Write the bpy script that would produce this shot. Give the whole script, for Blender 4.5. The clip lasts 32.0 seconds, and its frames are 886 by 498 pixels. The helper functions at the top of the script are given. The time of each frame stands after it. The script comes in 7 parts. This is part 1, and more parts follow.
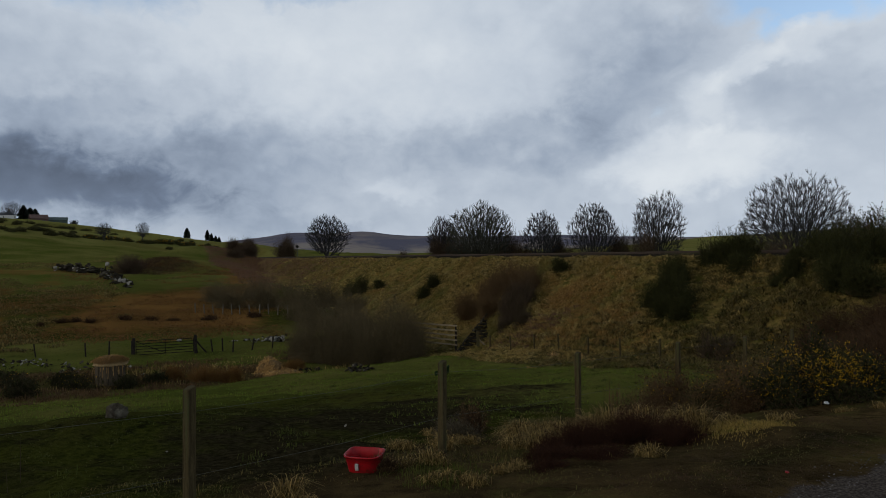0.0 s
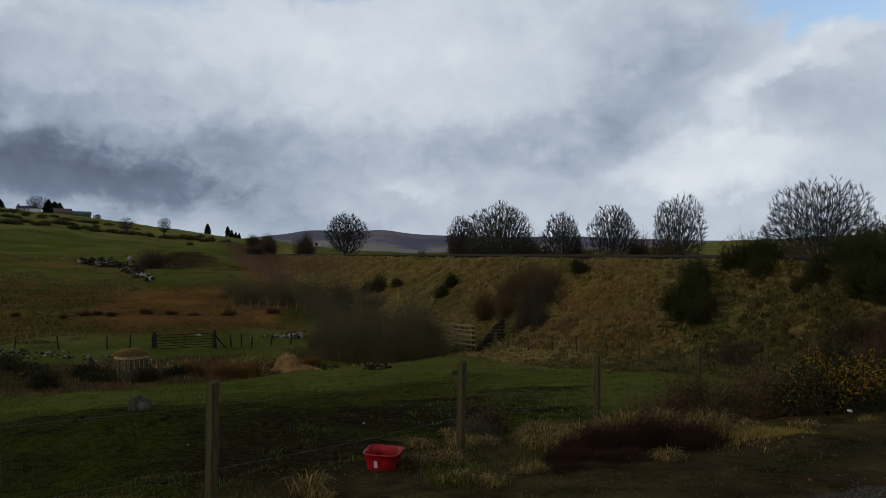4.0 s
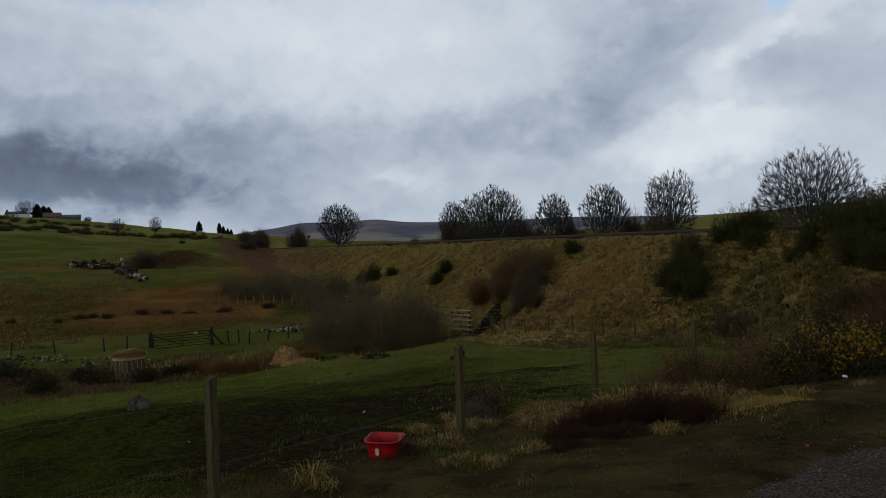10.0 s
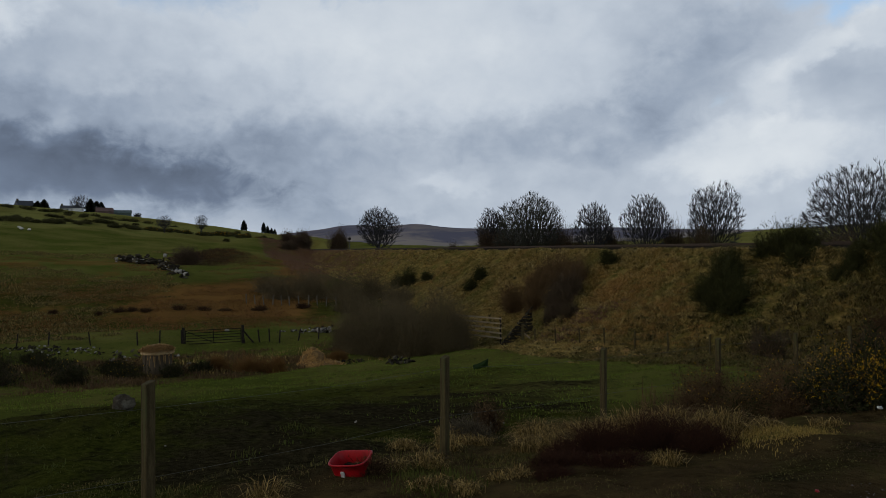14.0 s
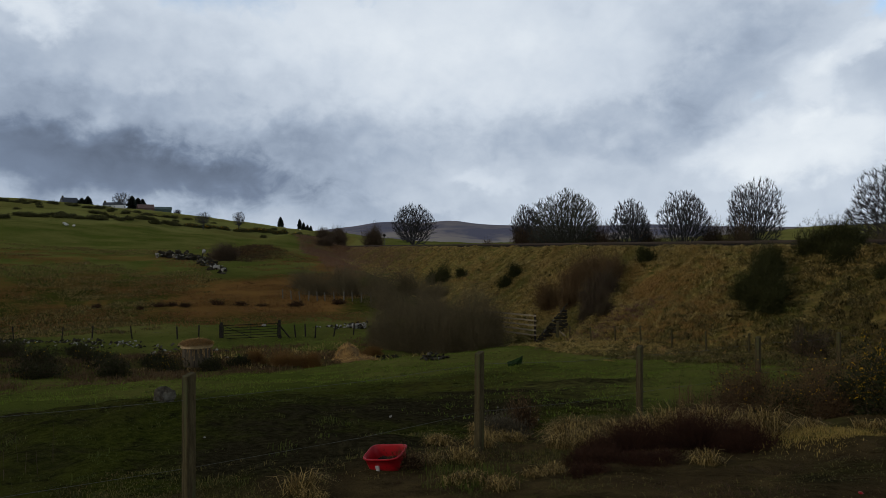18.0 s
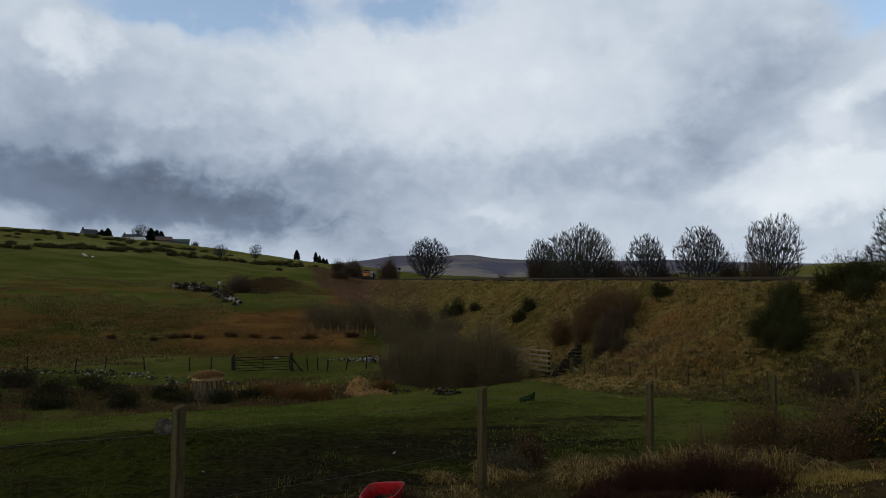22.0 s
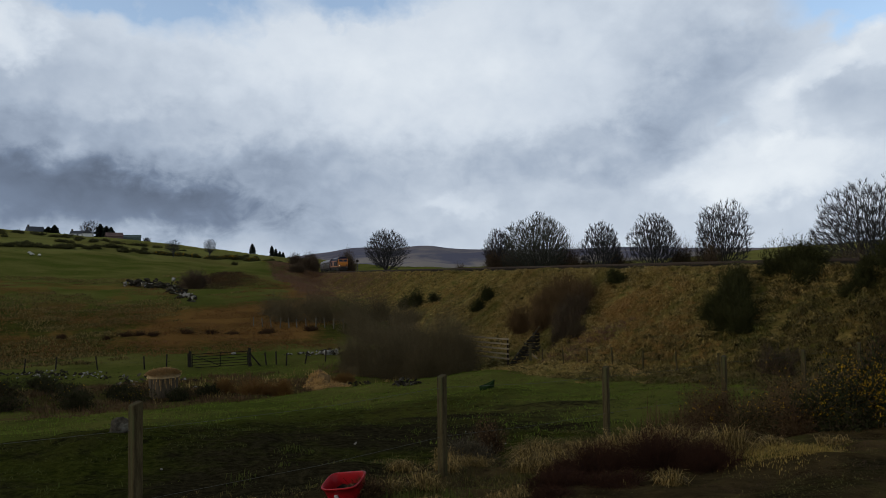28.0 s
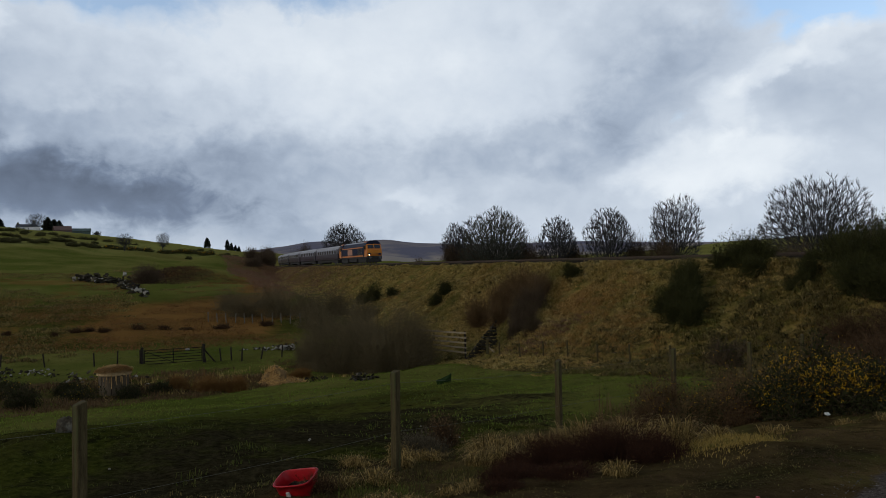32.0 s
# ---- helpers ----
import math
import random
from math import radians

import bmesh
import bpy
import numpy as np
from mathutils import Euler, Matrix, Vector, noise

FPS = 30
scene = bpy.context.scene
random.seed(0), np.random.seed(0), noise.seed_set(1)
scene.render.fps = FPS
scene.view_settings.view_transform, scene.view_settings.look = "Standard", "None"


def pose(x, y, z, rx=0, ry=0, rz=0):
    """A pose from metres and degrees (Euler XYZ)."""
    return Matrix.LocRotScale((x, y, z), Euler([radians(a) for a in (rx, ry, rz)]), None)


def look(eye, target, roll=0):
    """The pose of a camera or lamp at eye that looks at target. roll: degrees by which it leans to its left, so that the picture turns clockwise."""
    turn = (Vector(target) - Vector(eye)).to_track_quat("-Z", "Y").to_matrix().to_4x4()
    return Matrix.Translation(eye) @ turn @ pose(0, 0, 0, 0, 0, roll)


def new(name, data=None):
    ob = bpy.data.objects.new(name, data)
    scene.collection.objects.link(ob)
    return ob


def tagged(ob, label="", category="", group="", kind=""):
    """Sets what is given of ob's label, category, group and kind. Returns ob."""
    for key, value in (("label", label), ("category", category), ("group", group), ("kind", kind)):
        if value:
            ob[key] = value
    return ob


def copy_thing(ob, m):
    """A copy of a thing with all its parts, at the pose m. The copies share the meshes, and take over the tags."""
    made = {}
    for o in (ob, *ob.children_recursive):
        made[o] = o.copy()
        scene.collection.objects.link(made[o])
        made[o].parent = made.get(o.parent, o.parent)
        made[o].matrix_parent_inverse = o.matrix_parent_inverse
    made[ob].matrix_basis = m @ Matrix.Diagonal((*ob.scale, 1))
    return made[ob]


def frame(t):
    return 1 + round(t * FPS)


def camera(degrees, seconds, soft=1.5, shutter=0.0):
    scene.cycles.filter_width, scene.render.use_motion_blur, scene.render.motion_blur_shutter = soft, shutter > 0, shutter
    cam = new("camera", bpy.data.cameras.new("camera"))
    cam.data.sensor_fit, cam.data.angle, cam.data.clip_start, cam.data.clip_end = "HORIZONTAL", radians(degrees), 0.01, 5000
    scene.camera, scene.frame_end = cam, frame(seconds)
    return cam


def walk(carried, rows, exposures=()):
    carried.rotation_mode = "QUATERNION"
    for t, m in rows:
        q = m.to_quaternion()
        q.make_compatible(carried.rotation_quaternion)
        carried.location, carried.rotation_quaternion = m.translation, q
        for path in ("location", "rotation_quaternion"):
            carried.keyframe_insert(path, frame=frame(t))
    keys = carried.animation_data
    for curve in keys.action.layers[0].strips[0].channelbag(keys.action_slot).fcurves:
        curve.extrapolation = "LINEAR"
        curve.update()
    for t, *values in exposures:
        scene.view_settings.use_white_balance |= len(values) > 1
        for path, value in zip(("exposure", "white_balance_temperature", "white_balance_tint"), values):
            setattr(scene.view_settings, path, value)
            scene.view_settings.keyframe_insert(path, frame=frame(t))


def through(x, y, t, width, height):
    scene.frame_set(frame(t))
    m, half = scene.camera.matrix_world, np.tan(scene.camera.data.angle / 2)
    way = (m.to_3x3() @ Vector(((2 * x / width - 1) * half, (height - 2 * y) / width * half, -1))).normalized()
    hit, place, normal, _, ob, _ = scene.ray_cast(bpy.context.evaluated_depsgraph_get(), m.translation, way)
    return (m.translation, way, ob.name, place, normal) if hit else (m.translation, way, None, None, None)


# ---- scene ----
cam = camera(63.37, 32.0, soft=0.8)
PATH = [
    (0.0, pose(-0.824, -0.780, 0.105, 90.47, 0.78, 0.29)),
    (0.5, pose(-0.834, -0.770, 0.100, 90.32, 0.77, -0.42)),
    (1.0, pose(-0.847, -0.772, 0.093, 89.96, 0.14, -0.39)),
    (1.5, pose(-0.845, -0.798, 0.093, 89.96, -0.21, -1.16)),
    (2.0, pose(-0.861, -0.787, 0.093, 89.90, -0.43, -0.74)),
    (2.5, pose(-0.864, -0.782, 0.092, 90.03, -0.18, -0.36)),
    (3.0, pose(-0.873, -0.795, 0.099, 90.41, 0.07, 1.19)),
    (3.5, pose(-0.866, -0.798, 0.106, 90.46, -0.01, 1.61)),
    (5.5, pose(-0.892, -0.786, 0.100, 90.04, -0.61, 2.16)),
    (6.0, pose(-0.887, -0.798, 0.096, 89.76, -0.64, 2.34)),
    (6.5, pose(-0.882, -0.813, 0.102, 89.99, -0.74, 2.62)),
    (7.0, pose(-0.880, -0.805, 0.102, 90.48, -0.30, 2.04)),
    (7.5, pose(-0.888, -0.827, 0.105, 90.75, 0.55, 2.69)),
    (8.0, pose(-0.908, -0.824, 0.094, 89.76, 0.56, 5.77)),
    (8.5, pose(-0.898, -0.825, 0.082, 89.58, 1.11, 4.43)),
    (9.0, pose(-0.889, -0.834, 0.097, 89.34, 1.22, 3.41)),
    (9.5, pose(-0.893, -0.837, 0.096, 89.61, 1.42, 3.02)),
    (10.0, pose(-0.847, -0.795, 0.091, 89.36, 2.52, 1.20)),
    (10.5, pose(-0.646, -0.635, 0.046, 89.67, -0.55, -1.57)),
    (11.0, pose(-0.526, -0.473, 0.020, 88.66, 1.31, -3.63)),
    (11.5, pose(-0.509, -0.379, 0.152, 90.88, 0.58, -1.33)),
    (12.0, pose(-0.271, -0.243, 0.048, 92.59, 2.69, 0.05)),
    (12.5, pose(-0.191, -0.148, 0.011, 93.95, -0.40, 3.16)),
    (13.0, pose(-0.205, -0.121, 0.027, 93.44, -1.55, 3.19)),
    (13.5, pose(-0.227, -0.081, 0.014, 90.43, 0.86, 4.90)),
    (14.0, pose(-0.209, -0.065, 0.030, 89.93, 0.65, 4.55)),
    (14.5, pose(-0.229, -0.065, 0.010, 89.75, 0.85, 5.85)),
    (15.0, pose(-0.243, -0.017, 0.011, 89.45, 1.02, 7.26)),
    (15.5, pose(-0.243, -0.059, 0.009, 89.17, 1.25, 7.61)),
    (17.5, pose(-0.224, -0.078, 0.018, 89.43, 0.88, 7.27)),
    (18.0, pose(-0.216, -0.078, 0.018, 89.70, 0.50, 7.29)),
    (18.5, pose(-0.215, -0.064, 0.015, 89.86, 0.55, 7.05)),
    (19.0, pose(-0.215, -0.076, 0.021, 90.10, 0.49, 6.90)),
    (19.5, pose(-0.213, -0.081, 0.022, 89.99, 0.40, 6.91)),
    (20.0, pose(-0.227, -0.069, 0.026, 90.67, -0.41, 7.39)),
    (20.5, pose(-0.104, 0.028, 0.004, 92.49, -0.00, 9.43)),
    (21.0, pose(-0.095, 0.066, -0.010, 92.70, 1.58, 9.91)),
    (21.5, pose(-0.126, 0.079, -0.015, 91.89, -0.61, 8.40)),
    (22.0, pose(-0.084, 0.082, -0.007, 92.42, 0.04, 8.53)),
    (22.5, pose(-0.071, 0.096, -0.033, 90.24, 1.36, 7.48)),
    (23.0, pose(-0.101, 0.118, -0.034, 91.49, -0.19, 7.92)),
    (23.5, pose(-0.081, 0.126, -0.032, 91.29, -0.15, 8.15)),
    (24.0, pose(-0.083, 0.122, -0.039, 90.48, 0.93, 7.94)),
    (24.5, pose(-0.104, 0.120, -0.044, 90.89, 0.31, 8.28)),
    (25.0, pose(-0.067, 0.122, -0.043, 91.59, 0.72, 7.53)),
    (25.5, pose(-0.058, 0.121, -0.041, 91.29, 1.89, 5.79)),
    (27.5, pose(-0.051, 0.025, -0.014, 91.53, 1.50, 5.61)),
    (28.0, pose(-0.066, 0.025, -0.021, 91.65, 1.23, 5.21)),
    (28.5, pose(-0.038, 0.028, -0.024, 91.71, 1.17, 4.63)),
    (29.0, pose(-0.035, 0.036, -0.018, 91.54, 1.24, 4.26)),
    (29.5, pose(-0.039, 0.032, -0.015, 91.70, 0.01, 3.51)),
    (30.0, pose(-0.013, 0.027, -0.020, 89.86, 1.37, 3.33)),
    (30.5, pose(-0.003, 0.024, -0.019, 89.97, 0.95, 2.62)),
    (31.0, pose(-0.003, 0.003, -0.019, 90.33, 0.44, 1.54)),
    (31.5, pose(-0.007, 0.013, -0.006, 90.66, 0.65, 1.77)),
    (32.0, pose(0.000, 0.000, -0.000, 91.10, 1.30, 1.90)),
]
walk(cam, PATH, exposures=((0.0, -0.17), (9.0, -0.15), (13.0, -0.22), (15.5, -0.14), (18.0, 0.0), (22.0, -0.06), (25.0, -0.06), (28.0, 0.0), (32.0, 0.04)))



# ---- sky and sun ----
class Nodes:
    """Small helper that wires shader nodes."""

    def __init__(self, tree):
        self.t = tree
        tree.nodes.clear()

    def add(self, kind, **kw):
        n = self.t.nodes.new(kind)
        for k, v in kw.items():
            if k == "op":
                n.operation = v
            elif k == "blend":
                n.blend_type = v
            elif k == "data":
                n.data_type = v
            elif k == "att":
                n.attribute_name = v
        return n

    def put(self, socket, v):
        if isinstance(v, bpy.types.NodeSocket):
            self.t.links.new(v, socket)
        elif v is not None:
            socket.default_value = v

    def math(self, op, a, b=None, clamp=False):
        n = self.add("ShaderNodeMath", op=op)
        n.use_clamp = clamp
        self.put(n.inputs[0], a)
        self.put(n.inputs[1], b)
        return n.outputs[0]

    def vec(self, op, a, b=None):
        n = self.add("ShaderNodeVectorMath", op=op)
        self.put(n.inputs[0], a)
        self.put(n.inputs[1], b)
        return n.outputs[0]

    def noise(self, v, scale, detail=4.0, rough=0.55, distort=0.0):
        n = self.add("ShaderNodeTexNoise")
        self.put(n.inputs["Vector"], v)
        n.inputs["Scale"].default_value, n.inputs["Detail"].default_value = scale, detail
        n.inputs["Roughness"].default_value, n.inputs["Distortion"].default_value = rough, distort
        return n.outputs["Fac"]

    def ramp(self, v, stops):
        n = self.add("ShaderNodeValToRGB")
        self.put(n.inputs[0], v)
        e = n.color_ramp.elements
        while len(e) < len(stops):
            e.new(0.5)
        for el, (p, c) in zip(e, stops):
            el.position = p
            el.color = (*c, 1) if isinstance(c, tuple) else (c, c, c, 1)
        return n.outputs[0]

    def mix(self, f, a, b, blend="MIX"):
        n = self.add("ShaderNodeMix", data="RGBA", blend=blend)
        self.put(n.inputs[0], f)
        self.put(n.inputs[6], (*a, 1) if isinstance(a, tuple) else a)
        self.put(n.inputs[7], (*b, 1) if isinstance(b, tuple) else b)
        return n.outputs[2]


# bearing, elevation, widths (degrees), strength, crispness of the edge and slope of the cloud masses
CLOUDS = [
    (32, 7.8, 18, 5.6, -0.25, 0, 0.05), (41, 11.0, 11, 6.0, -0.08, 0, 0),
    (33, 6.0, 15, 2.5, -0.22, 1.0, 0.10), (25, 5.0, 8, 1.8, -0.09, 0.8, 0.12), (19, 6.8, 7, 2.6, -0.09, 0.6, 0.1),
    (28, 2.4, 18, 1.3, -0.02, 0.8, 0.08), (11, 2.6, 8, 1.0, -0.13, 0, 0), (31, 12.6, 6, 1.3, 0.06, 0.8, -0.1), (23, 10.4, 5, 1.2, 0.05, 0.8, -0.1),
    (8.5, 15.0, 12, 6.5, 0.13, 0, 0), (17, 17.0, 5, 2.6, 0.08, 0.7, 0), (2, 18.0, 6, 2.5, 0.04, 0.7, 0),
    (13.9, 8.3, 7, 2.4, -0.10, 0.6, 0.05), (2, 8.6, 6.5, 2.2, -0.10, 0.6, -0.05), (-6, 8.4, 8.5, 2.2, -0.11, 0.7, -0.05),
    (-6.5, 8.8, 3.0, 0.9, 0.06, 0.9, 0), (-12.5, 11.0, 6, 3.0, -0.12, 0.6, -0.45), (-16.0, 14.0, 4.5, 3.0, -0.10, 0.5, -0.6), (-11, 16, 8, 3.5, -0.06, 0, 0),
    (-19.5, 6.9, 6.6, 2.4, 0.18, 1.5, -0.10), (-15.5, 5.4, 5, 1.4, 0.06, 0.8, -0.2), (-25.0, 7.5, 5.0, 2.4, 0.04, 0.8, 0), (-30, 10.5, 6, 3.4, -0.09, 0.6, 0),
    (-20.6, 11.2, 1.7, 2.4, 0.13, 1.0, -0.5), (-23.0, 13.6, 2.6, 1.2, 0.13, 1.1, -0.5), (-26.2, 14.6, 2.2, 1.2, 0.10, 1.0, -0.2), (-34, 13.5, 5, 2.6, 0.06, 0.6, 0),
    (5.4, 5.4, 1.6, 0.9, 0.10, 0.9, 0), (2.4, 5.0, 1.8, 0.8, 0.06, 0.9, 0), (8.6, 3.3, 2.2, 0.7, 0.06, 0.9, 0), (12.3, 7.2, 1.4, 0.9, 0.07, 0.9, 0), (0, 4.4, 20, 1.6, -0.05, 0, 0),
    (32.4, 9.7, 1.2, 1.0, 0.09, 0.8, -0.4), (35.8, 16.3, 2.2, 1.7, 0.22, 0.9, 0),
]
GAPS = [(26, 20.8, 6.5, 2.4, 1.2), (33, 19.6, 3.0, 1.0, 0.7), (11.5, 20.8, 5.0, 2.0, 1.1), (-24.3, 17.4, 3.4, 1.5, 1.1), (-30, 18.4, 5.0, 2.0, 1.0), (-21.5, 20.0, 3.0, 1.6, 0.8), (-17.0, 10.8, 1.2, 1.4, 0.35)]
CLOUD_RAMP = [(0.0, (0.070, 0.088, 0.125)), (0.28, (0.182, 0.233, 0.325)), (0.48, (0.368, 0.440, 0.55)), (0.7, (0.60, 0.672, 0.765)), (1.0, (0.83, 0.885, 0.935))]
SUN_AZ, SUN_EL = 118.0, 24.0   # degrees to the left of ahead, and up
world = bpy.data.worlds.new("sky")
scene.world = world
world.use_nodes = True
nd = Nodes(world.node_tree)
co = nd.add("ShaderNodeTexCoord").outputs["Generated"]
sep = nd.add("ShaderNodeSeparateXYZ")
nd.put(sep.inputs[0], co)
azim = nd.math("MULTIPLY", nd.math("ARCTAN2", nd.math("MULTIPLY", sep.outputs[0], -1.0), sep.outputs[1]), 57.2958)
elev = nd.math("MULTIPLY", nd.math("ARCSINE", sep.outputs[2]), 57.2958)
com = nd.add("ShaderNodeCombineXYZ")
nd.put(com.inputs[0], nd.math("MULTIPLY", azim, 0.085))
nd.put(com.inputs[1], nd.math("MULTIPLY", elev, 0.11))
nd.put(com.inputs[2], sep.outputs[1])
flow = com.outputs[0]
big = nd.noise(flow, 1.0, 5.0, 0.52, 0.15)
fine = nd.noise(flow, 1.9, 7.0, 0.52, 0.1)
puff = nd.noise(flow, 3.6, 6.0, 0.5, 0.1)
knot = nd.noise(flow, 8.5, 6.0, 0.55, 0.4)
wisp = nd.math("SUBTRACT", nd.noise(flow, 5.0, 7.0, 0.6, 0.6), 0.5)
wa = nd.math("ADD", azim, nd.math("MULTIPLY", nd.math("SUBTRACT", fine, 0.5), 9.0))
we = nd.math("ADD", elev, nd.math("ADD", nd.math("MULTIPLY", nd.math("SUBTRACT", puff, 0.5), 4.0), nd.math("MULTIPLY", nd.math("SUBTRACT", knot, 0.5), 1.3)))


def bank_of_cloud(a, e, sa, se, crisp=0, slope=0.0):
    """A patch of the cloud deck about a bearing and an elevation: soft, or with a billowing edge."""
    up = nd.math("SUBTRACT", we, nd.math("ADD", e, nd.math("MULTIPLY", nd.math("SUBTRACT", azim, a), slope)))
    p = nd.math("POWER", nd.math("DIVIDE", nd.math("SUBTRACT", wa, a), sa), 2.0)
    q = nd.math("POWER", nd.math("DIVIDE", up, se), 2.0)
    if not crisp:
        return nd.math("EXPONENT", nd.math("MULTIPLY", nd.math("ADD", p, q), -1.0))
    r = nd.math("SQRT", nd.math("ADD", p, q))
    m = nd.math("ADD", 0.5, nd.math("MULTIPLY", nd.math("SUBTRACT", 0.95, nd.math("ADD", r, nd.math("MULTIPLY", wisp, 0.9))), crisp), True)
    return nd.math("MULTIPLY", nd.math("MULTIPLY", m, m), nd.math("SUBTRACT", 3.0, nd.math("MULTIPLY", m, 2.0)))


tone = nd.math("ADD", 0.68, nd.math("MULTIPLY", nd.math("SUBTRACT", big, 0.5), 0.14))
tone = nd.math("ADD", tone, nd.math("MULTIPLY", nd.math("SUBTRACT", fine, 0.5), 0.13))
tone = nd.math("ADD", tone, nd.math("MULTIPLY", nd.math("SUBTRACT", puff, 0.5), 0.11))
tone = nd.math("ADD", tone, nd.math("MULTIPLY", nd.math("SUBTRACT", knot, 0.5), 0.06))
billow = nd.math("ABSOLUTE", nd.math("SUBTRACT", nd.noise(flow, 2.6, 5.0, 0.5, 0.2), 0.5))
tone = nd.math("ADD", tone, nd.math("MULTIPLY", nd.math("SUBTRACT", billow, 0.07), 0.22))
for a, e, sa, se, k, crisp, slope in CLOUDS:
    tone = nd.math("ADD", tone, nd.math("MULTIPLY", bank_of_cloud(a, e, sa, se, crisp, slope), k))
# above the view the unseen cloud is darkened, to dim the ground
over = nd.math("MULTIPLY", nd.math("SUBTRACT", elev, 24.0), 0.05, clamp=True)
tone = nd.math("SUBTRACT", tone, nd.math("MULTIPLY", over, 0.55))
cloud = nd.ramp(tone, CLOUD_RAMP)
sky = nd.add("ShaderNodeTexSky")
sky.sky_type = "NISHITA"
sky.sun_disc = False
sky.sun_elevation, sky.sun_rotation = radians(SUN_EL), radians(-SUN_AZ)
blue = nd.mix(1.0, sky.outputs[0], (0.19, 0.19, 0.19), "MULTIPLY")
gap = nd.math("ADD", nd.math("MULTIPLY", nd.math("SUBTRACT", fine, 0.5), 0.9), 0.0)
for a, e, sa, se, k in GAPS:
    gap = nd.math("ADD", gap, nd.math("MULTIPLY", bank_of_cloud(a, e, sa, se), k))
gap = nd.math("MULTIPLY", nd.math("SUBTRACT", nd.math("ADD", gap, nd.math("MULTIPLY", wisp, 0.5)), 0.22), 1.5, clamp=True)
gap = nd.math("MULTIPLY", gap, 0.85)
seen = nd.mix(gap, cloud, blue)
back = nd.add("ShaderNodeBackground")
nd.put(back.inputs[0], seen)
back.inputs[1].default_value = 1.0
nd.put(nd.add("ShaderNodeOutputWorld").inputs[0], back.outputs[0])

sun = new("sun", bpy.data.lights.new("sun", "SUN"))
sun.data.energy, sun.data.angle, sun.data.color = 0.75, radians(16), (1.0, 0.93, 0.80)
sun.matrix_world = look((60 * -math.sin(radians(SUN_AZ)), 60 * math.cos(radians(SUN_AZ)), 60 * math.tan(radians(SUN_EL))), (0, 0, 0))


# ---- materials ----
def material(name):
    m = bpy.data.materials.new(name)
    m.use_nodes = True
    n = Nodes(m.node_tree)
    bsdf = n.add("ShaderNodeBsdfPrincipled")
    n.put(n.add("ShaderNodeOutputMaterial").inputs[0], bsdf.outputs[0])
    return m, n, bsdf


def relief(n, bsdf, height, strength=0.5, dist=0.02):
    b = n.add("ShaderNodeBump")
    b.inputs["Strength"].default_value, b.inputs["Distance"].default_value = strength, dist
    n.put(b.inputs["Height"], height)
    n.put(bsdf.inputs["Normal"], b.outputs[0])


def surface(name, dark, light, scale=6.0, rough=0.8, metal=0.0, bump=0.3, dist=0.01, stretch=(1, 1, 1), stain=None, spec=0.3):
    """Plain weathered surface: two scales of noise between two colours."""
    m, n, bsdf = material(name)
    co = n.vec("MULTIPLY", n.add("ShaderNodeTexCoord").outputs["Object"], stretch)
    a, b = n.noise(co, scale, 6), n.noise(co, scale * 7, 4)
    f = n.math("ADD", n.math("MULTIPLY", a, 0.65), n.math("MULTIPLY", b, 0.35))
    col = n.mix(n.math("MULTIPLY", n.math("SUBTRACT", f, 0.35), 3.0, True), dark, light)
    if stain:
        col = n.mix(n.math("MULTIPLY", n.math("SUBTRACT", n.noise(co, scale * 0.5, 5), 0.52), 6.0, True), col, stain)
    n.put(bsdf.inputs["Base Color"], col)
    bsdf.inputs["Roughness"].default_value, bsdf.inputs["Metallic"].default_value = rough, metal
    bsdf.inputs["Specular IOR Level"].default_value = spec
    relief(n, bsdf, f, bump, dist)
    return m


def growth(name, dark, light, rough=0.75, third=None, through=0.25, zones=()):
    """Leaves, blades and twigs: each island its own shade, a little light passing through."""
    m, n, bsdf = material(name)
    r = n.add("ShaderNodeNewGeometry").outputs["Random Per Island"]
    stops = [(0.0, dark), (1.0, light)] if third is None else [(0.0, dark), (0.55, light), (1.0, third)]
    col = n.ramp(r, stops)
    for scale, edge, tint in zones:
        co = n.add("ShaderNodeTexCoord").outputs["Object"]
        f = n.math("MULTIPLY", n.math("SUBTRACT", n.noise(co, scale, 4), edge), 7.0, True)
        f = n.math("MULTIPLY", f, 0.62 if scale < 0.6 else 1.0)
        shade = n.mix(r, tuple(0.42 * c for c in tint), tuple(1.6 * c for c in tint))
        col = n.mix(f, col, shade)
    n.put(bsdf.inputs["Base Color"], col)
    bsdf.inputs["Roughness"].default_value = rough
    bsdf.inputs["Specular IOR Level"].default_value = 0.08
    if through:
        tr = n.add("ShaderNodeBsdfTranslucent")
        n.put(tr.inputs[0], col)
        mx = n.add("ShaderNodeMixShader")
        mx.inputs[0].default_value = through
        n.put(mx.inputs[1], bsdf.outputs[0])
        n.put(mx.inputs[2], tr.outputs[0])
        out = [k for k in n.t.nodes if k.type == "OUTPUT_MATERIAL"][0]
        n.put(out.inputs[0], mx.outputs[0])
    return m


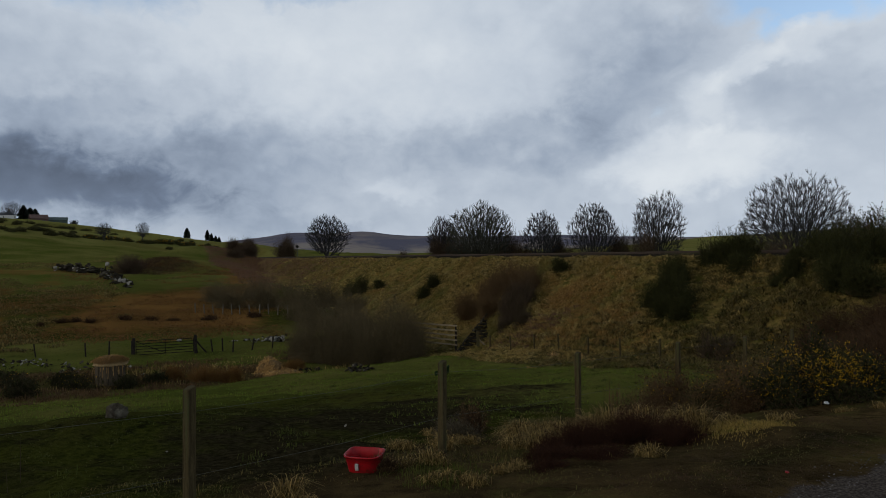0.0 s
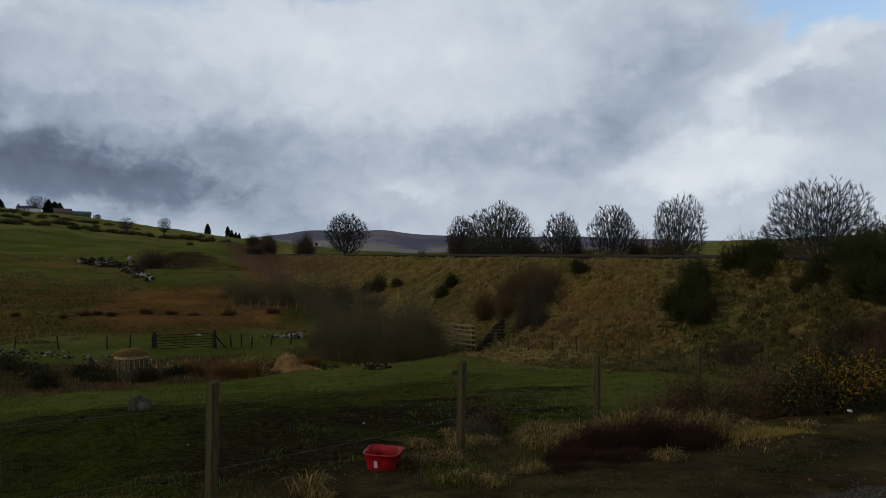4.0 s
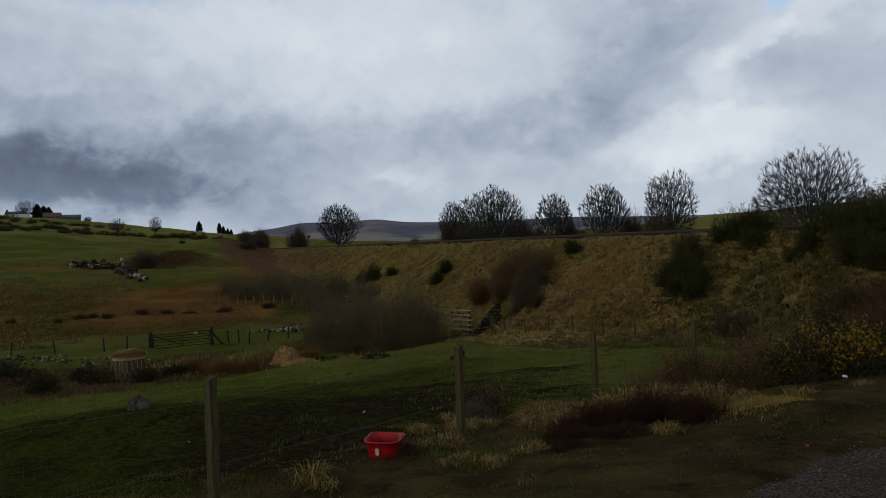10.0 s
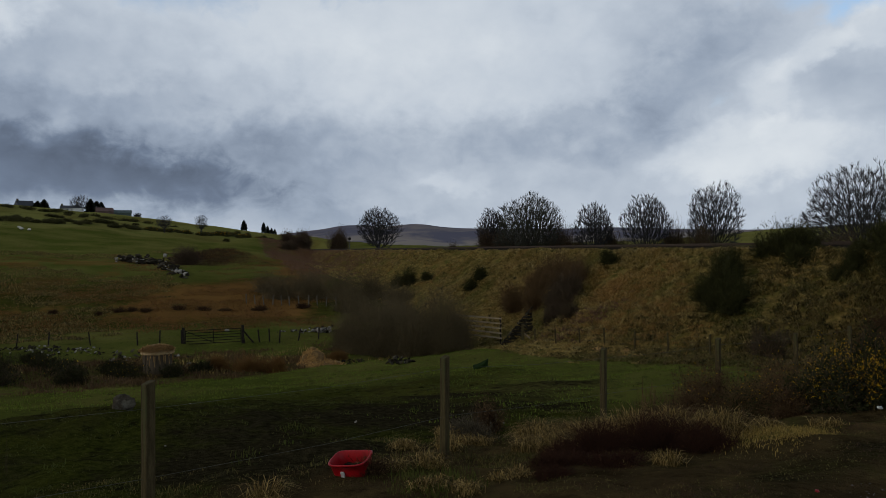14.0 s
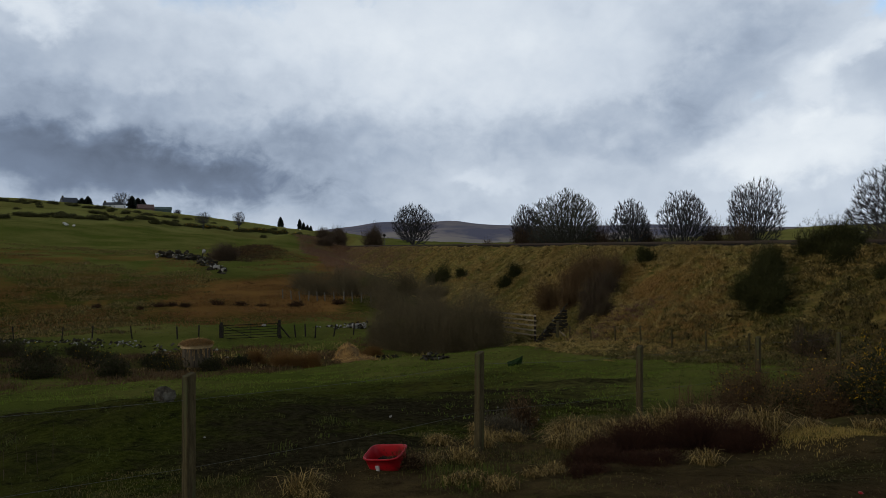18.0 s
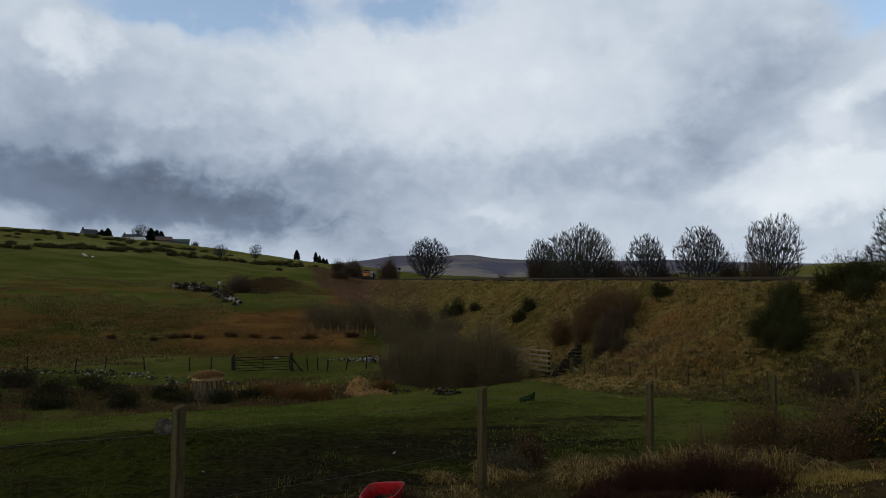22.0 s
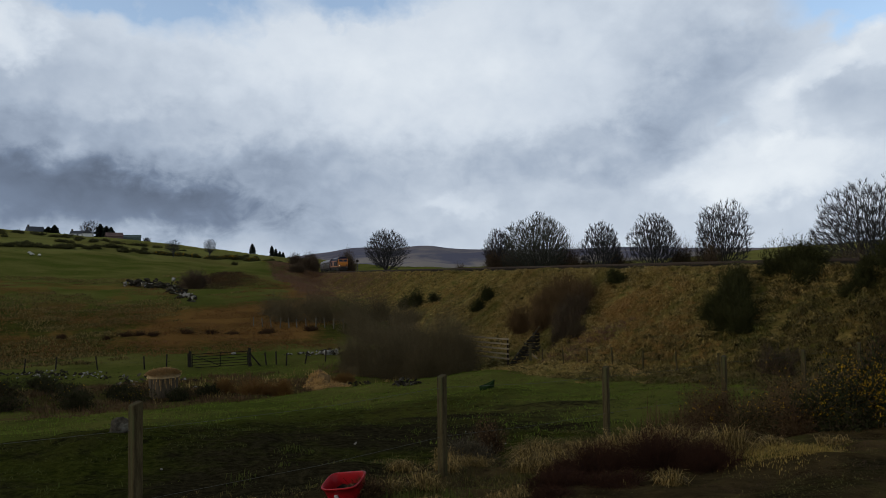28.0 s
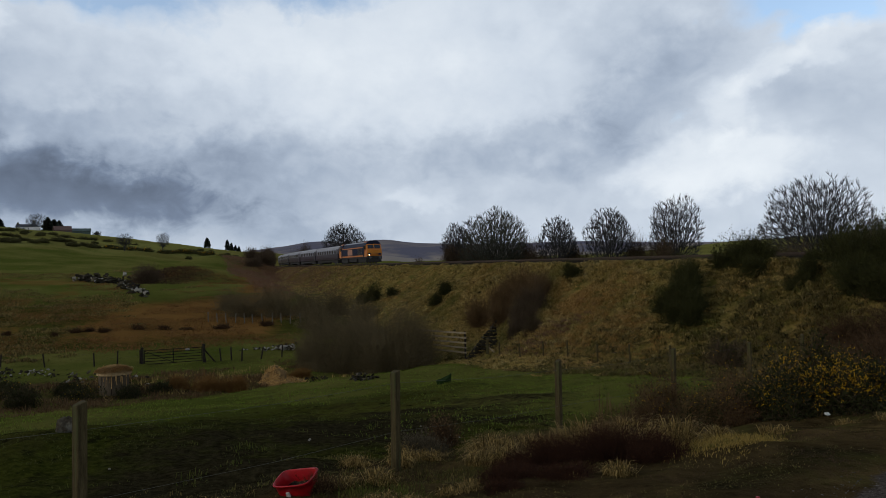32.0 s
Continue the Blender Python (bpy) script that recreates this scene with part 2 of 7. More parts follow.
def land_material():
    """Turf, mud, reeds, verge and gravel, laid by the zones of the land."""
    m, n, bsdf = material("land")
    co = n.add("ShaderNodeTexCoord").outputs["Object"]
    za, zb = n.add("ShaderNodeVertexColor"), n.add("ShaderNodeVertexColor")
    za.layer_name, zb.layer_name = "zone_a", "zone_b"
    sa, sb = n.add("ShaderNodeSeparateColor"), n.add("ShaderNodeSeparateColor")
    n.put(sa.inputs[0], za.outputs[0])
    n.put(sb.inputs[0], zb.outputs[0])
    fine, mid, big = n.noise(co, 9.0, 8, 0.65), n.noise(co, 1.1, 6, 0.6), n.noise(co, 0.09, 5, 0.55)
    vast = n.noise(co, 0.022, 5, 0.6)

    clod = n.noise(co, 3.2, 7, 0.7)
    ragged = n.math("ADD", n.math("MULTIPLY", n.math("SUBTRACT", mid, 0.5), 0.9), n.math("MULTIPLY", n.math("SUBTRACT", clod, 0.5), 0.9))

    def spread(w, k=2.6):
        return n.math("MULTIPLY", n.math("SUBTRACT", n.math("ADD", w, ragged), 0.32), k, True)

    turf = n.mix(n.math("MULTIPLY", n.math("SUBTRACT", fine, 0.3), 2.2, True), (0.013, 0.014, 0.003), (0.068, 0.076, 0.013))
    turf = n.mix(n.math("MULTIPLY", n.math("SUBTRACT", big, 0.45), 4.0, True), turf, (0.080, 0.078, 0.016))
    rough = n.mix(n.math("MULTIPLY", n.math("SUBTRACT", mid, 0.35), 3.0, True), (0.044, 0.030, 0.014), (0.115, 0.078, 0.030))
    rough = n.mix(n.math("MULTIPLY", n.math("SUBTRACT", n.noise(co, 1.7, 8, 0.72), 0.50), 7.0, True), rough, (0.030, 0.020, 0.009))
    rough = n.mix(n.math("MULTIPLY", n.math("SUBTRACT", n.noise(co, 0.7, 6, 0.7), 0.50), 5.0, True), rough, (0.072, 0.070, 0.018))
    reeds = n.mix(n.math("MULTIPLY", n.math("SUBTRACT", big, 0.38), 4.0, True), (0.120, 0.056, 0.018), (0.225, 0.108, 0.032))
    reeds = n.mix(n.math("MULTIPLY", n.math("SUBTRACT", fine, 0.4), 3.0, True), reeds, (0.15, 0.098, 0.025))
    mud = n.mix(n.math("MULTIPLY", n.math("SUBTRACT", fine, 0.35), 3.0, True), (0.012, 0.010, 0.005), (0.044, 0.036, 0.017))
    # the upper field's own yellow green, lightened for the sun on it
    moor = n.mix(n.math("MULTIPLY", n.math("SUBTRACT", vast, 0.40), 5.0, True), (0.135, 0.115, 0.030), (0.19, 0.185, 0.050))
    grav = n.mix(n.math("MULTIPLY", n.math("SUBTRACT", n.noise(co, 38.0, 4, 0.7), 0.4), 5.0, True), (0.042, 0.033, 0.026), (0.138, 0.114, 0.092))
    grav = n.mix(n.math("MULTIPLY", n.math("SUBTRACT", mid, 0.5), 3.0, True), grav, (0.056, 0.044, 0.034))
    worn = n.math("MULTIPLY", n.math("SUBTRACT", n.noise(co, 0.8, 7, 0.68), 0.50), 6.0, True)
    turf = n.mix(n.math("MULTIPLY", worn, n.math("SUBTRACT", 1.0, sb.outputs[2])), turf, (0.040, 0.036, 0.011))
    turf = n.mix(n.math("MULTIPLY", n.math("SUBTRACT", clod, 0.54), 9.0, True), turf, (0.012, 0.013, 0.004))
    lea = n.mix(n.math("MULTIPLY", n.math("SUBTRACT", big, 0.36), 3.5, True), (0.080, 0.094, 0.017), (0.145, 0.135, 0.034))
    lea = n.mix(n.math("MULTIPLY", n.math("SUBTRACT", clod, 0.56), 8.0, True), lea, (0.030, 0.032, 0.008))
    turf = n.mix(sb.outputs[2], turf, lea)
    col = n.mix(spread(sb.outputs[1]), turf, moor)
    col = n.mix(spread(sa.outputs[2]), col, rough)
    col = n.mix(spread(sa.outputs[1], 2.0), col, reeds)
    col = n.mix(spread(sa.outputs[0], 2.0), col, mud)
    col = n.mix(spread(sb.outputs[0], 5.0), col, grav)
    n.put(bsdf.inputs["Base Color"], col)
    bsdf.inputs["Roughness"].default_value = 1.0
    bsdf.inputs["Specular IOR Level"].default_value = 0.0
    relief(n, bsdf, n.math("ADD", n.math("MULTIPLY", fine, 0.5), n.math("ADD", mid, n.math("MULTIPLY", clod, 0.8))), 1.0, 0.16)
    return m


def bank_material():
    """Rank winter grass on the railway bank: straw, moss green, dead bracken."""
    m, n, bsdf = material("bank_grass")
    co = n.add("ShaderNodeTexCoord").outputs["Object"]
    big, mid, fine = n.noise(co, 0.16, 5, 0.6), n.noise(co, 0.9, 6, 0.6), n.noise(co, 5.0, 7, 0.65)
    col = n.mix(n.math("MULTIPLY", n.math("SUBTRACT", fine, 0.32), 2.8, True), (0.085, 0.063, 0.019), (0.26, 0.180, 0.054))
    col = n.mix(n.math("MULTIPLY", n.math("SUBTRACT", mid, 0.46), 5.0, True), col, (0.078, 0.074, 0.016))
    col = n.mix(n.math("MULTIPLY", n.math("SUBTRACT", big, 0.56), 6.0, True), col, (0.17, 0.085, 0.024))
    n.put(bsdf.inputs["Base Color"], col)
    bsdf.inputs["Roughness"].default_value = 1.0
    bsdf.inputs["Specular IOR Level"].default_value = 0.0
    relief(n, bsdf, n.math("ADD", mid, n.math("MULTIPLY", fine, 0.5)), 1.0, 0.25)
    return m


def far_material():
    """Heather moor on the far hills, with the haze put into its colours."""
    m, n, bsdf = material("hazy_far_moor")
    co = n.add("ShaderNodeTexCoord").outputs["Object"]
    a, b = n.noise(co, 0.0035, 6, 0.6), n.noise(co, 0.012, 6, 0.6)
    col = n.mix(n.math("MULTIPLY", n.math("SUBTRACT", a, 0.42), 5.0, True), (0.135, 0.130, 0.162), (0.215, 0.187, 0.182))
    col = n.mix(n.math("MULTIPLY", n.math("SUBTRACT", b, 0.5), 4.0, True), col, (0.125, 0.118, 0.148))
    # paler lower slopes: tan grass, and a lit patch painted with it
    sp = n.add("ShaderNodeSeparateXYZ")
    n.put(sp.inputs[0], co)
    low = n.math("ADD", n.math("MULTIPLY", n.math("SUBTRACT", 52.0, sp.outputs[2]), 0.035), n.math("MULTIPLY", n.math("SUBTRACT", a, 0.47), 9.0))
    col = n.mix(n.math("MULTIPLY", low, 0.8, True), col, (0.290, 0.250, 0.215))
    n.put(bsdf.inputs["Base Color"], col)
    bsdf.inputs["Roughness"].default_value = 1.0
    bsdf.inputs["Specular IOR Level"].default_value = 0.0
    return m


LAND, BANK, FAR = land_material(), bank_material(), far_material()
POST = surface("weathered_post", (0.030, 0.022, 0.009), (0.105, 0.080, 0.036), 5, 0.9, bump=0.7, stretch=(6, 6, 0.7), stain=(0.05, 0.055, 0.02), spec=0.1)
PALESTAKE = surface("bleached_stake", (0.085, 0.073, 0.052), (0.175, 0.150, 0.110), 5, 0.9, bump=0.5, stretch=(6, 6, 0.7), spec=0.1)
TIMBER = surface("new_timber", (0.20, 0.15, 0.085), (0.36, 0.28, 0.17), 4, 0.8, bump=0.4, stretch=(1, 8, 8))
OLDWOOD = surface("tarred_wood", (0.012, 0.010, 0.008), (0.045, 0.036, 0.028), 5, 0.95, bump=0.5, spec=0.05)
STEEL = surface("dull_steel", (0.05, 0.052, 0.055), (0.12, 0.12, 0.125), 9, 0.5, 0.6, 0.2)
GATE = surface("dark_painted_steel", (0.008, 0.007, 0.005), (0.024, 0.019, 0.015), 9, 0.8, 0.0, 0.2, spec=0.1)
WIRE = surface("galvanised_wire", (0.05, 0.05, 0.038), (0.12, 0.115, 0.09), 20, 0.9, 0.0, 0.1)
RED = surface("red_plastic", (0.25, 0.003, 0.006), (0.42, 0.006, 0.010), 7, 0.42, 0, 0.08, stain=(0.06, 0.008, 0.006), spec=0.3)
METALBIT = surface("bucket_lug", (0.35, 0.33, 0.30), (0.55, 0.52, 0.48), 12, 0.5, 0, 0.1)
STONE = surface("field_stone", (0.040, 0.033, 0.023), (0.15, 0.127, 0.092), 4, 0.95, bump=1.0, dist=0.04, stain=(0.08, 0.075, 0.03), spec=0.05)
PALE = surface("limewashed_rubble", (0.16, 0.145, 0.12), (0.44, 0.41, 0.36), 4, 0.95, bump=0.8, dist=0.04, stain=(0.14, 0.13, 0.09), spec=0.1)
BARK = growth("grey_bark", (0.028, 0.027, 0.027), (0.062, 0.059, 0.058), 0.85, through=0.0)
BARKGREEN = growth("lichened_bark", (0.036, 0.036, 0.027), (0.078, 0.077, 0.056), 0.85, through=0.0)
BARKDARK = growth("brown_twigs", (0.040, 0.027, 0.016), (0.115, 0.078, 0.048), 0.85, through=0.0)
TWIG = growth("willow_twigs", (0.060, 0.046, 0.024), (0.170, 0.128, 0.064), 0.85, through=0.0)
BROOM = growth("broom_green", (0.018, 0.019, 0.006), (0.060, 0.058, 0.017), 0.75, through=0.15)
GORSE = growth("gorse_green", (0.012, 0.014, 0.005), (0.046, 0.046, 0.014), 0.75, through=0.15)
FLOWER = growth("gorse_flower", (0.55, 0.27, 0.008), (0.86, 0.50, 0.02), 0.7, through=0.3)
HEATHER = growth("dead_heather", (0.028, 0.016, 0.008), (0.098, 0.056, 0.027), 0.85, through=0.15)
DEADHEATH = growth("black_heather", (0.018, 0.008, 0.005), (0.066, 0.029, 0.015), 0.9, through=0.05)
RUSTGRASS = growth("rusty_grass", (0.15, 0.080, 0.024), (0.44, 0.25, 0.075), 0.8, (0.30, 0.20, 0.055), through=0.25)
GREYWEED = growth("grey_dead_weeds", (0.034, 0.027, 0.016), (0.135, 0.108, 0.066), 0.85, through=0.1)
RUST = growth("rusty_twigs", (0.056, 0.033, 0.014), (0.165, 0.100, 0.044), 0.85, through=0.1)
STRAW = growth("dry_straw", (0.26, 0.145, 0.05), (0.66, 0.41, 0.15), 0.75, through=0.2)
DRYGRASS = growth("dry_grass", (0.050, 0.034, 0.012), (0.24, 0.165, 0.058), 0.75, (0.085, 0.085, 0.016), through=0.3,
                  zones=((0.9, 0.55, (0.060, 0.064, 0.012)), (1.6, 0.55, (0.075, 0.042, 0.016))))
TUSSOCK = growth("tussock_straw", (0.040, 0.030, 0.009), (0.20, 0.130, 0.040), 0.75, (0.50, 0.345, 0.12), through=0.3)
BANKGRASS = growth("bank_tufts", (0.13, 0.092, 0.024), (0.52, 0.360, 0.115), 0.8, (0.26, 0.190, 0.046), through=0.25,
                   zones=((1.7, 0.53, (0.42, 0.325, 0.13)), (2.3, 0.51, (0.044, 0.038, 0.011)), (0.35, 0.54, (0.140, 0.142, 0.026)), (0.11, 0.55, (0.38, 0.205, 0.062)), (0.45, 0.60, (0.27, 0.135, 0.044)), (0.20, 0.53, (0.105, 0.113, 0.020))))
# duller grass for the bank's near end, with shade put into its colour
BANKSHADE = growth("bank_olive_shade_tufts", (0.048, 0.038, 0.012), (0.20, 0.142, 0.046), 0.8, (0.105, 0.092, 0.023), through=0.25,
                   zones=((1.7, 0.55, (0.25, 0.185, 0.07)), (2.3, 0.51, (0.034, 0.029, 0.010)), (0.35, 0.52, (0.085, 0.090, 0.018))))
HILLTUFT = growth("hill_tussock", (0.045, 0.038, 0.012), (0.17, 0.125, 0.038), 0.8, (0.25, 0.175, 0.055), through=0.2, zones=((0.06, 0.54, (0.060, 0.050, 0.018)), (0.10, 0.56, (0.125, 0.115, 0.026))))
GREEN = growth("field_grass", (0.028, 0.036, 0.006), (0.070, 0.084, 0.014), 0.75, (0.085, 0.078, 0.020), through=0.3,
               zones=((1.3, 0.55, (0.045, 0.034, 0.011)), (0.5, 0.60, (0.085, 0.085, 0.016)), (2.8, 0.60, (0.085, 0.088, 0.020))))
PASTURE = growth("pasture_grass", (0.068, 0.102, 0.010), (0.155, 0.210, 0.022), 0.75, (0.15, 0.155, 0.03), through=0.3,
                 zones=((0.35, 0.60, (0.075, 0.070, 0.015)), (1.1, 0.60, (0.045, 0.055, 0.008))))
VERGE = growth("verge_grass", (0.042, 0.040, 0.010), (0.115, 0.100, 0.026), 0.75, (0.20, 0.135, 0.045), through=0.3,
               zones=((0.45, 0.50, (0.095, 0.092, 0.020)), (0.8, 0.55, (0.075, 0.046, 0.018)), (1.9, 0.57, (0.060, 0.068, 0.012))))
VERGEGREEN = growth("verge_green", (0.040, 0.050, 0.008), (0.100, 0.115, 0.020), 0.75, (0.13, 0.11, 0.03), through=0.3)
GOLDGRASS = growth("golden_grass", (0.12, 0.085, 0.018), (0.30, 0.20, 0.045), 0.75, (0.42, 0.29, 0.085), through=0.3, zones=((1.4, 0.55, (0.085, 0.090, 0.016)),))
BRACKEN = growth("dead_bracken", (0.135, 0.075, 0.045), (0.24, 0.135, 0.078), 0.85, through=0.15, zones=((0.15, 0.56, (0.15, 0.12, 0.04)),))
REED = growth("soft_rush", (0.115, 0.056, 0.018), (0.210, 0.104, 0.032), 0.8, (0.17, 0.105, 0.030), through=0.2,
              zones=((0.12, 0.58, (0.13, 0.105, 0.022)), (0.4, 0.6, (0.07, 0.045, 0.014))))
PINE = growth("pine_needles", (0.030, 0.036, 0.024), (0.085, 0.094, 0.062), 0.8, through=0.1)
HILLGORSE = growth("olive_hedge", (0.036, 0.036, 0.014), (0.095, 0.088, 0.030), 0.8, through=0.1)
DARKLEAF = growth("conifer_needles", (0.022, 0.027, 0.020), (0.060, 0.068, 0.048), 0.8, through=0.05)


def smooth(a, b, v):
    t = np.clip((v - a) / (b - a), 0.0, 1.0)
    return t * t * (3 - 2 * t)


def track_x(y):
    """Centre line of the railway: straight, then easing round to the left far off."""
    y = np.asarray(y, float)
    e = np.clip(y - 165.0, 0.0, 150.0)
    x = -33.65 - 0.425 * np.minimum(y - 165.0, 0.0) - 0.425 * e + 0.0007 * e * e
    x = x - 0.215 * np.clip(y - 315.0, 0.0, 40.0)
    return x - 0.95 * np.maximum(y - 355.0, 0.0)


def track_off(x, y):
    """Signed distance from the track; negative on the field's side."""
    return (x - track_x(y)) * 0.92


HILL_D = (0, 60, 75, 100, 131, 190, 260, 330, 430, 520, 700, 1000, 3000)
HILL_Z = (-7.2, -7.3, -7.1, -4.9, -1.6, 1.2, 9.0, 16.5, 24.0, 24.5, 16.0, 0.0, -30.0)
AZ_A = (-180, -60, -30, -20, -10, 5, 12, 19, 30, 39, 60, 180)
AZ_G = (0.3, 0.5, 0.57, 0.48, 0.3, 0.25, 0.35, 0.56, 0.91, 1.08, 1.12, 0.3)


def road_w(x, y):
    """Distance from the middle of the road towards the field."""
    return 0.672 * y - 0.74 * x


def road_edge(x, y):
    """Where the gravel gives way to the verge."""
    return 2.05 - 0.17 * np.clip(0.672 * np.asarray(x) + 0.74 * np.asarray(y) - 6.0, 0.0, 6.0)


def ground_z(x, y):
    """Height of the land, without the railway bank."""
    x, y = np.asarray(x, float), np.asarray(y, float)
    d, az = np.hypot(x, y), np.degrees(np.arctan2(-x, y))
    w, a = road_w(x, y), 0.672 * x + 0.74 * y
    near = -1.65 - 0.055 * np.clip(a, -4, 30) - 0.62 * smooth(2.4, 6.6, w) - 0.122 * np.clip(w - 6.5, 0, 31.5) + 0.04 * np.clip(w - 38, 0, 20)
    far = np.interp(d, HILL_D, HILL_Z)
    g = np.interp(az, AZ_A, AZ_G)
    far = np.where(d > 75, -7.1 + (far + 7.1) * (1 + (g - 1) * np.clip((d - 75) / 100, 0, 1)), far)
    k = smooth(42, 72, d)
    z = near * (1 - k) + far * k
    z = z + 2.6 * np.exp(-(((x + 53.5) / 9) ** 2 + ((y - 136) / 9) ** 2))
    z = z + 5.0 * np.exp(-(((x + 68) / 14) ** 2 + ((y - 200) / 26) ** 2))
    z = z + 0.52 * np.exp(-(((x + 7.0) / 4.5) ** 2 + ((y - 12.0) / 4.5) ** 2))
    z = z + 0.55 * np.exp(-(((x + 1) / 11) ** 2 + ((y - 44) / 7) ** 2))
    off = np.abs(track_off(x, y))
    cut = -0.45 + np.maximum(off - 5.0, 0) * 0.75
    z = np.where(y > 150, np.minimum(z, cut), z)
    # the land beyond the line lies almost level with it
    beyond = smooth(4.0, 9.0, track_off(x, y)) * (1 - smooth(160, 230, y))
    return z + beyond * np.maximum(-2.2 - z, 0)


def bank_z(off):
    return -0.3 - np.maximum(np.abs(off) - 3.4, 0) / 1.6


# ---- mesh helpers ----
rng = np.random.default_rng(7)


def mesh_np(name, verts, faces, mat, smooth_shade=False):
    """A mesh from arrays; faces all have the same number of corners."""
    me = bpy.data.meshes.new(name)
    v, f = np.asarray(verts, np.float32).reshape(-1, 3), np.asarray(faces, np.int32)
    k = f.shape[1]
    me.vertices.add(len(v))
    me.vertices.foreach_set("co", v.ravel())
    me.loops.add(f.size)
    me.loops.foreach_set("vertex_index", f.ravel())
    me.polygons.add(len(f))
    me.polygons.foreach_set("loop_start", np.arange(0, f.size, k, dtype=np.int32))
    me.polygons.foreach_set("loop_total", np.full(len(f), k, np.int32))
    me.polygons.foreach_set("use_smooth", np.full(len(f), smooth_shade))
    me.update(calc_edges=True)
    me.materials.append(mat)
    return me


def part(name, data, mat, parent=None, label="", at=None):
    """Links a bmesh or a mesh as one object under its thing."""
    if isinstance(data, bmesh.types.BMesh):
        me = bpy.data.meshes.new(name)
        data.to_mesh(me)
        data.free()
        me.materials.append(mat)
        data = me
    ob = new(name, data)
    if parent is not None:
        ob.parent = parent
    if at is not None:
        ob.matrix_basis = at
    if label:
        ob["label"] = label
    return ob


def thing(name, m, label, category, group="", kind=""):
    ob = new(name)
    ob.empty_display_size = 0.2
    ob.matrix_basis = m
    return tagged(ob, label, category, group, kind)


def box(bm, x0, x1, y0, y1, z0, z1, bevel=0.0):
    r = bmesh.ops.create_cube(bm, size=1.0)
    for v in r["verts"]:
        v.co = Vector(((x0 + x1) / 2 + v.co.x * (x1 - x0), (y0 + y1) / 2 + v.co.y * (y1 - y0), (z0 + z1) / 2 + v.co.z * (z1 - z0)))
    if bevel:
        es = list({e for v in r["verts"] for e in v.link_edges})
        bmesh.ops.bevel(bm, geom=es, offset=bevel, segments=2, affect="EDGES", profile=0.6)
    return bm


def boxed(*dims, bevel=0.0):
    return box(bmesh.new(), *dims, bevel=bevel)


def tube(bm, a, b, r0, r1=None, sides=8):
    a, b = Vector(a), Vector(b)
    r1 = r0 if r1 is None else r1
    d = b - a
    r = bmesh.ops.create_cone(bm, cap_ends=True, segments=sides, radius1=r0, radius2=r1, depth=d.length)
    m = Matrix.Translation((a + b) / 2) @ d.to_track_quat("Z", "Y").to_matrix().to_4x4()
    bmesh.ops.transform(bm, matrix=m, verts=r["verts"])
    return bm


def value_noise(x, y, scale, seed=0):
    """Smooth noise on a plane, -1 to 1."""
    x, y = np.asarray(x) / scale + seed * 17.3, np.asarray(y) / scale - seed * 9.1
    xi, yi = np.floor(x), np.floor(y)
    fx, fy = x - xi, y - yi
    fx, fy = fx * fx * (3 - 2 * fx), fy * fy * (3 - 2 * fy)

    def h(i, j):
        s = np.sin(i * 127.1 + j * 311.7 + seed * 74.7) * 43758.5453
        return (s - np.floor(s)) * 2 - 1

    return (h(xi, yi) * (1 - fx) + h(xi + 1, yi) * fx) * (1 - fy) + (h(xi, yi + 1) * (1 - fx) + h(xi + 1, yi + 1) * fx) * fy


def land_z(x, y):
    """The land with its small rises and hollows."""
    d = np.hypot(x, y)
    w = road_w(x, y)
    k = smooth(2.0, 3.6, w) * np.clip(d / 6, 0.3, 1)
    z = ground_z(x, y) + k * (0.095 * value_noise(x, y, 1.3, 1) + 0.11 * value_noise(x, y, 3.7, 2) + 0.06 * value_noise(x, y, 0.55, 3))
    far = np.clip((d - 60) / 120, 0, 1) * np.clip((np.abs(track_off(x, y)) - 6) / 10, 0, 1)
    return z + far * (0.7 * value_noise(x, y, 14, 4) + 1.2 * value_noise(x, y, 45, 5))


def on_land(x, y):
    return float(land_z(np.array([x]), np.array([y]))[0])


def bank_bumps(x, y, off):
    """Hummocks on the slopes of the railway bank."""
    k = np.clip((np.abs(off) - 3.0) / 1.5, 0, 1)
    return 0.46 * k * (0.55 * value_noise(x, y, 1.1, 11) + 0.9 * value_noise(x, y, 3.1, 12) + 0.6 * value_noise(x, y, 8.0, 13))


def top_z(x, y):
    """Land or railway bank, whichever is higher."""
    off = track_off(x, y)
    return np.maximum(land_z(x, y), bank_z(off) + bank_bumps(x, y, off))


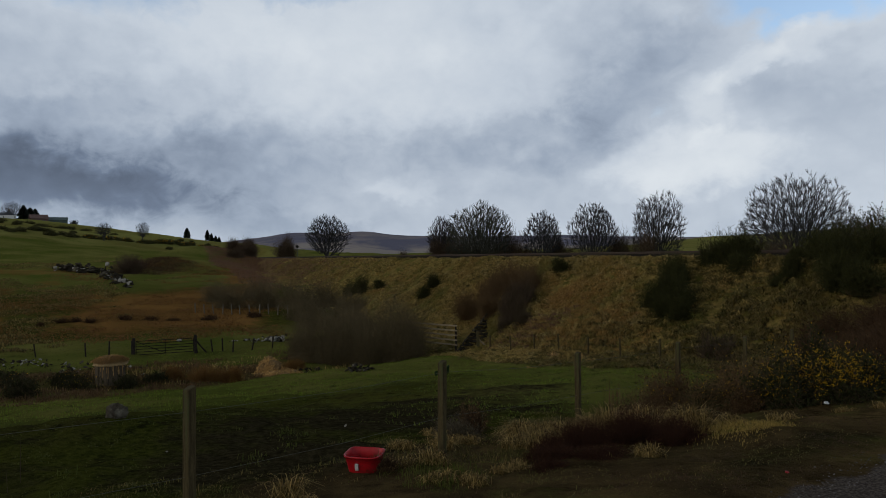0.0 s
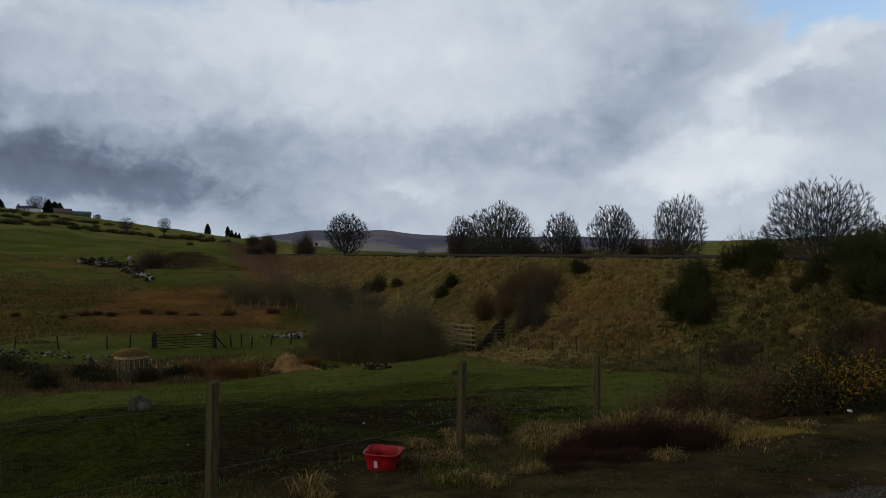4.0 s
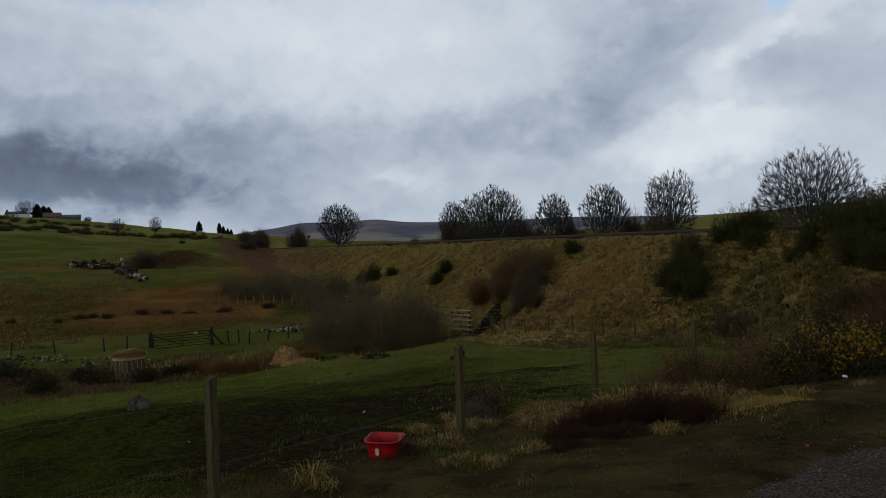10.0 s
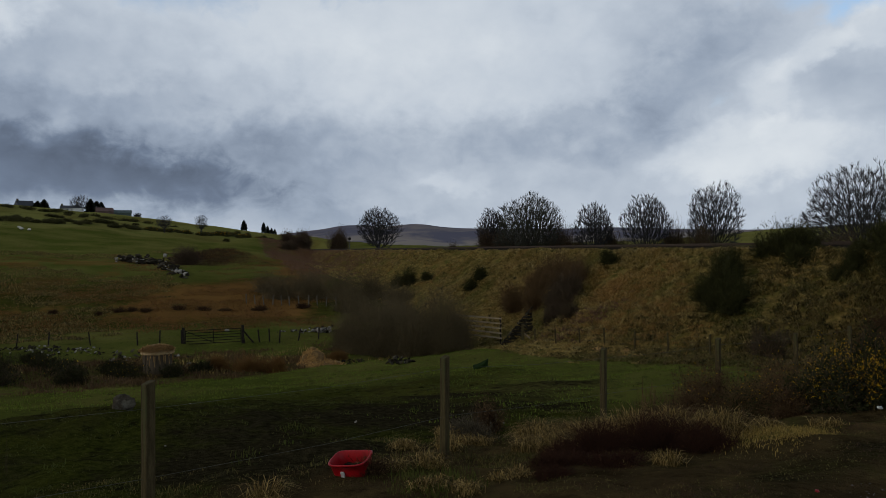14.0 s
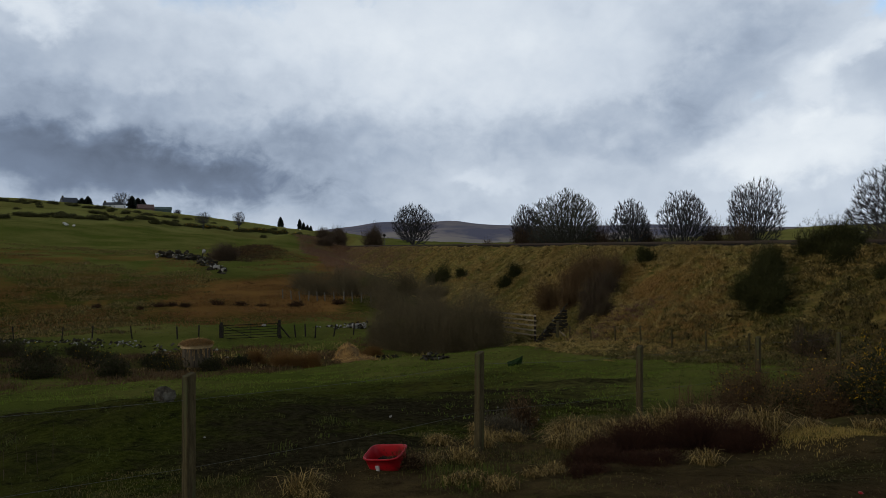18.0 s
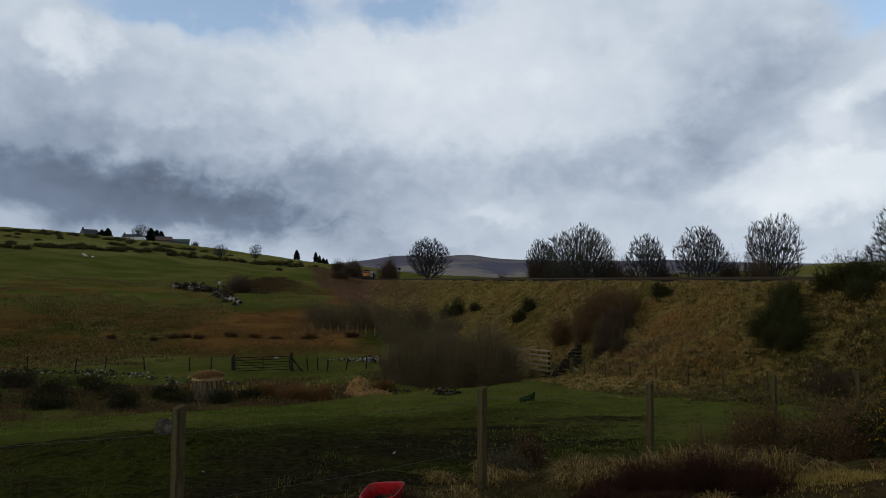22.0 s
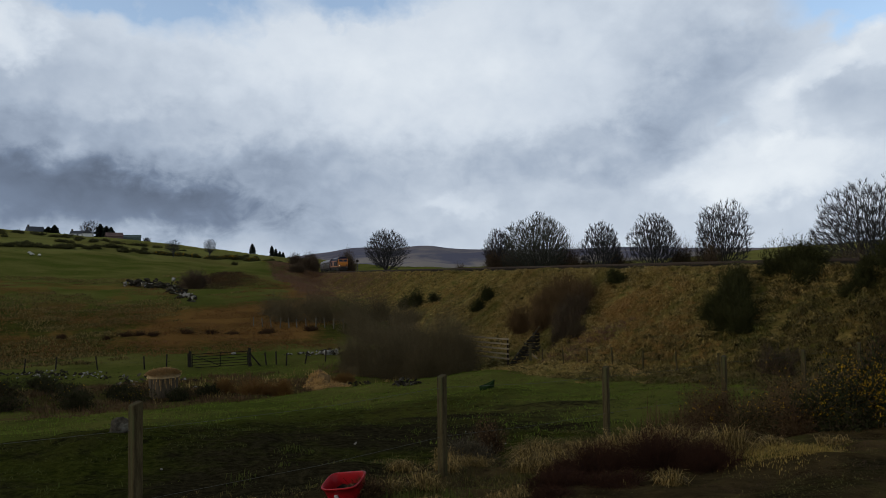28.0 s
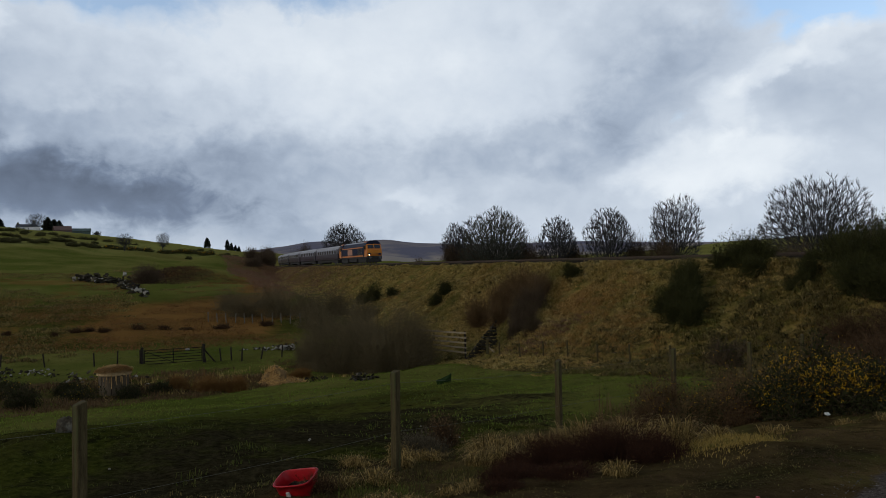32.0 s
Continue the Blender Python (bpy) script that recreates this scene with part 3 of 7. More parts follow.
# ---- the land: one sheet to the horizon ----
def make_ground():
    azs = np.radians(np.concatenate([np.linspace(-180, -46, 46)[:-1], np.linspace(-46, 50, 520), np.linspace(50, 180, 44)[1:-1]]))
    ds = np.concatenate([[0.02, 0.6, 1.2], 1.8 * 1.0205 ** np.arange(0, 372)])
    aa, dd = np.meshgrid(azs, ds)
    x, y = -np.sin(aa) * dd, np.cos(aa) * dd
    z = land_z(x, y)
    rows, cols = x.shape
    i = np.arange(rows * cols).reshape(rows, cols)
    nx = np.roll(i, -1, 1)
    f = np.stack([i[:-1].ravel(), nx[:-1].ravel(), nx[1:].ravel(), i[1:].ravel()], 1)
    me = mesh_np("ground", np.stack([x, y, z], -1), f[:, ::-1], LAND, True)
    x, y = x.ravel(), y.ravel()
    d, w, az = np.hypot(x, y), road_w(x, y), np.degrees(np.arctan2(-x, y))
    n1, n2 = value_noise(x, y, 2.2, 6), value_noise(x, y, 6.0, 7)
    mud = smooth(7.0, 8.5, w) * (1 - smooth(19, 22.5, w)) * np.clip(0.26 + 0.5 * n1 + 0.4 * n2 + 0.28 * np.exp(-((w - 15) / 4.0) ** 2), 0, 1) * (1 - smooth(3.0, 6.5, x + 0.1 * y))
    mud = np.maximum(mud, (0.34 + 0.4 * n1 + 0.2 * value_noise(x, y, 0.6, 10)) * np.exp(-((w - road_edge(x, y) - 0.75) / 0.8) ** 2) * (d < 40))
    mud = np.maximum(mud, (0.22 + 0.3 * n1) * smooth(2.4, 3.2, w) * (1 - smooth(6.2, 7.4, w)) * (d < 30))
    mud = np.maximum(mud, np.exp(-((x - 1.3) / 2.6) ** 2 - ((y - 21) / 2.0) ** 2) * 0.8)
    mud = np.maximum(mud, 1.15 * np.exp(-((x + 3.2) / 2.2) ** 2 - ((y - 8.9) / 2.1) ** 2))
    strips = value_noise(az * 0.5, d * 0.16, 1.0, 8) + 0.5 * value_noise(az * 1.5, d * 0.4, 1.0, 9)
    reeds = smooth(70, 78, d) * (1 - smooth(98, 118, d)) * smooth(13, 17, az) * (0.95 + 0.2 * n2) * (1 - 0.40 * smooth(24, 30, az) * smooth(-0.1, 0.6, strips))
    reeds = reeds * (1 - 0.6 * smooth(26, 31, az + 2 * n2))
    reeds = np.maximum(reeds, 0.6 * smooth(72, 80, d) * (1 - smooth(160, 190, d)) * smooth(24, 30, az) * smooth(-0.1, 0.35, -strips))
    reeds = np.maximum(reeds, np.clip(smooth(12.5, 15, az + 1.5 * n2) * (1 - smooth(16.0, 19.5, az + 2.0 * n1)) * smooth(84, 110, d) * (1 - smooth(225, 250, d)), 0, 1) * 0.9)
    verge = (1 - smooth(6.6, 8.2, w)) * smooth(0.9, 1.5, w) * (d < 60)
    verge = np.maximum(verge, smooth(35.0, 38.0, w + 6.0 * smooth(16, 24, -x)) * (1 - smooth(46, 50, w)) * (1 - smooth(64, 70, d)) * np.clip(0.6 + 0.45 * n2, 0, 0.95) * smooth(9, 13, -x))
    verge = np.maximum(verge, smooth(8, 12, x + 0.1 * y) * smooth(3, 5, w) * (d < 70))
    verge = np.maximum(verge, 0.85 * np.exp(-((x + 54) / 8) ** 2 - ((y - 131) / 9) ** 2))
    gravel = (1 - smooth(-0.25, 0.3, w - road_edge(x, y) + 0.22 * n1 + 0.15 * value_noise(x, y, 0.45, 14))) * (w > -30) * (1 - smooth(60, 80, d))
    moor = smooth(235, 262, d + 6 * n2) * (1 - smooth(900, 1200, d)) * smooth(8, 12, np.abs(az - 5) + 3) * (0.72 + 0.28 * n2)
    za = np.stack([mud, reeds, verge, np.ones_like(mud)], 1)
    lush_sunlit = smooth(18, 23, w) * (1 - smooth(70, 76, d)) * (0.75 + 0.25 * n1)
    # beyond 95 m the lighter lea also stands for sun on the hillside
    lush_sunlit = np.maximum(lush_sunlit, smooth(95, 125, d) * 1.0)
    lush_sunlit = np.maximum(lush_sunlit, 0.95 * smooth(12.5, 16, y) * smooth(-2.5, 2.5, x + 0.6 * n1) * (w > 7))
    zb = np.stack([gravel, moor, lush_sunlit, np.ones_like(mud)], 1)
    for nm, dat in (("zone_a", za), ("zone_b", zb)):
        at = me.color_attributes.new(nm, "FLOAT_COLOR", "POINT")
        at.data.foreach_set("color", np.clip(dat, 0, 1).astype(np.float32).ravel())
    return tagged(new("ground", me), "rolling green pasture with muddy patches and brown rushes", "ground", kind="structure")


make_ground()


# ---- railway bank, ballast and rails ----
YS = np.concatenate([np.arange(-60, 120, 0.7), np.arange(120, 400, 1.5)])


def sweep(name, prof, mat, ys=YS, rough=False):
    """A cross-section of (offset, height) carried along the track."""
    cx = track_x(ys)
    dx = np.gradient(cx, ys)
    ln = np.hypot(dx, 1)
    nx, ny = 1 / ln, -dx / ln
    o, h = np.array([p[0] for p in prof]), np.array([p[1] for p in prof])
    x = cx[:, None] + nx[:, None] * o
    y = ys[:, None] + ny[:, None] * o
    z = np.repeat(h[None], len(ys), 0)
    if rough:
        z = z + bank_bumps(x, y, o)
    r, c = x.shape
    i = np.arange(r * c).reshape(r, c)
    f = np.stack([i[:-1, :-1].ravel(), i[1:, :-1].ravel(), i[1:, 1:].ravel(), i[:-1, 1:].ravel()], 1)
    return mesh_np(name, np.stack([x, y, z], -1), f[:, ::-1], mat, True)


offs = np.concatenate([np.linspace(-22, -3.4, 60), np.linspace(-3, 3, 7), np.linspace(3.4, 16, 16)])
tagged(new("railway_embankment", sweep("railway_embankment", [(o, float(bank_z(o))) for o in offs], BANK, rough=True)),
       "long grassy railway embankment with rank winter grass", "embankment", kind="structure")
BALLAST = surface("ballast", (0.013, 0.010, 0.007), (0.042, 0.034, 0.026), 9, 1.0, bump=1.0, dist=0.06, spec=0.0)
RAIL = surface("rusty_rail", (0.030, 0.020, 0.014), (0.075, 0.052, 0.038), 9, 0.9, 0.0, 0.3, spec=0.1)
tagged(new("ballast_bed", sweep("ballast_bed", [(-2.6, -0.32), (-1.7, -0.04), (1.7, -0.04), (2.6, -0.32)], BALLAST)),
       "grey stone ballast bed of a single railway track", "ballast", kind="structure")
track = thing("railway_track", Matrix(), "single railway track with dark rusty rails", "railway track", kind="structure")
for o in (-0.75, 0.75):
    part("rail", sweep("rail", [(o - 0.06, -0.02), (o - 0.035, 0.15), (o + 0.035, 0.15), (o + 0.06, -0.02)], RAIL), RAIL, track)


# ---- far hills ----
def far_hills():
    ra = (-40, -25, -15.2, -9.2, -4.5, 2.1, 4.6, 6.8, 9.4, 11.1, 12.1, 14.3, 17, 22, 34)
    rh = (40, 50, 60, 74, 73, 77, 86, 102, 87, 96, 97, 80, 62, 40, 20)
    az = np.linspace(-42, 36, 240)
    ridge = np.interp(az, ra, rh)
    ker = np.exp(-np.linspace(-2, 2, 9) ** 2)
    ridge = np.convolve(np.pad(ridge, 4, mode="edge"), ker / ker.sum(), "valid")
    ts = np.linspace(0, 1, 26)
    d = 1500 + 1400 * ts
    aa, dd = np.meshgrid(np.radians(az), d)
    x, y = -np.sin(aa) * dd, np.cos(aa) * dd
    z = -20 + (ridge[None] + 20) * (ts[:, None] ** 1.25)
    z = z + (1 - ts[:, None]) * ts[:, None] * 4 * (14 * value_noise(x, y, 240, 21) + 7 * value_noise(x, y, 90, 22))
    z = z + 1.2 * value_noise(x, y, 60, 23) * ts[:, None]
    r, c = x.shape
    i = np.arange(r * c).reshape(r, c)
    f = np.stack([i[:-1, :-1].ravel(), i[:-1, 1:].ravel(), i[1:, 1:].ravel(), i[1:, :-1].ravel()], 1)
    return tagged(new("distant_hills", mesh_np("distant_hills", np.stack([x, y, z], -1), f[:, ::-1], FAR, True)),
                  "distant purple brown moorland hills", "hills", kind="structure")


far_hills()


# ---- plants ----
def unit(v):
    return v / np.maximum(np.linalg.norm(v, axis=-1, keepdims=True), 1e-9)


def tubes(pts, rad, sides):
    """Tapered tubes along N polylines of K points; two sides make flat ribbons."""
    n, k, _ = pts.shape
    tan = unit(np.gradient(pts, axis=1))
    ref = np.where(np.abs(tan[..., 2:3]) > 0.9, np.array([1.0, 0, 0]), np.array([0, 0, 1.0]))
    a = unit(np.cross(tan, ref))
    b = np.cross(tan, a)
    if sides == 2:
        th = rng.uniform(0, np.pi, (n, 1, 1))
        s = a * np.cos(th) + b * np.sin(th)
        v = np.stack([pts - s * rad[..., None], pts + s * rad[..., None]], 2)
    else:
        th = np.arange(sides) * 2 * np.pi / sides
        v = pts[:, :, None] + rad[..., None, None] * (a[:, :, None] * np.cos(th)[None, None, :, None] + b[:, :, None] * np.sin(th)[None, None, :, None])
    i = np.arange(n * k * sides).reshape(n, k, sides)
    if sides == 2:
        f = np.stack([i[:, :-1, 0], i[:, :-1, 1], i[:, 1:, 1], i[:, 1:, 0]], -1).reshape(-1, 4)
    else:
        j = np.roll(i, -1, 2)
        f = np.stack([i[:, :-1], j[:, :-1], j[:, 1:], i[:, 1:]], -1).reshape(-1, 4)
    return v.reshape(-1, 3), f


def join(chunks):
    vs, fs, n = [], [], 0
    for v, f in chunks:
        vs.append(v)
        fs.append(f + n)
        n += len(v)
    return np.concatenate(vs), np.concatenate(fs)


def bare_tree(base, height, width, tips=260, mat=None, label="", stems=9, splay=80, fork=0.12, fine=1.0, cen=0.52, name="bare_tree", twigs=5, tint="fine leafless twigs", fat=1.1, flare=0.15):
    """A leafless tree: stems that grow towards the buds of a domed crown, part, and thin out to twigs."""
    mat = mat or BARK
    g = np.random.default_rng(int(abs(base[0]) * 131 + abs(base[1]) * 17 + height * 7))
    mid, rad = np.array([0, 0, height * cen]), np.array([width / 2, width / 2, height * (1 - cen)]) * 0.94
    low = (height * cen - fork * height) / 1.0
    tips = tips * 5
    width, height = width * 0.90, height * 0.95
    u = unit(g.normal(0, 1, (tips * 3, 3)))
    shell = g.uniform(0, 1, len(u)) ** 0.42
    lob = 1 + 0.07 * np.sin(3 * np.arctan2(u[:, 1], u[:, 0]) + base[0]) + 0.06 * np.sin(5 * u[:, 2] + 4 * u[:, 0] + base[1])
    r3 = np.where(u[:, 2:3] < 0, np.array([[rad[0], rad[1], low]]), rad[None])
    bud = mid + u * r3 * (shell * lob)[:, None]
    lean = np.degrees(np.arctan2(np.hypot(bud[:, 0], bud[:, 1]), np.maximum(bud[:, 2] - fork * height * 0.6, 0.01)))
    bud = bud[lean < splay][:tips]
    step = height * 0.020
    # the foot and the first stems
    nodes, par, dirs = [np.array([0, 0, -0.4])], [-1], [np.array([0, 0, 1.0])]
    for z in np.linspace(0.0, fork * height, 4)[1:]:
        nodes.append(np.array([0.004 * height * math.sin(9 * z), 0, z]))
        par.append(len(nodes) - 2)
        dirs.append(np.array([0, 0, 1.0]))
    top = len(nodes) - 1
    for k in range(stems):
        a = k * 2.39996 + base[0]
        sp = radians(splay) * math.sqrt((k + 0.4) / stems) * 0.72
        d = np.array([math.cos(a) * math.sin(sp), math.sin(a) * math.sin(sp), math.cos(sp)])
        q, p = top, nodes[top]
        for m in range(4 + int(flare * 26)):
            d = unit(d + np.array([0, 0, 0.06]) + g.normal(0, 0.08, 3))
            p = p + d * step
            nodes.append(p)
            par.append(q)
            dirs.append(d)
            q = len(nodes) - 1
    P, Q, D = np.array(nodes), np.array(par), np.array(dirs)
    near, dist = np.zeros(len(bud), int), np.full(len(bud), 1e9)
    fresh = np.arange(top, len(P))
    kill = step * 1.25
    for _ in range(70):
        dd = np.linalg.norm(bud[:, None] - P[None, fresh], axis=2)
        j = dd.argmin(1)
        m = dd[np.arange(len(bud)), j]
        better = m < dist
        near[better], dist[better] = fresh[j[better]], m[better]
        live = dist > kill
        bud, near, dist = bud[live], near[live], dist[live]
        if not len(bud):
            break
        # a node that has parted three times grows no further
        free = np.bincount(Q[1:], minlength=len(P))[near] < 3
        bud, near, dist = bud[free], near[free], dist[free]
        if not len(bud):
            break
        own, inv = np.unique(near, return_inverse=True)
        pull = np.zeros((len(own), 3))
        np.add.at(pull, inv, unit(bud - P[near]))
        d = unit(unit(pull) + 0.8 * D[own] + 1.1 * unit(P[own] - P[top] * 0.8) + np.array([0, 0, 0.12]) + g.normal(0, 0.15, (len(own), 3)))
        fresh = np.arange(len(P), len(P) + len(own))
        P, Q, D = np.concatenate([P, P[own] + d * step]), np.concatenate([Q, own]), np.concatenate([D, d])
    # thickness from the tips down
    tipr = 0.0066 * fine
    area = np.zeros(len(P))
    kids = np.bincount(Q[1:], minlength=len(P))
    for k in range(len(P) - 1, 0, -1):
        if area[k] == 0:
            area[k] = tipr ** 2.75
        area[Q[k]] += area[k]
    r = area ** (1 / 2.75)
    r = np.minimum(r * fat, 0.030 * height * fat)
    ref = np.array([1.0, 0.3, 0.1])
    e1 = unit(np.cross(D, ref))
    e2 = np.cross(D, e1)
    th = np.arange(4) * np.pi / 2
    ring = lambda ix, rr: P[ix][:, None] + rr[:, None, None] * (e1[ix][:, None] * np.cos(th)[None, :, None] + e2[ix][:, None] * np.sin(th)[None, :, None])
    kid = np.arange(1, len(P))
    thin = r[kid] < 0.0034 * height * fat

    def limbs(ix):
        lo = np.minimum(r[Q[ix]], r[ix] * 1.5)
        v = np.concatenate([ring(Q[ix], lo), ring(ix, r[ix])], 1)
        a = np.arange(4)
        b = np.roll(a, -1)
        f = np.stack([a, b, b + 4, a + 4], 1)
        return v.reshape(-1, 3), (np.arange(len(ix))[:, None, None] * 8 + f[None]).reshape(-1, 4)

    ends = np.nonzero((kids == 0) & (np.arange(len(P)) > top))[0]
    q = np.repeat(ends, twigs)
    dr = unit(0.6 * D[q] + 0.6 * unit(P[q] - P[top] * 0.8) + g.normal(0, 0.27, (len(q), 3)) + np.array([0, 0, 0.10]))
    le = height * 0.052 * g.uniform(0.4, 1.3, len(q))
    t = np.linspace(0, 1, 2)
    tw = P[q][:, None] + dr[:, None] * (t[None] * le[:, None])[..., None]
    tr = thing(name, pose(*base), label, "tree")
    part("trunk", mesh_np("trunk", *limbs(kid[~thin]), mat, True), mat, tr)
    part("crown", mesh_np("crown", *join([limbs(kid[thin]), tubes(tw, tipr * np.array([0.9, 0.4])[None] * np.ones((len(q), 1)), 3)]), mat), mat, tr, tint)
    return tr


def lumps(n, width, depth, height, lobes, seed):
    """Points over the uneven hull of a shrub that is made of several lobes."""
    g = np.random.default_rng(seed)
    an, ra = g.uniform(0, 2 * np.pi, lobes), np.sqrt(g.uniform(0, 1, lobes)) * 0.66
    c = np.stack([np.cos(an) * ra, np.sin(an) * ra, g.uniform(0.12, 0.68, lobes) * (1.05 - 0.75 * ra)], -1)
    s = g.uniform(0.20, 0.42, lobes)
    own = g.choice(lobes, n, p=s ** 2 / (s ** 2).sum())
    u = unit(g.normal(0, 1, (n, 3)))
    p = c[own] + u * (s[own] * g.uniform(0.85, 1.2, n))[:, None]
    p[:, 2] = np.abs(p[:, 2])
    p[:, :2] /= np.percentile(np.abs(p[:, :2]), 98)
    p[:, 2] /= np.percentile(p[:, 2], 98.5)
    return p * np.array([width / 2, depth / 2, height]), u


def shrub(base, width, height, mat, label, depth=None, twigs=900, leaves=0, leaf=0.06, leafmat=None, flowers=0, flower=0.05, name="shrub",
          category="shrub", thick=0.012, spiky=0.35, seed=1, stemmat=None, turn=0.0, droop=0.0, fill=0.25, wild=0.05, lobes=13):
    """A shrub: stems that fan from the ground to an uneven hull, small leaves or spines and flowers near their ends."""
    depth = depth or width * 0.8
    g = np.random.default_rng(seed)
    ends, u = lumps(twigs, width, depth, height, lobes, seed)
    ends = ends * g.uniform(fill, 1.06, (twigs, 1)) ** 0.6
    start = ends * np.array([0.35, 0.35, 0.0]) + g.normal(0, 0.05, (twigs, 3)) * np.array([width, depth, 0])
    start[:, 2] = -0.1
    t = np.linspace(0, 1, 4)
    pts = start[:, None] * (1 - t)[None, :, None] + ends[:, None] * t[None, :, None]
    pts[:, :, 2] += (np.sin(t * np.pi) * 0.10 * height)[None]
    pts += g.normal(0, wild, pts.shape) * t[None, :, None] * min(width, height)
    rad = thick * (1 - 0.7 * t)[None] * g.uniform(0.5, 1.3, (twigs, 1))
    th = thing(name, pose(base[0], base[1], base[2], 0, 0, turn), label, category)
    stems = [tubes(pts, rad, 2)]
    tip = pts[:, -1]
    dirs = unit(tip - pts[:, 1])
    # side twigs
    m = 4
    q = (pts[:, 2:3] * 0.45 + pts[:, 3:4] * 0.55) + (pts[:, 3:4] - pts[:, 2:3]) * g.uniform(-0.5, 0.4, (twigs, m, 1))
    sd = unit(dirs[:, None] + g.normal(0, 0.55, (twigs, m, 3)) + np.array([0, 0, 0.25]))
    ln = g.uniform(0.10, 0.26, (twigs, m, 1)) * height
    sp = np.stack([q, q + sd * ln * 0.5, q + sd * ln + np.array([0, 0, -droop])], 2).reshape(-1, 3, 3)
    stems.append(tubes(sp, thick * 0.45 * np.array([1, 0.7, 0.25])[None] * np.ones((len(sp), 1)), 2))
    tagged(part("branchwork", mesh_np("branchwork", *join(stems), stemmat or mat), mat, th), kind="stuff")

    def scatter(nm, count, size, mt, zlow):
        if not count:
            return
        pool = np.arange(len(sp)) if nm == "foliage" else np.argsort(sp[:, 2, 2] + 0.25 * height * np.sin(3 * sp[:, 2, 0] + seed) + g.normal(0, 0.08, len(sp)) * height)[-len(sp) * 32 // 100:]
        k = pool[g.integers(0, len(pool), count)]
        f = g.uniform(0.2 if nm == "foliage" else 0.8, 1.05, (count, 1))
        c = sp[k, 0] * (1 - f) + sp[k, 2] * f + g.normal(0, size * 0.8, (count, 3))
        c[:, 2] = np.maximum(c[:, 2], zlow)
        ax = unit(sd.reshape(-1, 3)[k] + g.normal(0, spiky, (count, 3)))
        wd = unit(np.cross(ax, g.normal(0, 1, (count, 3))))
        s = size * g.uniform(0.5, 1.5, (count, 1))
        v = np.stack([c - wd * s * 0.28, c + wd * s * 0.28, c + ax * s * 1.2], 1).reshape(-1, 3)
        tagged(part(nm, mesh_np(nm, v, np.arange(count * 3).reshape(-1, 3), mt), mt, th), kind="stuff")

    scatter("foliage", leaves, leaf, leafmat or mat, 0.0)
    scatter("blossom", flowers, flower, FLOWER, height * 0.2)
    return th


def tufts(name, xyz, heights, mat, label, category, blades=9, spread=0.10, width=0.012, lean=0.5, segs=1, down=(0.0, 0.0, 0.0), least=0.1):
    """Tufts of grass, all in one mesh."""
    n = len(xyz)
    root = np.repeat(np.asarray(xyz, float), blades, 0) + rng.normal(0, 1, (n * blades, 3)) * np.array([spread, spread, 0])
    h = np.repeat(np.asarray(heights, float), blades) * rng.uniform(0.5, 1.15, n * blades)
    az = rng.uniform(0, 2 * np.pi, n * blades)
    le = rng.uniform(least, 1.0, n * blades) * lean
    tipd = np.stack([np.cos(az) * le, np.sin(az) * le, np.ones_like(le)], -1)
    w = np.stack([-np.sin(az), np.cos(az), np.zeros_like(az)], -1) * (width * rng.uniform(0.6, 1.4, n * blades))[:, None]
    root[:, 2] -= 0.03
    if segs == 1:
        v = np.stack([root - w, root + w, root + tipd * h[:, None]], 1).reshape(-1, 3)
        f = np.arange(len(v)).reshape(-1, 3)
    else:
        flop = le / lean
        flat = tipd * np.array([1.0, 1.0, 0.0]) * h[:, None]
        mid = root + flat * 0.28 + np.stack([0 * le, 0 * le, h * (0.78 - 0.22 * flop)], -1)
        end = root + flat * 0.70 + np.stack([0 * le, 0 * le, h * (1.0 - 0.85 * flop ** 1.5)], -1)
        mid, end = mid + np.array(down) * (0.35 * h)[:, None], end + np.array(down) * h[:, None]
        v = np.stack([root - w, root + w, mid + w * 0.8, mid - w * 0.8, end], 1).reshape(-1, 3)
        i = np.arange(len(root))[:, None] * 5
        f = np.concatenate([i + np.array([[0, 1, 2]]), i + np.array([[0, 2, 3]]), i + np.array([[3, 2, 4]])], 1).reshape(-1, 3)
    return tagged(new(name, mesh_np(name, v, f, mat)), label, category, kind="stuff")


def conifer(base, height, width, label):
    """A dark spruce: trunk and whorls of drooping boughs."""
    n = 500
    t = rng.uniform(0.08, 1.0, n) ** 0.8
    az = rng.uniform(0, 2 * np.pi, n)
    ro = np.sin(np.pi * np.clip(1.02 - t, 0, 1) ** 0.8 * 0.62) * width / 2 * rng.uniform(0.45, 1.25, n) + 0.1
    c = np.stack([np.cos(az) * ro * 0.2, np.sin(az) * ro * 0.2, t * height], -1)
    e = np.stack([np.cos(az) * ro, np.sin(az) * ro, t * height - 0.1 * height * (1 - t) + 0.02 * height], -1)
    s = np.stack([-np.sin(az), np.cos(az), 0 * az], -1) * (0.10 * width)
    v = np.stack([c, e - s, e + s + np.array([0, 0, 0.05 * height]), c + np.array([0, 0, 0.09 * height])], 1).reshape(-1, 3)
    th = thing("conifer", pose(*base), label, "tree")
    part("trunk", tube(bmesh.new(), (0, 0, -0.5), (0, 0, height * 0.95), 0.02 * height, 0.003 * height, 7), BARKDARK, th)
    part("crown", mesh_np("crown", v, np.arange(len(v)).reshape(-1, 4), DARKLEAF), DARKLEAF, th)
    return th


# ---- shrubs ----
def scatter_xy(n, x0, x1, y0, y1, keep):
    x, y = rng.uniform(x0, x1, n), rng.uniform(y0, y1, n)
    k = keep(x, y)
    return x[k], y[k]


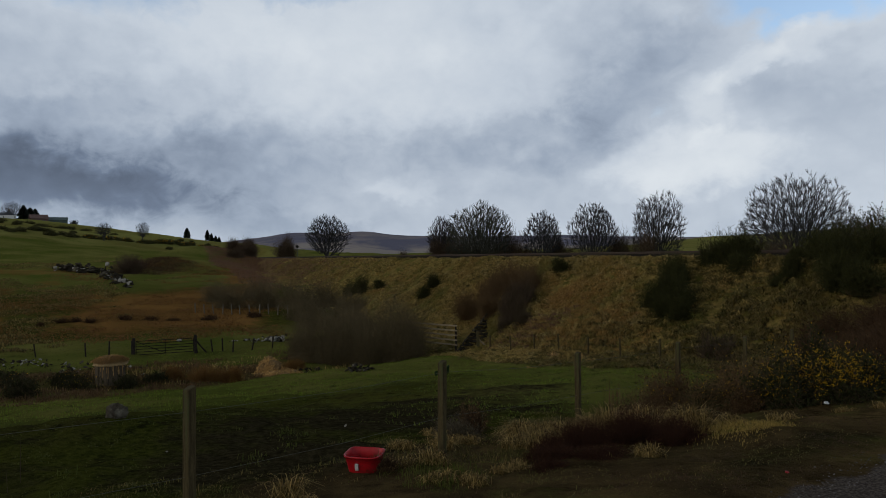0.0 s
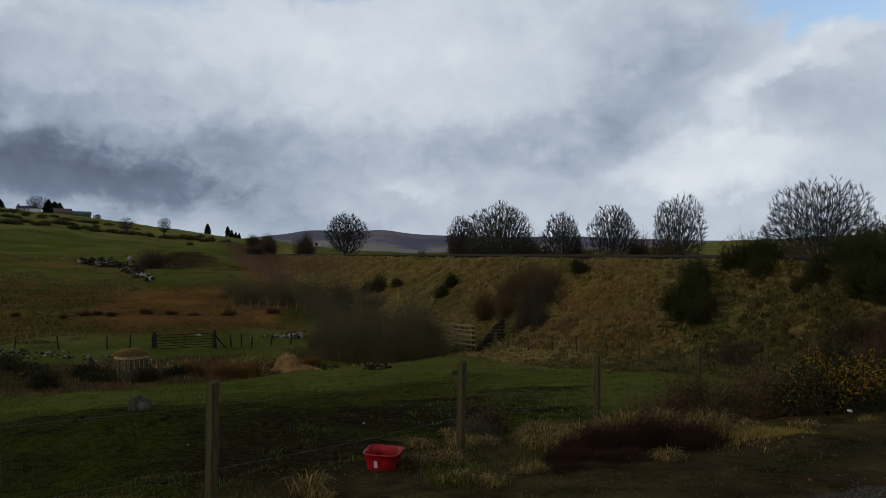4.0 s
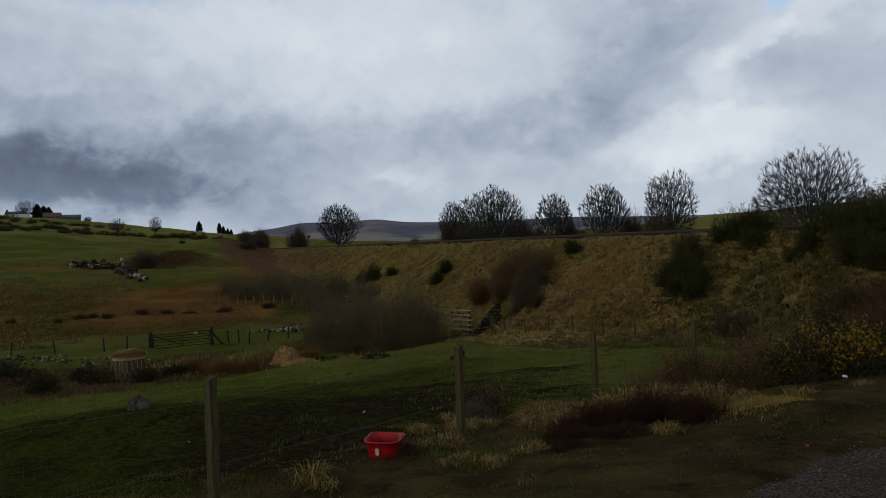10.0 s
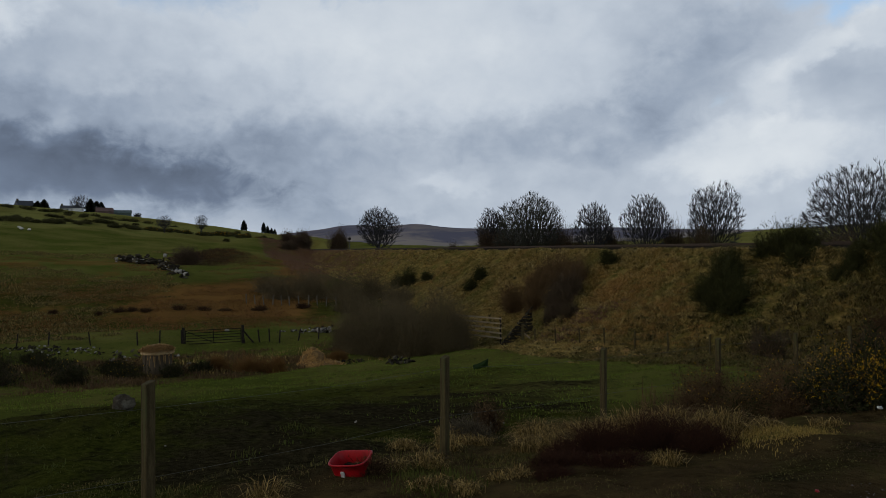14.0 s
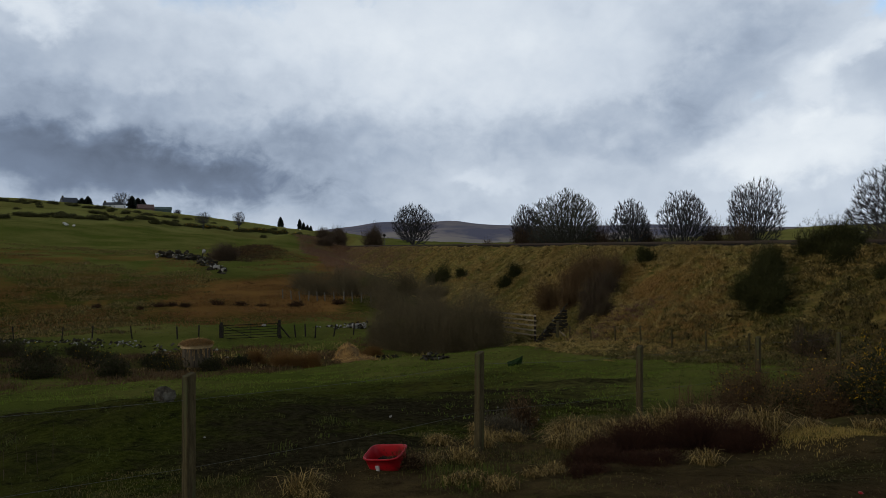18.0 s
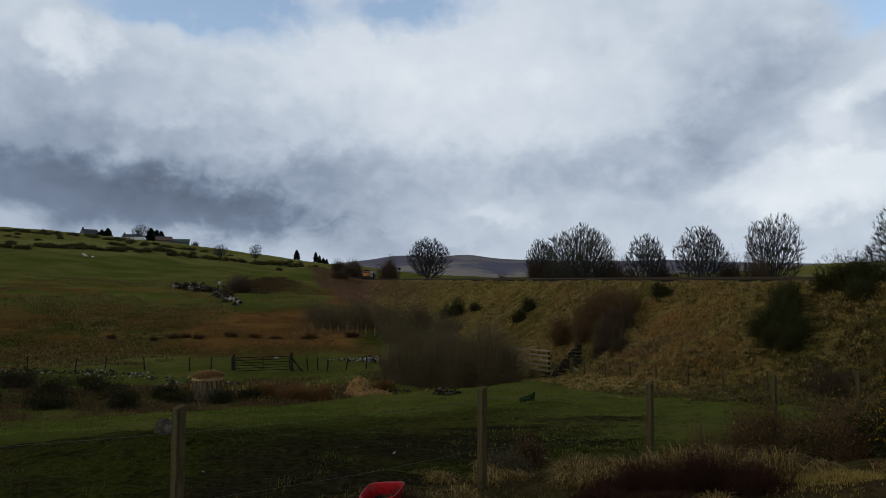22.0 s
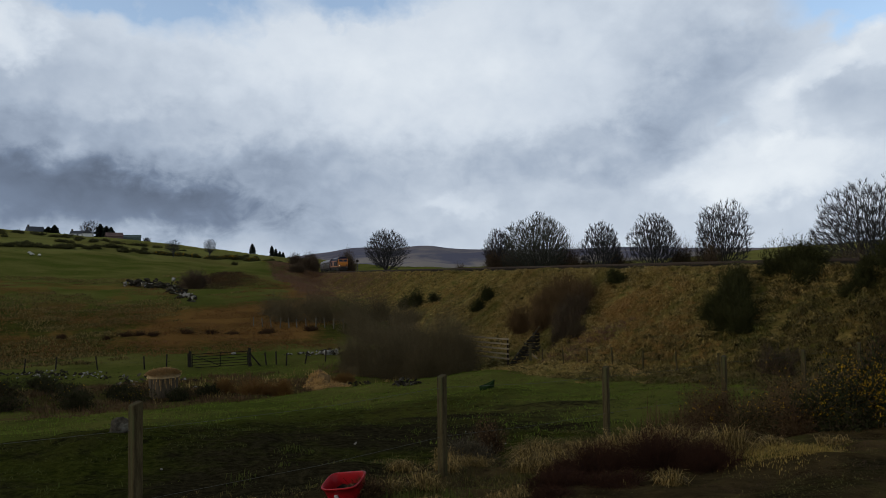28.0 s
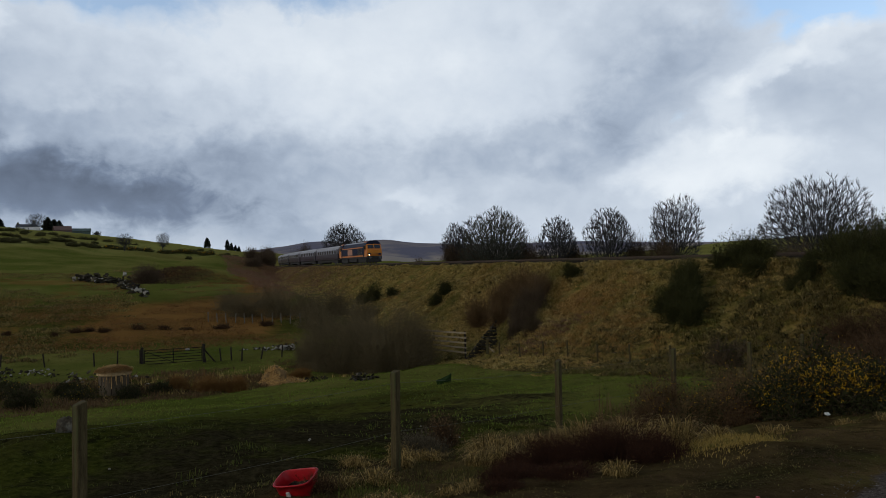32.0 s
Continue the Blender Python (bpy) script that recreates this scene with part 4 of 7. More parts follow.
def planted(x, y, dz=0.0):
    return (x, y, float(top_z(np.array([x]), np.array([y]))[0]) + dz)


WL = "tangled bare willow thicket at the foot of the railway embankment"
for i, (x, y, w, h, d) in enumerate(((-9.8, 50.0, 4.4, 4.0, 3.6), (-7.4, 50.4, 5.0, 4.7, 4.0), (-5.0, 50.0, 4.6, 5.0, 4.0), (-3.4, 50.4, 3.0, 3.9, 3.0), (-11.4, 51.4, 2.8, 2.8, 2.6), (-6.2, 48.8, 3.6, 3.0, 2.4), (-8.6, 49.2, 3.0, 2.8, 2.2), (-4.0, 48.6, 3.0, 2.6, 2.2))):
    shrub(planted(x, y), w, h, TWIG, WL, d, 2100, name="willow_thicket", thick=0.008, seed=11 + i, fill=0.1, wild=0.13, lobes=20)
for i, (x, y, w, h) in enumerate(((-26.5, 84.5, 6.0, 3.2), (-22.5, 84, 6.5, 3.6), (-18.6, 83, 6.0, 3.8), (-14.8, 84, 6.5, 4.0), (-30.0, 91, 6.0, 3.4), (-16.6, 76, 5.5, 3.6), (-13.6, 70, 4.6, 3.0), (-10.6, 64.5, 4.6, 3.2), (-8.6, 60.0, 4.0, 3.4), (-11.5, 80, 5.0, 2.8), (-25.0, 92, 7.0, 3.6))):
    shrub(planted(x, y), w, h, TWIG, "low dark leafless scrub along the embankment foot", 3.5, 950, name="scrub_bush", thick=0.013, seed=20 + i, wild=0.12, lobes=18)
BL = "dark green broom bush on the grassy railway embankment"
BROOMS = ((-11.2, 87.0, 2.6, 2.6), (-13.0, 88.5, 2.0, 1.8), (-8.9, 84.0, 1.6, 1.2), (-9.8, 68.5, 1.8, 1.7), (-8.6, 68.0, 1.6, 1.3), (-10.8, 67.6, 1.5, 1.2), (-3.2, 70.0, 1.6, 1.4), (-2.2, 70.6, 1.5, 1.5), (7.7, 53.0, 1.4, 1.2),
          (10.9, 37.6, 1.8, 1.4), (10.7, 38.8, 1.6, 1.4), (11.5, 38.6, 2.0, 2.3), (11.7, 37.4, 1.7, 1.6), (12.1, 40.2, 1.7, 2.3), (11.3, 36.4, 1.6, 1.2), (12.6, 41.4, 1.5, 1.8),
          (14.6, 41.4, 1.9, 1.4), (15.2, 40.4, 2.3, 2.0), (15.9, 39.6, 2.1, 1.7), (15.3, 38.6, 1.8, 1.2), (17.4, 36.4, 1.2, 0.5), (15.9, 34.8, 1.3, 0.8), (16.6, 35.2, 1.5, 1.2), (17.8, 35.0, 1.8, 1.6), (16.6, 31.2, 2.2, 1.9), (17.3, 32.2, 2.4, 2.1), (18.2, 33.6, 2.4, 1.8), (18.4, 31.8, 2.2, 2.1), (16.9, 29.8, 2.0, 1.6),
          (19.4, 31.0, 2.0, 0.8), (18.8, 28.6, 2.0, 0.9), (20.6, 25.0, 2.4, 1.2), (21.2, 23.6, 2.4, 1.2), (19.4, 24.6, 2.2, 1.2))
for i, (x, y, w, h) in enumerate(BROOMS):
    tagged(shrub(planted(x, y), w, h, BROOM, BL if y < 39 or y > 42 else "dark green broom bush on the embankment crest", None, 600, 7000, 0.055, BROOM, name="broom_bush", thick=0.017, spiky=0.35, seed=300 + i, stemmat=BROOM, fill=0.05, wild=0.10),
           group="broom on the embankment")
for i, (x, y, w, h) in enumerate(((1.0, 57.0, 3.4, 2.4), (2.6, 56.5, 3.8, 3.0), (4.6, 55.0, 3.4, 3.0), (2.4, 54.0, 3.0, 2.2), (5.4, 53.0, 2.4, 2.2), (3.8, 58.0, 3.4, 2.6))):
    shrub(planted(x, y), w, h, RUST, "rusty brown leafless bush on the embankment", w, 1300, name="brown_bush", thick=0.011, seed=50 + i, wild=0.09)
for i, (x, y, w, h) in enumerate(((3.6, 50.8, 2.4, 2.3), (4.2, 49.6, 2.0, 1.8), (4.8, 51.4, 2.2, 2.1), (3.2, 49.4, 1.6, 1.4), (4.3, 48.2, 1.4, 1.0))):
    shrub(planted(x, y), w, h, BARKDARK, "dense dark bush below a brown one on the bank", w, 1500, 2600, 0.05, BROOM, name="dark_bush", thick=0.012, seed=250 + i, fill=0.02, wild=0.09)
shrub(planted(9.6, 27.5), 1.9, 1.35, BARKDARK, "small dark bush at the foot of the bank", 1.7, 900, 2500, 0.05, BROOM, name="dark_bush", seed=55)
# real bracken, in a darker brown that also carries the shade below the bank
for i, (x, y, w, h) in enumerate(((14.5, 24.0, 5, 1.8), (17.5, 21.5, 5, 2.0), (12.6, 19.6, 4, 1.3), (15.2, 28.4, 4, 1.5), (16.4, 26.6, 4.4, 1.7), (18.6, 25.6, 4.4, 1.6), (19.6, 22.0, 4.6, 1.7), (13.4, 27.0, 3.2, 1.0), (21.0, 19.0, 5.0, 1.9), (12.4, 23.2, 3.6, 1.2), (10.6, 18.2, 3.4, 1.1))):
    shrub(planted(x, y), w, h, HEATHER, "dead brown bracken and bramble below the bank", 3.0, 1500, 3000, 0.06, HEATHER, name="dead_bracken", thick=0.010, seed=758 + i, wild=0.10, lobes=20)
for i, (x, y, w, h, fl) in enumerate(((5.0, 11.7, 1.0, 0.75, 800), (5.75, 11.6, 1.1, 0.85, 3000), (5.5, 12.2, 1.1, 1.0, 2000), (6.3, 12.0, 1.1, 0.8, 1500), (4.7, 12.0, 0.7, 0.6, 160), (6.9, 12.3, 0.9, 0.7, 400), (6.0, 12.5, 0.5, 1.2, 250))):
    shrub(planted(x, y), w, h, GORSE, "gorse bush in yellow flower beside the road", w * 0.8, 520, 9500, 0.042, GORSE, fl, 0.019, "gorse_bush", thick=0.006, seed=600 + i, stemmat=BARKDARK, wild=0.20, fill=0.05, spiky=0.8, lobes=22)
for i, (x, y, w, h) in enumerate(((3.2, 12.6, 1.0, 0.55), (3.9, 12.4, 1.2, 0.7), (4.5, 13.2, 1.2, 0.85), (3.6, 13.5, 1.2, 0.75), (5.3, 14.4, 1.6, 1.0), (6.4, 15.0, 1.5, 1.0), (4.4, 11.9, 0.8, 0.5), (7.4, 14.4, 1.5, 1.0))):
    shrub(planted(x, y), w, h, RUST, "reddish brown dead bramble tangle beside the fence", w * 0.8, 420, 2600, 0.030, (HEATHER, GORSE, RUST)[i % 3], 60, 0.020, "bramble", thick=0.0045, seed=63 + i, wild=0.22, fill=0.02, spiky=1.2)
x, y = scatter_xy(350, 2.4, 9.5, 11.2, 17, lambda x, y: (road_w(x, y) > 4.6) & (road_w(x, y) < 8.0) & (value_noise(x, y, 0.8, 71) > -0.2))
tufts("dead_stalks", np.stack([x, y, top_z(x, y)], 1), rng.uniform(0.3, 0.85, len(x)), RUST, "thin dead stalks among brambles by the fence", "stalks", 7, 0.10, 0.004, 0.7, 2)
x, y = rng.normal(-6.6, 0.3, 30), rng.normal(7.3, 0.3, 30)
tufts("dead_stalks", np.stack([x, y, top_z(x, y)], 1), rng.uniform(0.3, 0.75, 30), BARKDARK, "thin dark dead stalks beside the paddock fence", "stalks", 3, 0.06, 0.004, 0.35, 2)
# dark heather on the verge
for i, (x, y, w, d, h, tn) in enumerate(((1.0, 8.95, 1.5, 0.9, 0.36, 35), (1.75, 9.2, 1.5, 0.95, 0.52, 35), (2.25, 8.85, 1.0, 0.8, 0.32, 20), (0.55, 8.6, 0.9, 0.6, 0.22, 40), (0.35, 8.0, 1.0, 0.6, 0.18, 35), (0.25, 7.35, 0.7, 0.4, 0.09, 40), (0.95, 7.9, 1.1, 0.6, 0.13, 30))):
    shrub(planted(x, y), w, h, DEADHEATH, "dark brown dead heather on the grassy verge", d, 2000, 6000, 0.014, DEADHEATH, name="heather_clump", category="heather", thick=0.0034, seed=70 + i, turn=tn, wild=0.12, spiky=0.9, fill=0.02, lobes=18)
shrub(planted(-0.42, 11.3), 0.7, 0.55, HEATHER, "upright clump of dead rusty dock stalks", 0.6, 700, 900, 0.03, RUST, name="dead_dock", category="weeds", thick=0.004, seed=77, wild=0.1)
shrub(planted(-1.62, 7.55), 0.5, 0.20, HEATHER, "brown dead weeds in front of the bucket", 0.3, 500, 900, 0.02, RUST, name="dead_weeds", category="weeds", thick=0.004, seed=79, wild=0.2)
shrub(planted(-0.66, 10.6), 0.85, 0.34, GREYWEED, "grey lichened heap of dead weeds by the fence post", 0.7, 1200, 2600, 0.022, GREYWEED, name="dead_weeds", category="weeds", thick=0.004, seed=78, wild=0.2)
# gorse and rushes in the low ground
for i, (x, y, w, h, fl) in enumerate(((-25.2, 33.4, 3.4, 1.0, 40), (-21.6, 34.2, 1.6, 1.0, 0), (-27.0, 35.5, 3.2, 1.2, 80), (-20.6, 37.4, 2.4, 0.7, 160), (-18.4, 38.4, 1.8, 0.7, 0), (-30.5, 37.5, 3.0, 1.2, 60), (-23.4, 36.4, 2.4, 0.8, 90), (-25.6, 38.4, 2.6, 0.8, 60), (-21.9, 38.8, 1.8, 0.6, 60), (-17.4, 40.0, 1.4, 0.6, 0), (-28.6, 32.2, 3.0, 1.1, 40), (-28.0, 40.5, 2.4, 0.7, 0))):
    shrub(planted(x, y), w, h, GORSE, "low dark gorse bush in the rough ground by the bale", None, 500, 5000, 0.07, GORSE, fl // 2, 0.05, "gorse_bush", thick=0.010, seed=80 + i, stemmat=BARKDARK, wild=0.12, spiky=0.9)
for i, (x, y, w, h) in enumerate(((-14.9, 41.0, 2.6, 1.1), (-13.4, 41.0, 1.6, 1.0), (-17.0, 41.0, 1.6, 0.9), (-11.0, 46.5, 1.6, 0.7))):
    shrub(planted(x, y), w, h, REED, "clump of brown soft rushes in the pasture", None, 1600, name="rush_clump", category="rushes", thick=0.010, seed=90 + i)
shrub(planted(-54.5, 121.0), 6.5, 3.4, BARKDARK, "bare brown bush beside the ruined stone heap", 4.5, 1800, name="scrub_bush", thick=0.022, seed=97)
for i in range(12):
    x, y = -45 + 2.2 * i + rng.uniform(-1.6, 1.6), 70 + 0.75 * i + rng.uniform(-1.2, 1.2)
    shrub(planted(x, y), rng.uniform(1.0, 2.4), rng.uniform(0.4, 0.75), HEATHER, "low dark heather tuft at the edge of the rushes", None, 420, name="heather_tuft", category="heather", thick=0.02, seed=100 + i)
x, y = rng.normal(-55, 3.4, 700), rng.normal(129, 4.0, 700)
tufts("mound_heather", np.stack([x, y, top_z(x, y)], 1), rng.uniform(0.2, 0.45, 700), HEATHER, "dark heather and dead grass over a low mound", "heather", 9, 0.5, 0.04, 1.2, 2)
# scrub round the mouth of the cutting, and small bushes on the line
shrub(planted(-57.2, 203.0), 6.4, 4.6, BARKDARK, "dark leafless hawthorn beside the railway cutting", 5.0, 2600, name="hawthorn", thick=0.03, seed=120)
shrub(planted(-61.5, 205.0), 6.4, 4.0, BARKDARK, "dark leafless hawthorn beside the railway cutting", 5.0, 1800, name="hawthorn", thick=0.03, seed=121)
shrub(planted(-88.5, 318.0), 9.4, 8.8, BARKDARK, "round dark hawthorn beside the railway cutting", 8.0, 3400, name="hawthorn", thick=0.045, seed=125)
shrub(planted(-58.5, 194.0), 6.0, 2.6, BARKDARK, "dark leafless hawthorn beside the railway cutting", 5.0, 1500, name="hawthorn", thick=0.03, seed=122)
shrub(planted(-53.5, 233.0), 7.8, 8.4, BARKDARK, "round dark bush behind the railway line", 6.5, 3400, name="hawthorn", thick=0.03, seed=123)
shrub(planted(-8.5, 128.0), 2.6, 3.3, BARKDARK, "small dark bush behind the railway line", None, 900, 1500, 0.12, BROOM, name="dark_bush", thick=0.02, seed=124)
for i, (x, y, w, h) in enumerate(((8.6, 95, 4.4, 5.8), (7.2, 97, 4, 5.2), (0.6, 97, 4.5, 3.6), (-1.8, 98, 3.6, 3.2), (3.6, 95, 4.6, 3.2), (10.2, 95, 3.6, 3.2), (13.6, 95, 3.6, 4.6), (15.2, 96, 4, 4.4), (22.2, 95, 4.4, 5.4), (24.6, 93, 4.4, 5.2), (33.0, 90, 6, 4.0), (46, 72, 7, 4.2), (51, 66, 6, 4.6), (44, 66, 6, 4.0), (29, 66, 5, 3.8), (33, 61, 3.4, 3.5), (36.5, 60, 3.6, 3.9), (39.5, 58, 3.6, 3.6))):
    shrub(planted(x, y), w, h, BARKDARK, "dark hedge bush between the trees behind the line", None, 1100, 3000 if i > 5 else 0, 0.08, BROOM, name="hedge_bush", thick=0.022, seed=130 + i)
for i, (x, y, w, h) in enumerate(((33.2, 61.6, 4.2, 5.0), (34.6, 60.9, 4.0, 5.7), (35.3, 59.3, 3.6, 5.9), (36.5, 57.4, 2.2, 6.3), (37.3, 56.8, 2.6, 5.2), (38.8, 57.1, 2.4, 5.4), (39.6, 55.3, 3.8, 5.9), (40.5, 53.4, 3.6, 5.0))):
    shrub(planted(x, y), w, h, BARKDARK, "scrubby dark pine beyond the embankment", w, 420, 3400, 0.15, PINE, name="scrub_pine", category="tree", thick=0.030, seed=860 + i, fill=0.35, wild=0.10, lobes=9, spiky=0.7)
# gorse hedges across the hill
for i in range(34):
    az, d = rng.uniform(18.5, 40), rng.uniform(268, 335)
    x, y = -math.sin(radians(az)) * d, math.cos(radians(az)) * d
    tagged(shrub(planted(x, y), rng.uniform(1.5, 3.4), rng.uniform(0.4, 0.8), HILLGORSE, "small gorse bush scattered on the upper field", 2.5, 160, 700, 0.30, HILLGORSE, name="gorse_bush", thick=0.05, seed=400 + i), group="hill hedge")
for i in range(52):
    az, d = 40.5 - 0.46 * i + rng.uniform(-0.3, 0.3), 256 + rng.uniform(-5, 5) + 0.75 * i
    x, y = -math.sin(radians(az)) * d, math.cos(radians(az)) * d
    tagged(shrub(planted(x, y), rng.uniform(3, 6.5), rng.uniform(0.5, 1.0) * (1.5 if i > 34 else 1.0), HILLGORSE, "rounded gorse bush in a hedge across the hill", 2.6, 240, 1100, 0.34, HILLGORSE, 60 if i > 28 else 0, 0.30, "gorse_bush", thick=0.05, seed=150 + i), group="hill hedge")
for i in range(22):
    az, d = 40.0 - 0.62 * i + rng.uniform(-0.3, 0.3), 345 + rng.uniform(-6, 6)
    x, y = -math.sin(radians(az)) * d, math.cos(radians(az)) * d
    tagged(shrub(planted(x, y), rng.uniform(4, 9), rng.uniform(0.5, 1.0), HILLGORSE, "dark bush in the upper field hedge", 3.0, 200, 700, 0.4, HILLGORSE, name="hedge_bush", thick=0.05, seed=190 + i), group="upper hedge")


# ---- trees behind the line and on the skyline ----
LB = "bare many-stemmed deciduous tree behind the railway line"
bare_tree(planted(-31.0, 181.0), 13.0, 11.4, 620, BARK, "bare spreading tree with a forked trunk beside the railway", 9, 100, 0.20, 2.0, 0.60, fat=1.2)
bare_tree(planted(3.7, 96.0), 10.0, 9.2, 1900, BARKGREEN, "dense domed bare tree behind the railway line", 16, 88, 0.10, 1.5, 0.44)
bare_tree(planted(-1.2, 99.0), 6.0, 4.4, 560, BARK, "smaller dense bare tree beside a domed one", 9, 84, 0.10, 1.4, 0.46)
bare_tree(planted(11.9, 94.0), 8.0, 5.2, 460, BARK, LB, 8, 76, 0.12, 1.5, 0.58)
bare_tree(planted(18.4, 93.0), 8.7, 6.2, 600, BARK, LB, 9, 80, 0.12, 1.5, 0.56)
bare_tree(planted(27.6, 96.0), 10.2, 7.2, 760, BARK, "tall bare tree with many upright stems", 15, 72, 0.08, 1.5, 0.53)
bare_tree(planted(39.5, 82.0), 11.2, 12.6, 1000, BARK, "wide bare tree with spreading stems behind the line", 15, 84, 0.10, 1.5, 0.46)


def bearing(az, d):
    return -math.sin(radians(az)) * d, math.cos(radians(az)) * d


for az, d, h, w, lab in ((31.4, 480, 11.5, 12, "bare round-headed tree at the hilltop farm"), (25.8, 268, 6.0, 6, "bare tree in the hill hedge"), (23.2, 290, 7.0, 5.0, "bare tree in the hill hedge"),
                         (27.6, 470, 4.5, 5, "small bare tree on the skyline")):
    bare_tree(planted(*bearing(az, d)), h, w, 110, BARK, lab, 7, 86, 0.2, d / 140, 0.6, fat=1.1)
for az, d, h, w in ((33.6, 480, 6.5, 5), (34.0, 482, 5.5, 5), (30.7, 478, 9.5, 6), (30.3, 480, 8.5, 6), (30.0, 484, 8, 5), (20.06, 390, 5.4, 3.0), (18.6, 392, 5.6, 2.4), (18.3, 395, 6.2, 2.6), (18.0, 391, 5.4, 2.4), (17.75, 390, 5.8, 2.4), (17.2, 393, 5.2, 2.2), (16.95, 390, 5.8, 2.3), (16.65, 394, 5.0, 2.2)):
    conifer(planted(*bearing(az, d)), h, w, "dark conifer on the skyline above the pasture")


# ---- grass ----
def bare_mud(x, y):
    """Trodden ground beside the bucket, where little grows."""
    return np.exp(-((x + 3.2) / 2.2) ** 2 - ((y - 8.9) / 2.1) ** 2)


def verge_keep(x, y):
    w = road_w(x, y)
    patch = value_noise(x, y, 1.1, 31) + 0.5 * value_noise(x, y, 0.4, 32)
    return (w > 2.9) & (w < 7.4) & (patch > 0.24) & (w > 3.3 + 0.8 * value_noise(x, y, 1.7, 33)) & (np.hypot(x + 1.84, y - 7.75) > 0.34)


x, y = scatter_xy(1800, -7, 10, 1, 17, verge_keep)
tufts("dry_grass", np.stack([x, y, top_z(x, y)], 1), rng.uniform(0.04, 0.14, len(x)), DRYGRASS, "pale dry grass tussocks along the road verge", "grass", 16, 0.07, 0.0035, 1.8, 2)
x, y = scatter_xy(90000, -8, 13, 1, 19, lambda x, y: (road_w(x, y) > road_edge(x, y) + 0.15) & (road_w(x, y) < 8.5) & (value_noise(x, y, 0.9, 34) + 0.5 * value_noise(x, y, 0.35, 35) > -0.15 + 0.38 * (road_w(x, y) < 4.1)) & (rng.uniform(0, 1, len(x)) > 1.1 * bare_mud(x, y)))
tufts("verge_grass", np.stack([x, y, top_z(x, y)], 1), rng.uniform(0.025, 0.10, len(x)) * (0.45 + 0.55 * smooth(3.6, 5.0, road_w(x, y))) * (1 + 0.5 * value_noise(x, y, 0.5, 38)), VERGE, "short green and straw grass on the verge", "grass", 10, 0.06, 0.0034, 1.9, 2, (0.0, 0.0, 0.0), 0.3)
x, y = scatter_xy(30000, -8, 12, 1, 17, lambda x, y: (road_w(x, y) > 2.0) & (road_w(x, y) < 7.2) & (value_noise(x, y, 0.7, 36) + 0.6 * value_noise(x, y, 0.28, 37) > 0.12))
tufts("dead_stems", np.stack([x, y, top_z(x, y)], 1), rng.uniform(0.02, 0.09, len(x)), HEATHER, "low dead brown stems and litter on the verge", "litter", 12, 0.06, 0.003, 2.2, 2, (0.0, 0.0, 0.0), 0.4)
x, y = scatter_xy(9000, 2.0, 5.2, 7.6, 12.4, lambda x, y: (np.exp(-((x - 3.25 + 0.12 * (y - 9.6)) / 0.75) ** 2 - ((y - 9.6) / 1.8) ** 2) > rng.uniform(0.15, 1.0, len(x))) & (road_w(x, y) > 3.2))
tufts("golden_grass", np.stack([x, y, top_z(x, y)], 1), rng.uniform(0.03, 0.09, len(x)), GOLDGRASS, "golden winter grass beside the heather", "grass", 12, 0.11, 0.0034, 1.8, 2, (0.0, 0.0, 0.0), 0.3)
x, y = scatter_xy(700, -1.6, 0.2, 6.4, 8.2, lambda x, y: np.exp(-((x + 0.95) / 0.4) ** 2 - ((y - 7.2) / 0.5) ** 2) > rng.uniform(0.1, 1.0, len(x)))
tufts("lush_grass", np.stack([x, y, top_z(x, y)], 1), rng.uniform(0.08, 0.18, len(x)), VERGEGREEN, "fresh green grass tuft on the verge", "grass", 10, 0.05, 0.003, 0.9, 2)
x, y = scatter_xy(9000, -1.5, 12, 4.5, 14, lambda x, y: (road_w(x, y) > road_edge(x, y) + 0.1) & (road_w(x, y) < 4.4) & (value_noise(x, y, 1.3, 39) + 0.5 * value_noise(x, y, 0.4, 40) > 0.12 - 0.6 * smooth(5.0, 7.5, x)))
tufts("road_grass", np.stack([x, y, top_z(x, y)], 1), rng.uniform(0.02, 0.06, len(x)), VERGE, "flattened grass along the edge of the gravel road", "grass", 14, 0.09, 0.003, 2.4, 2, (0.0, 0.0, 0.0), 0.5)
# mop-headed tussocks
tx, ty, th = [], [], []
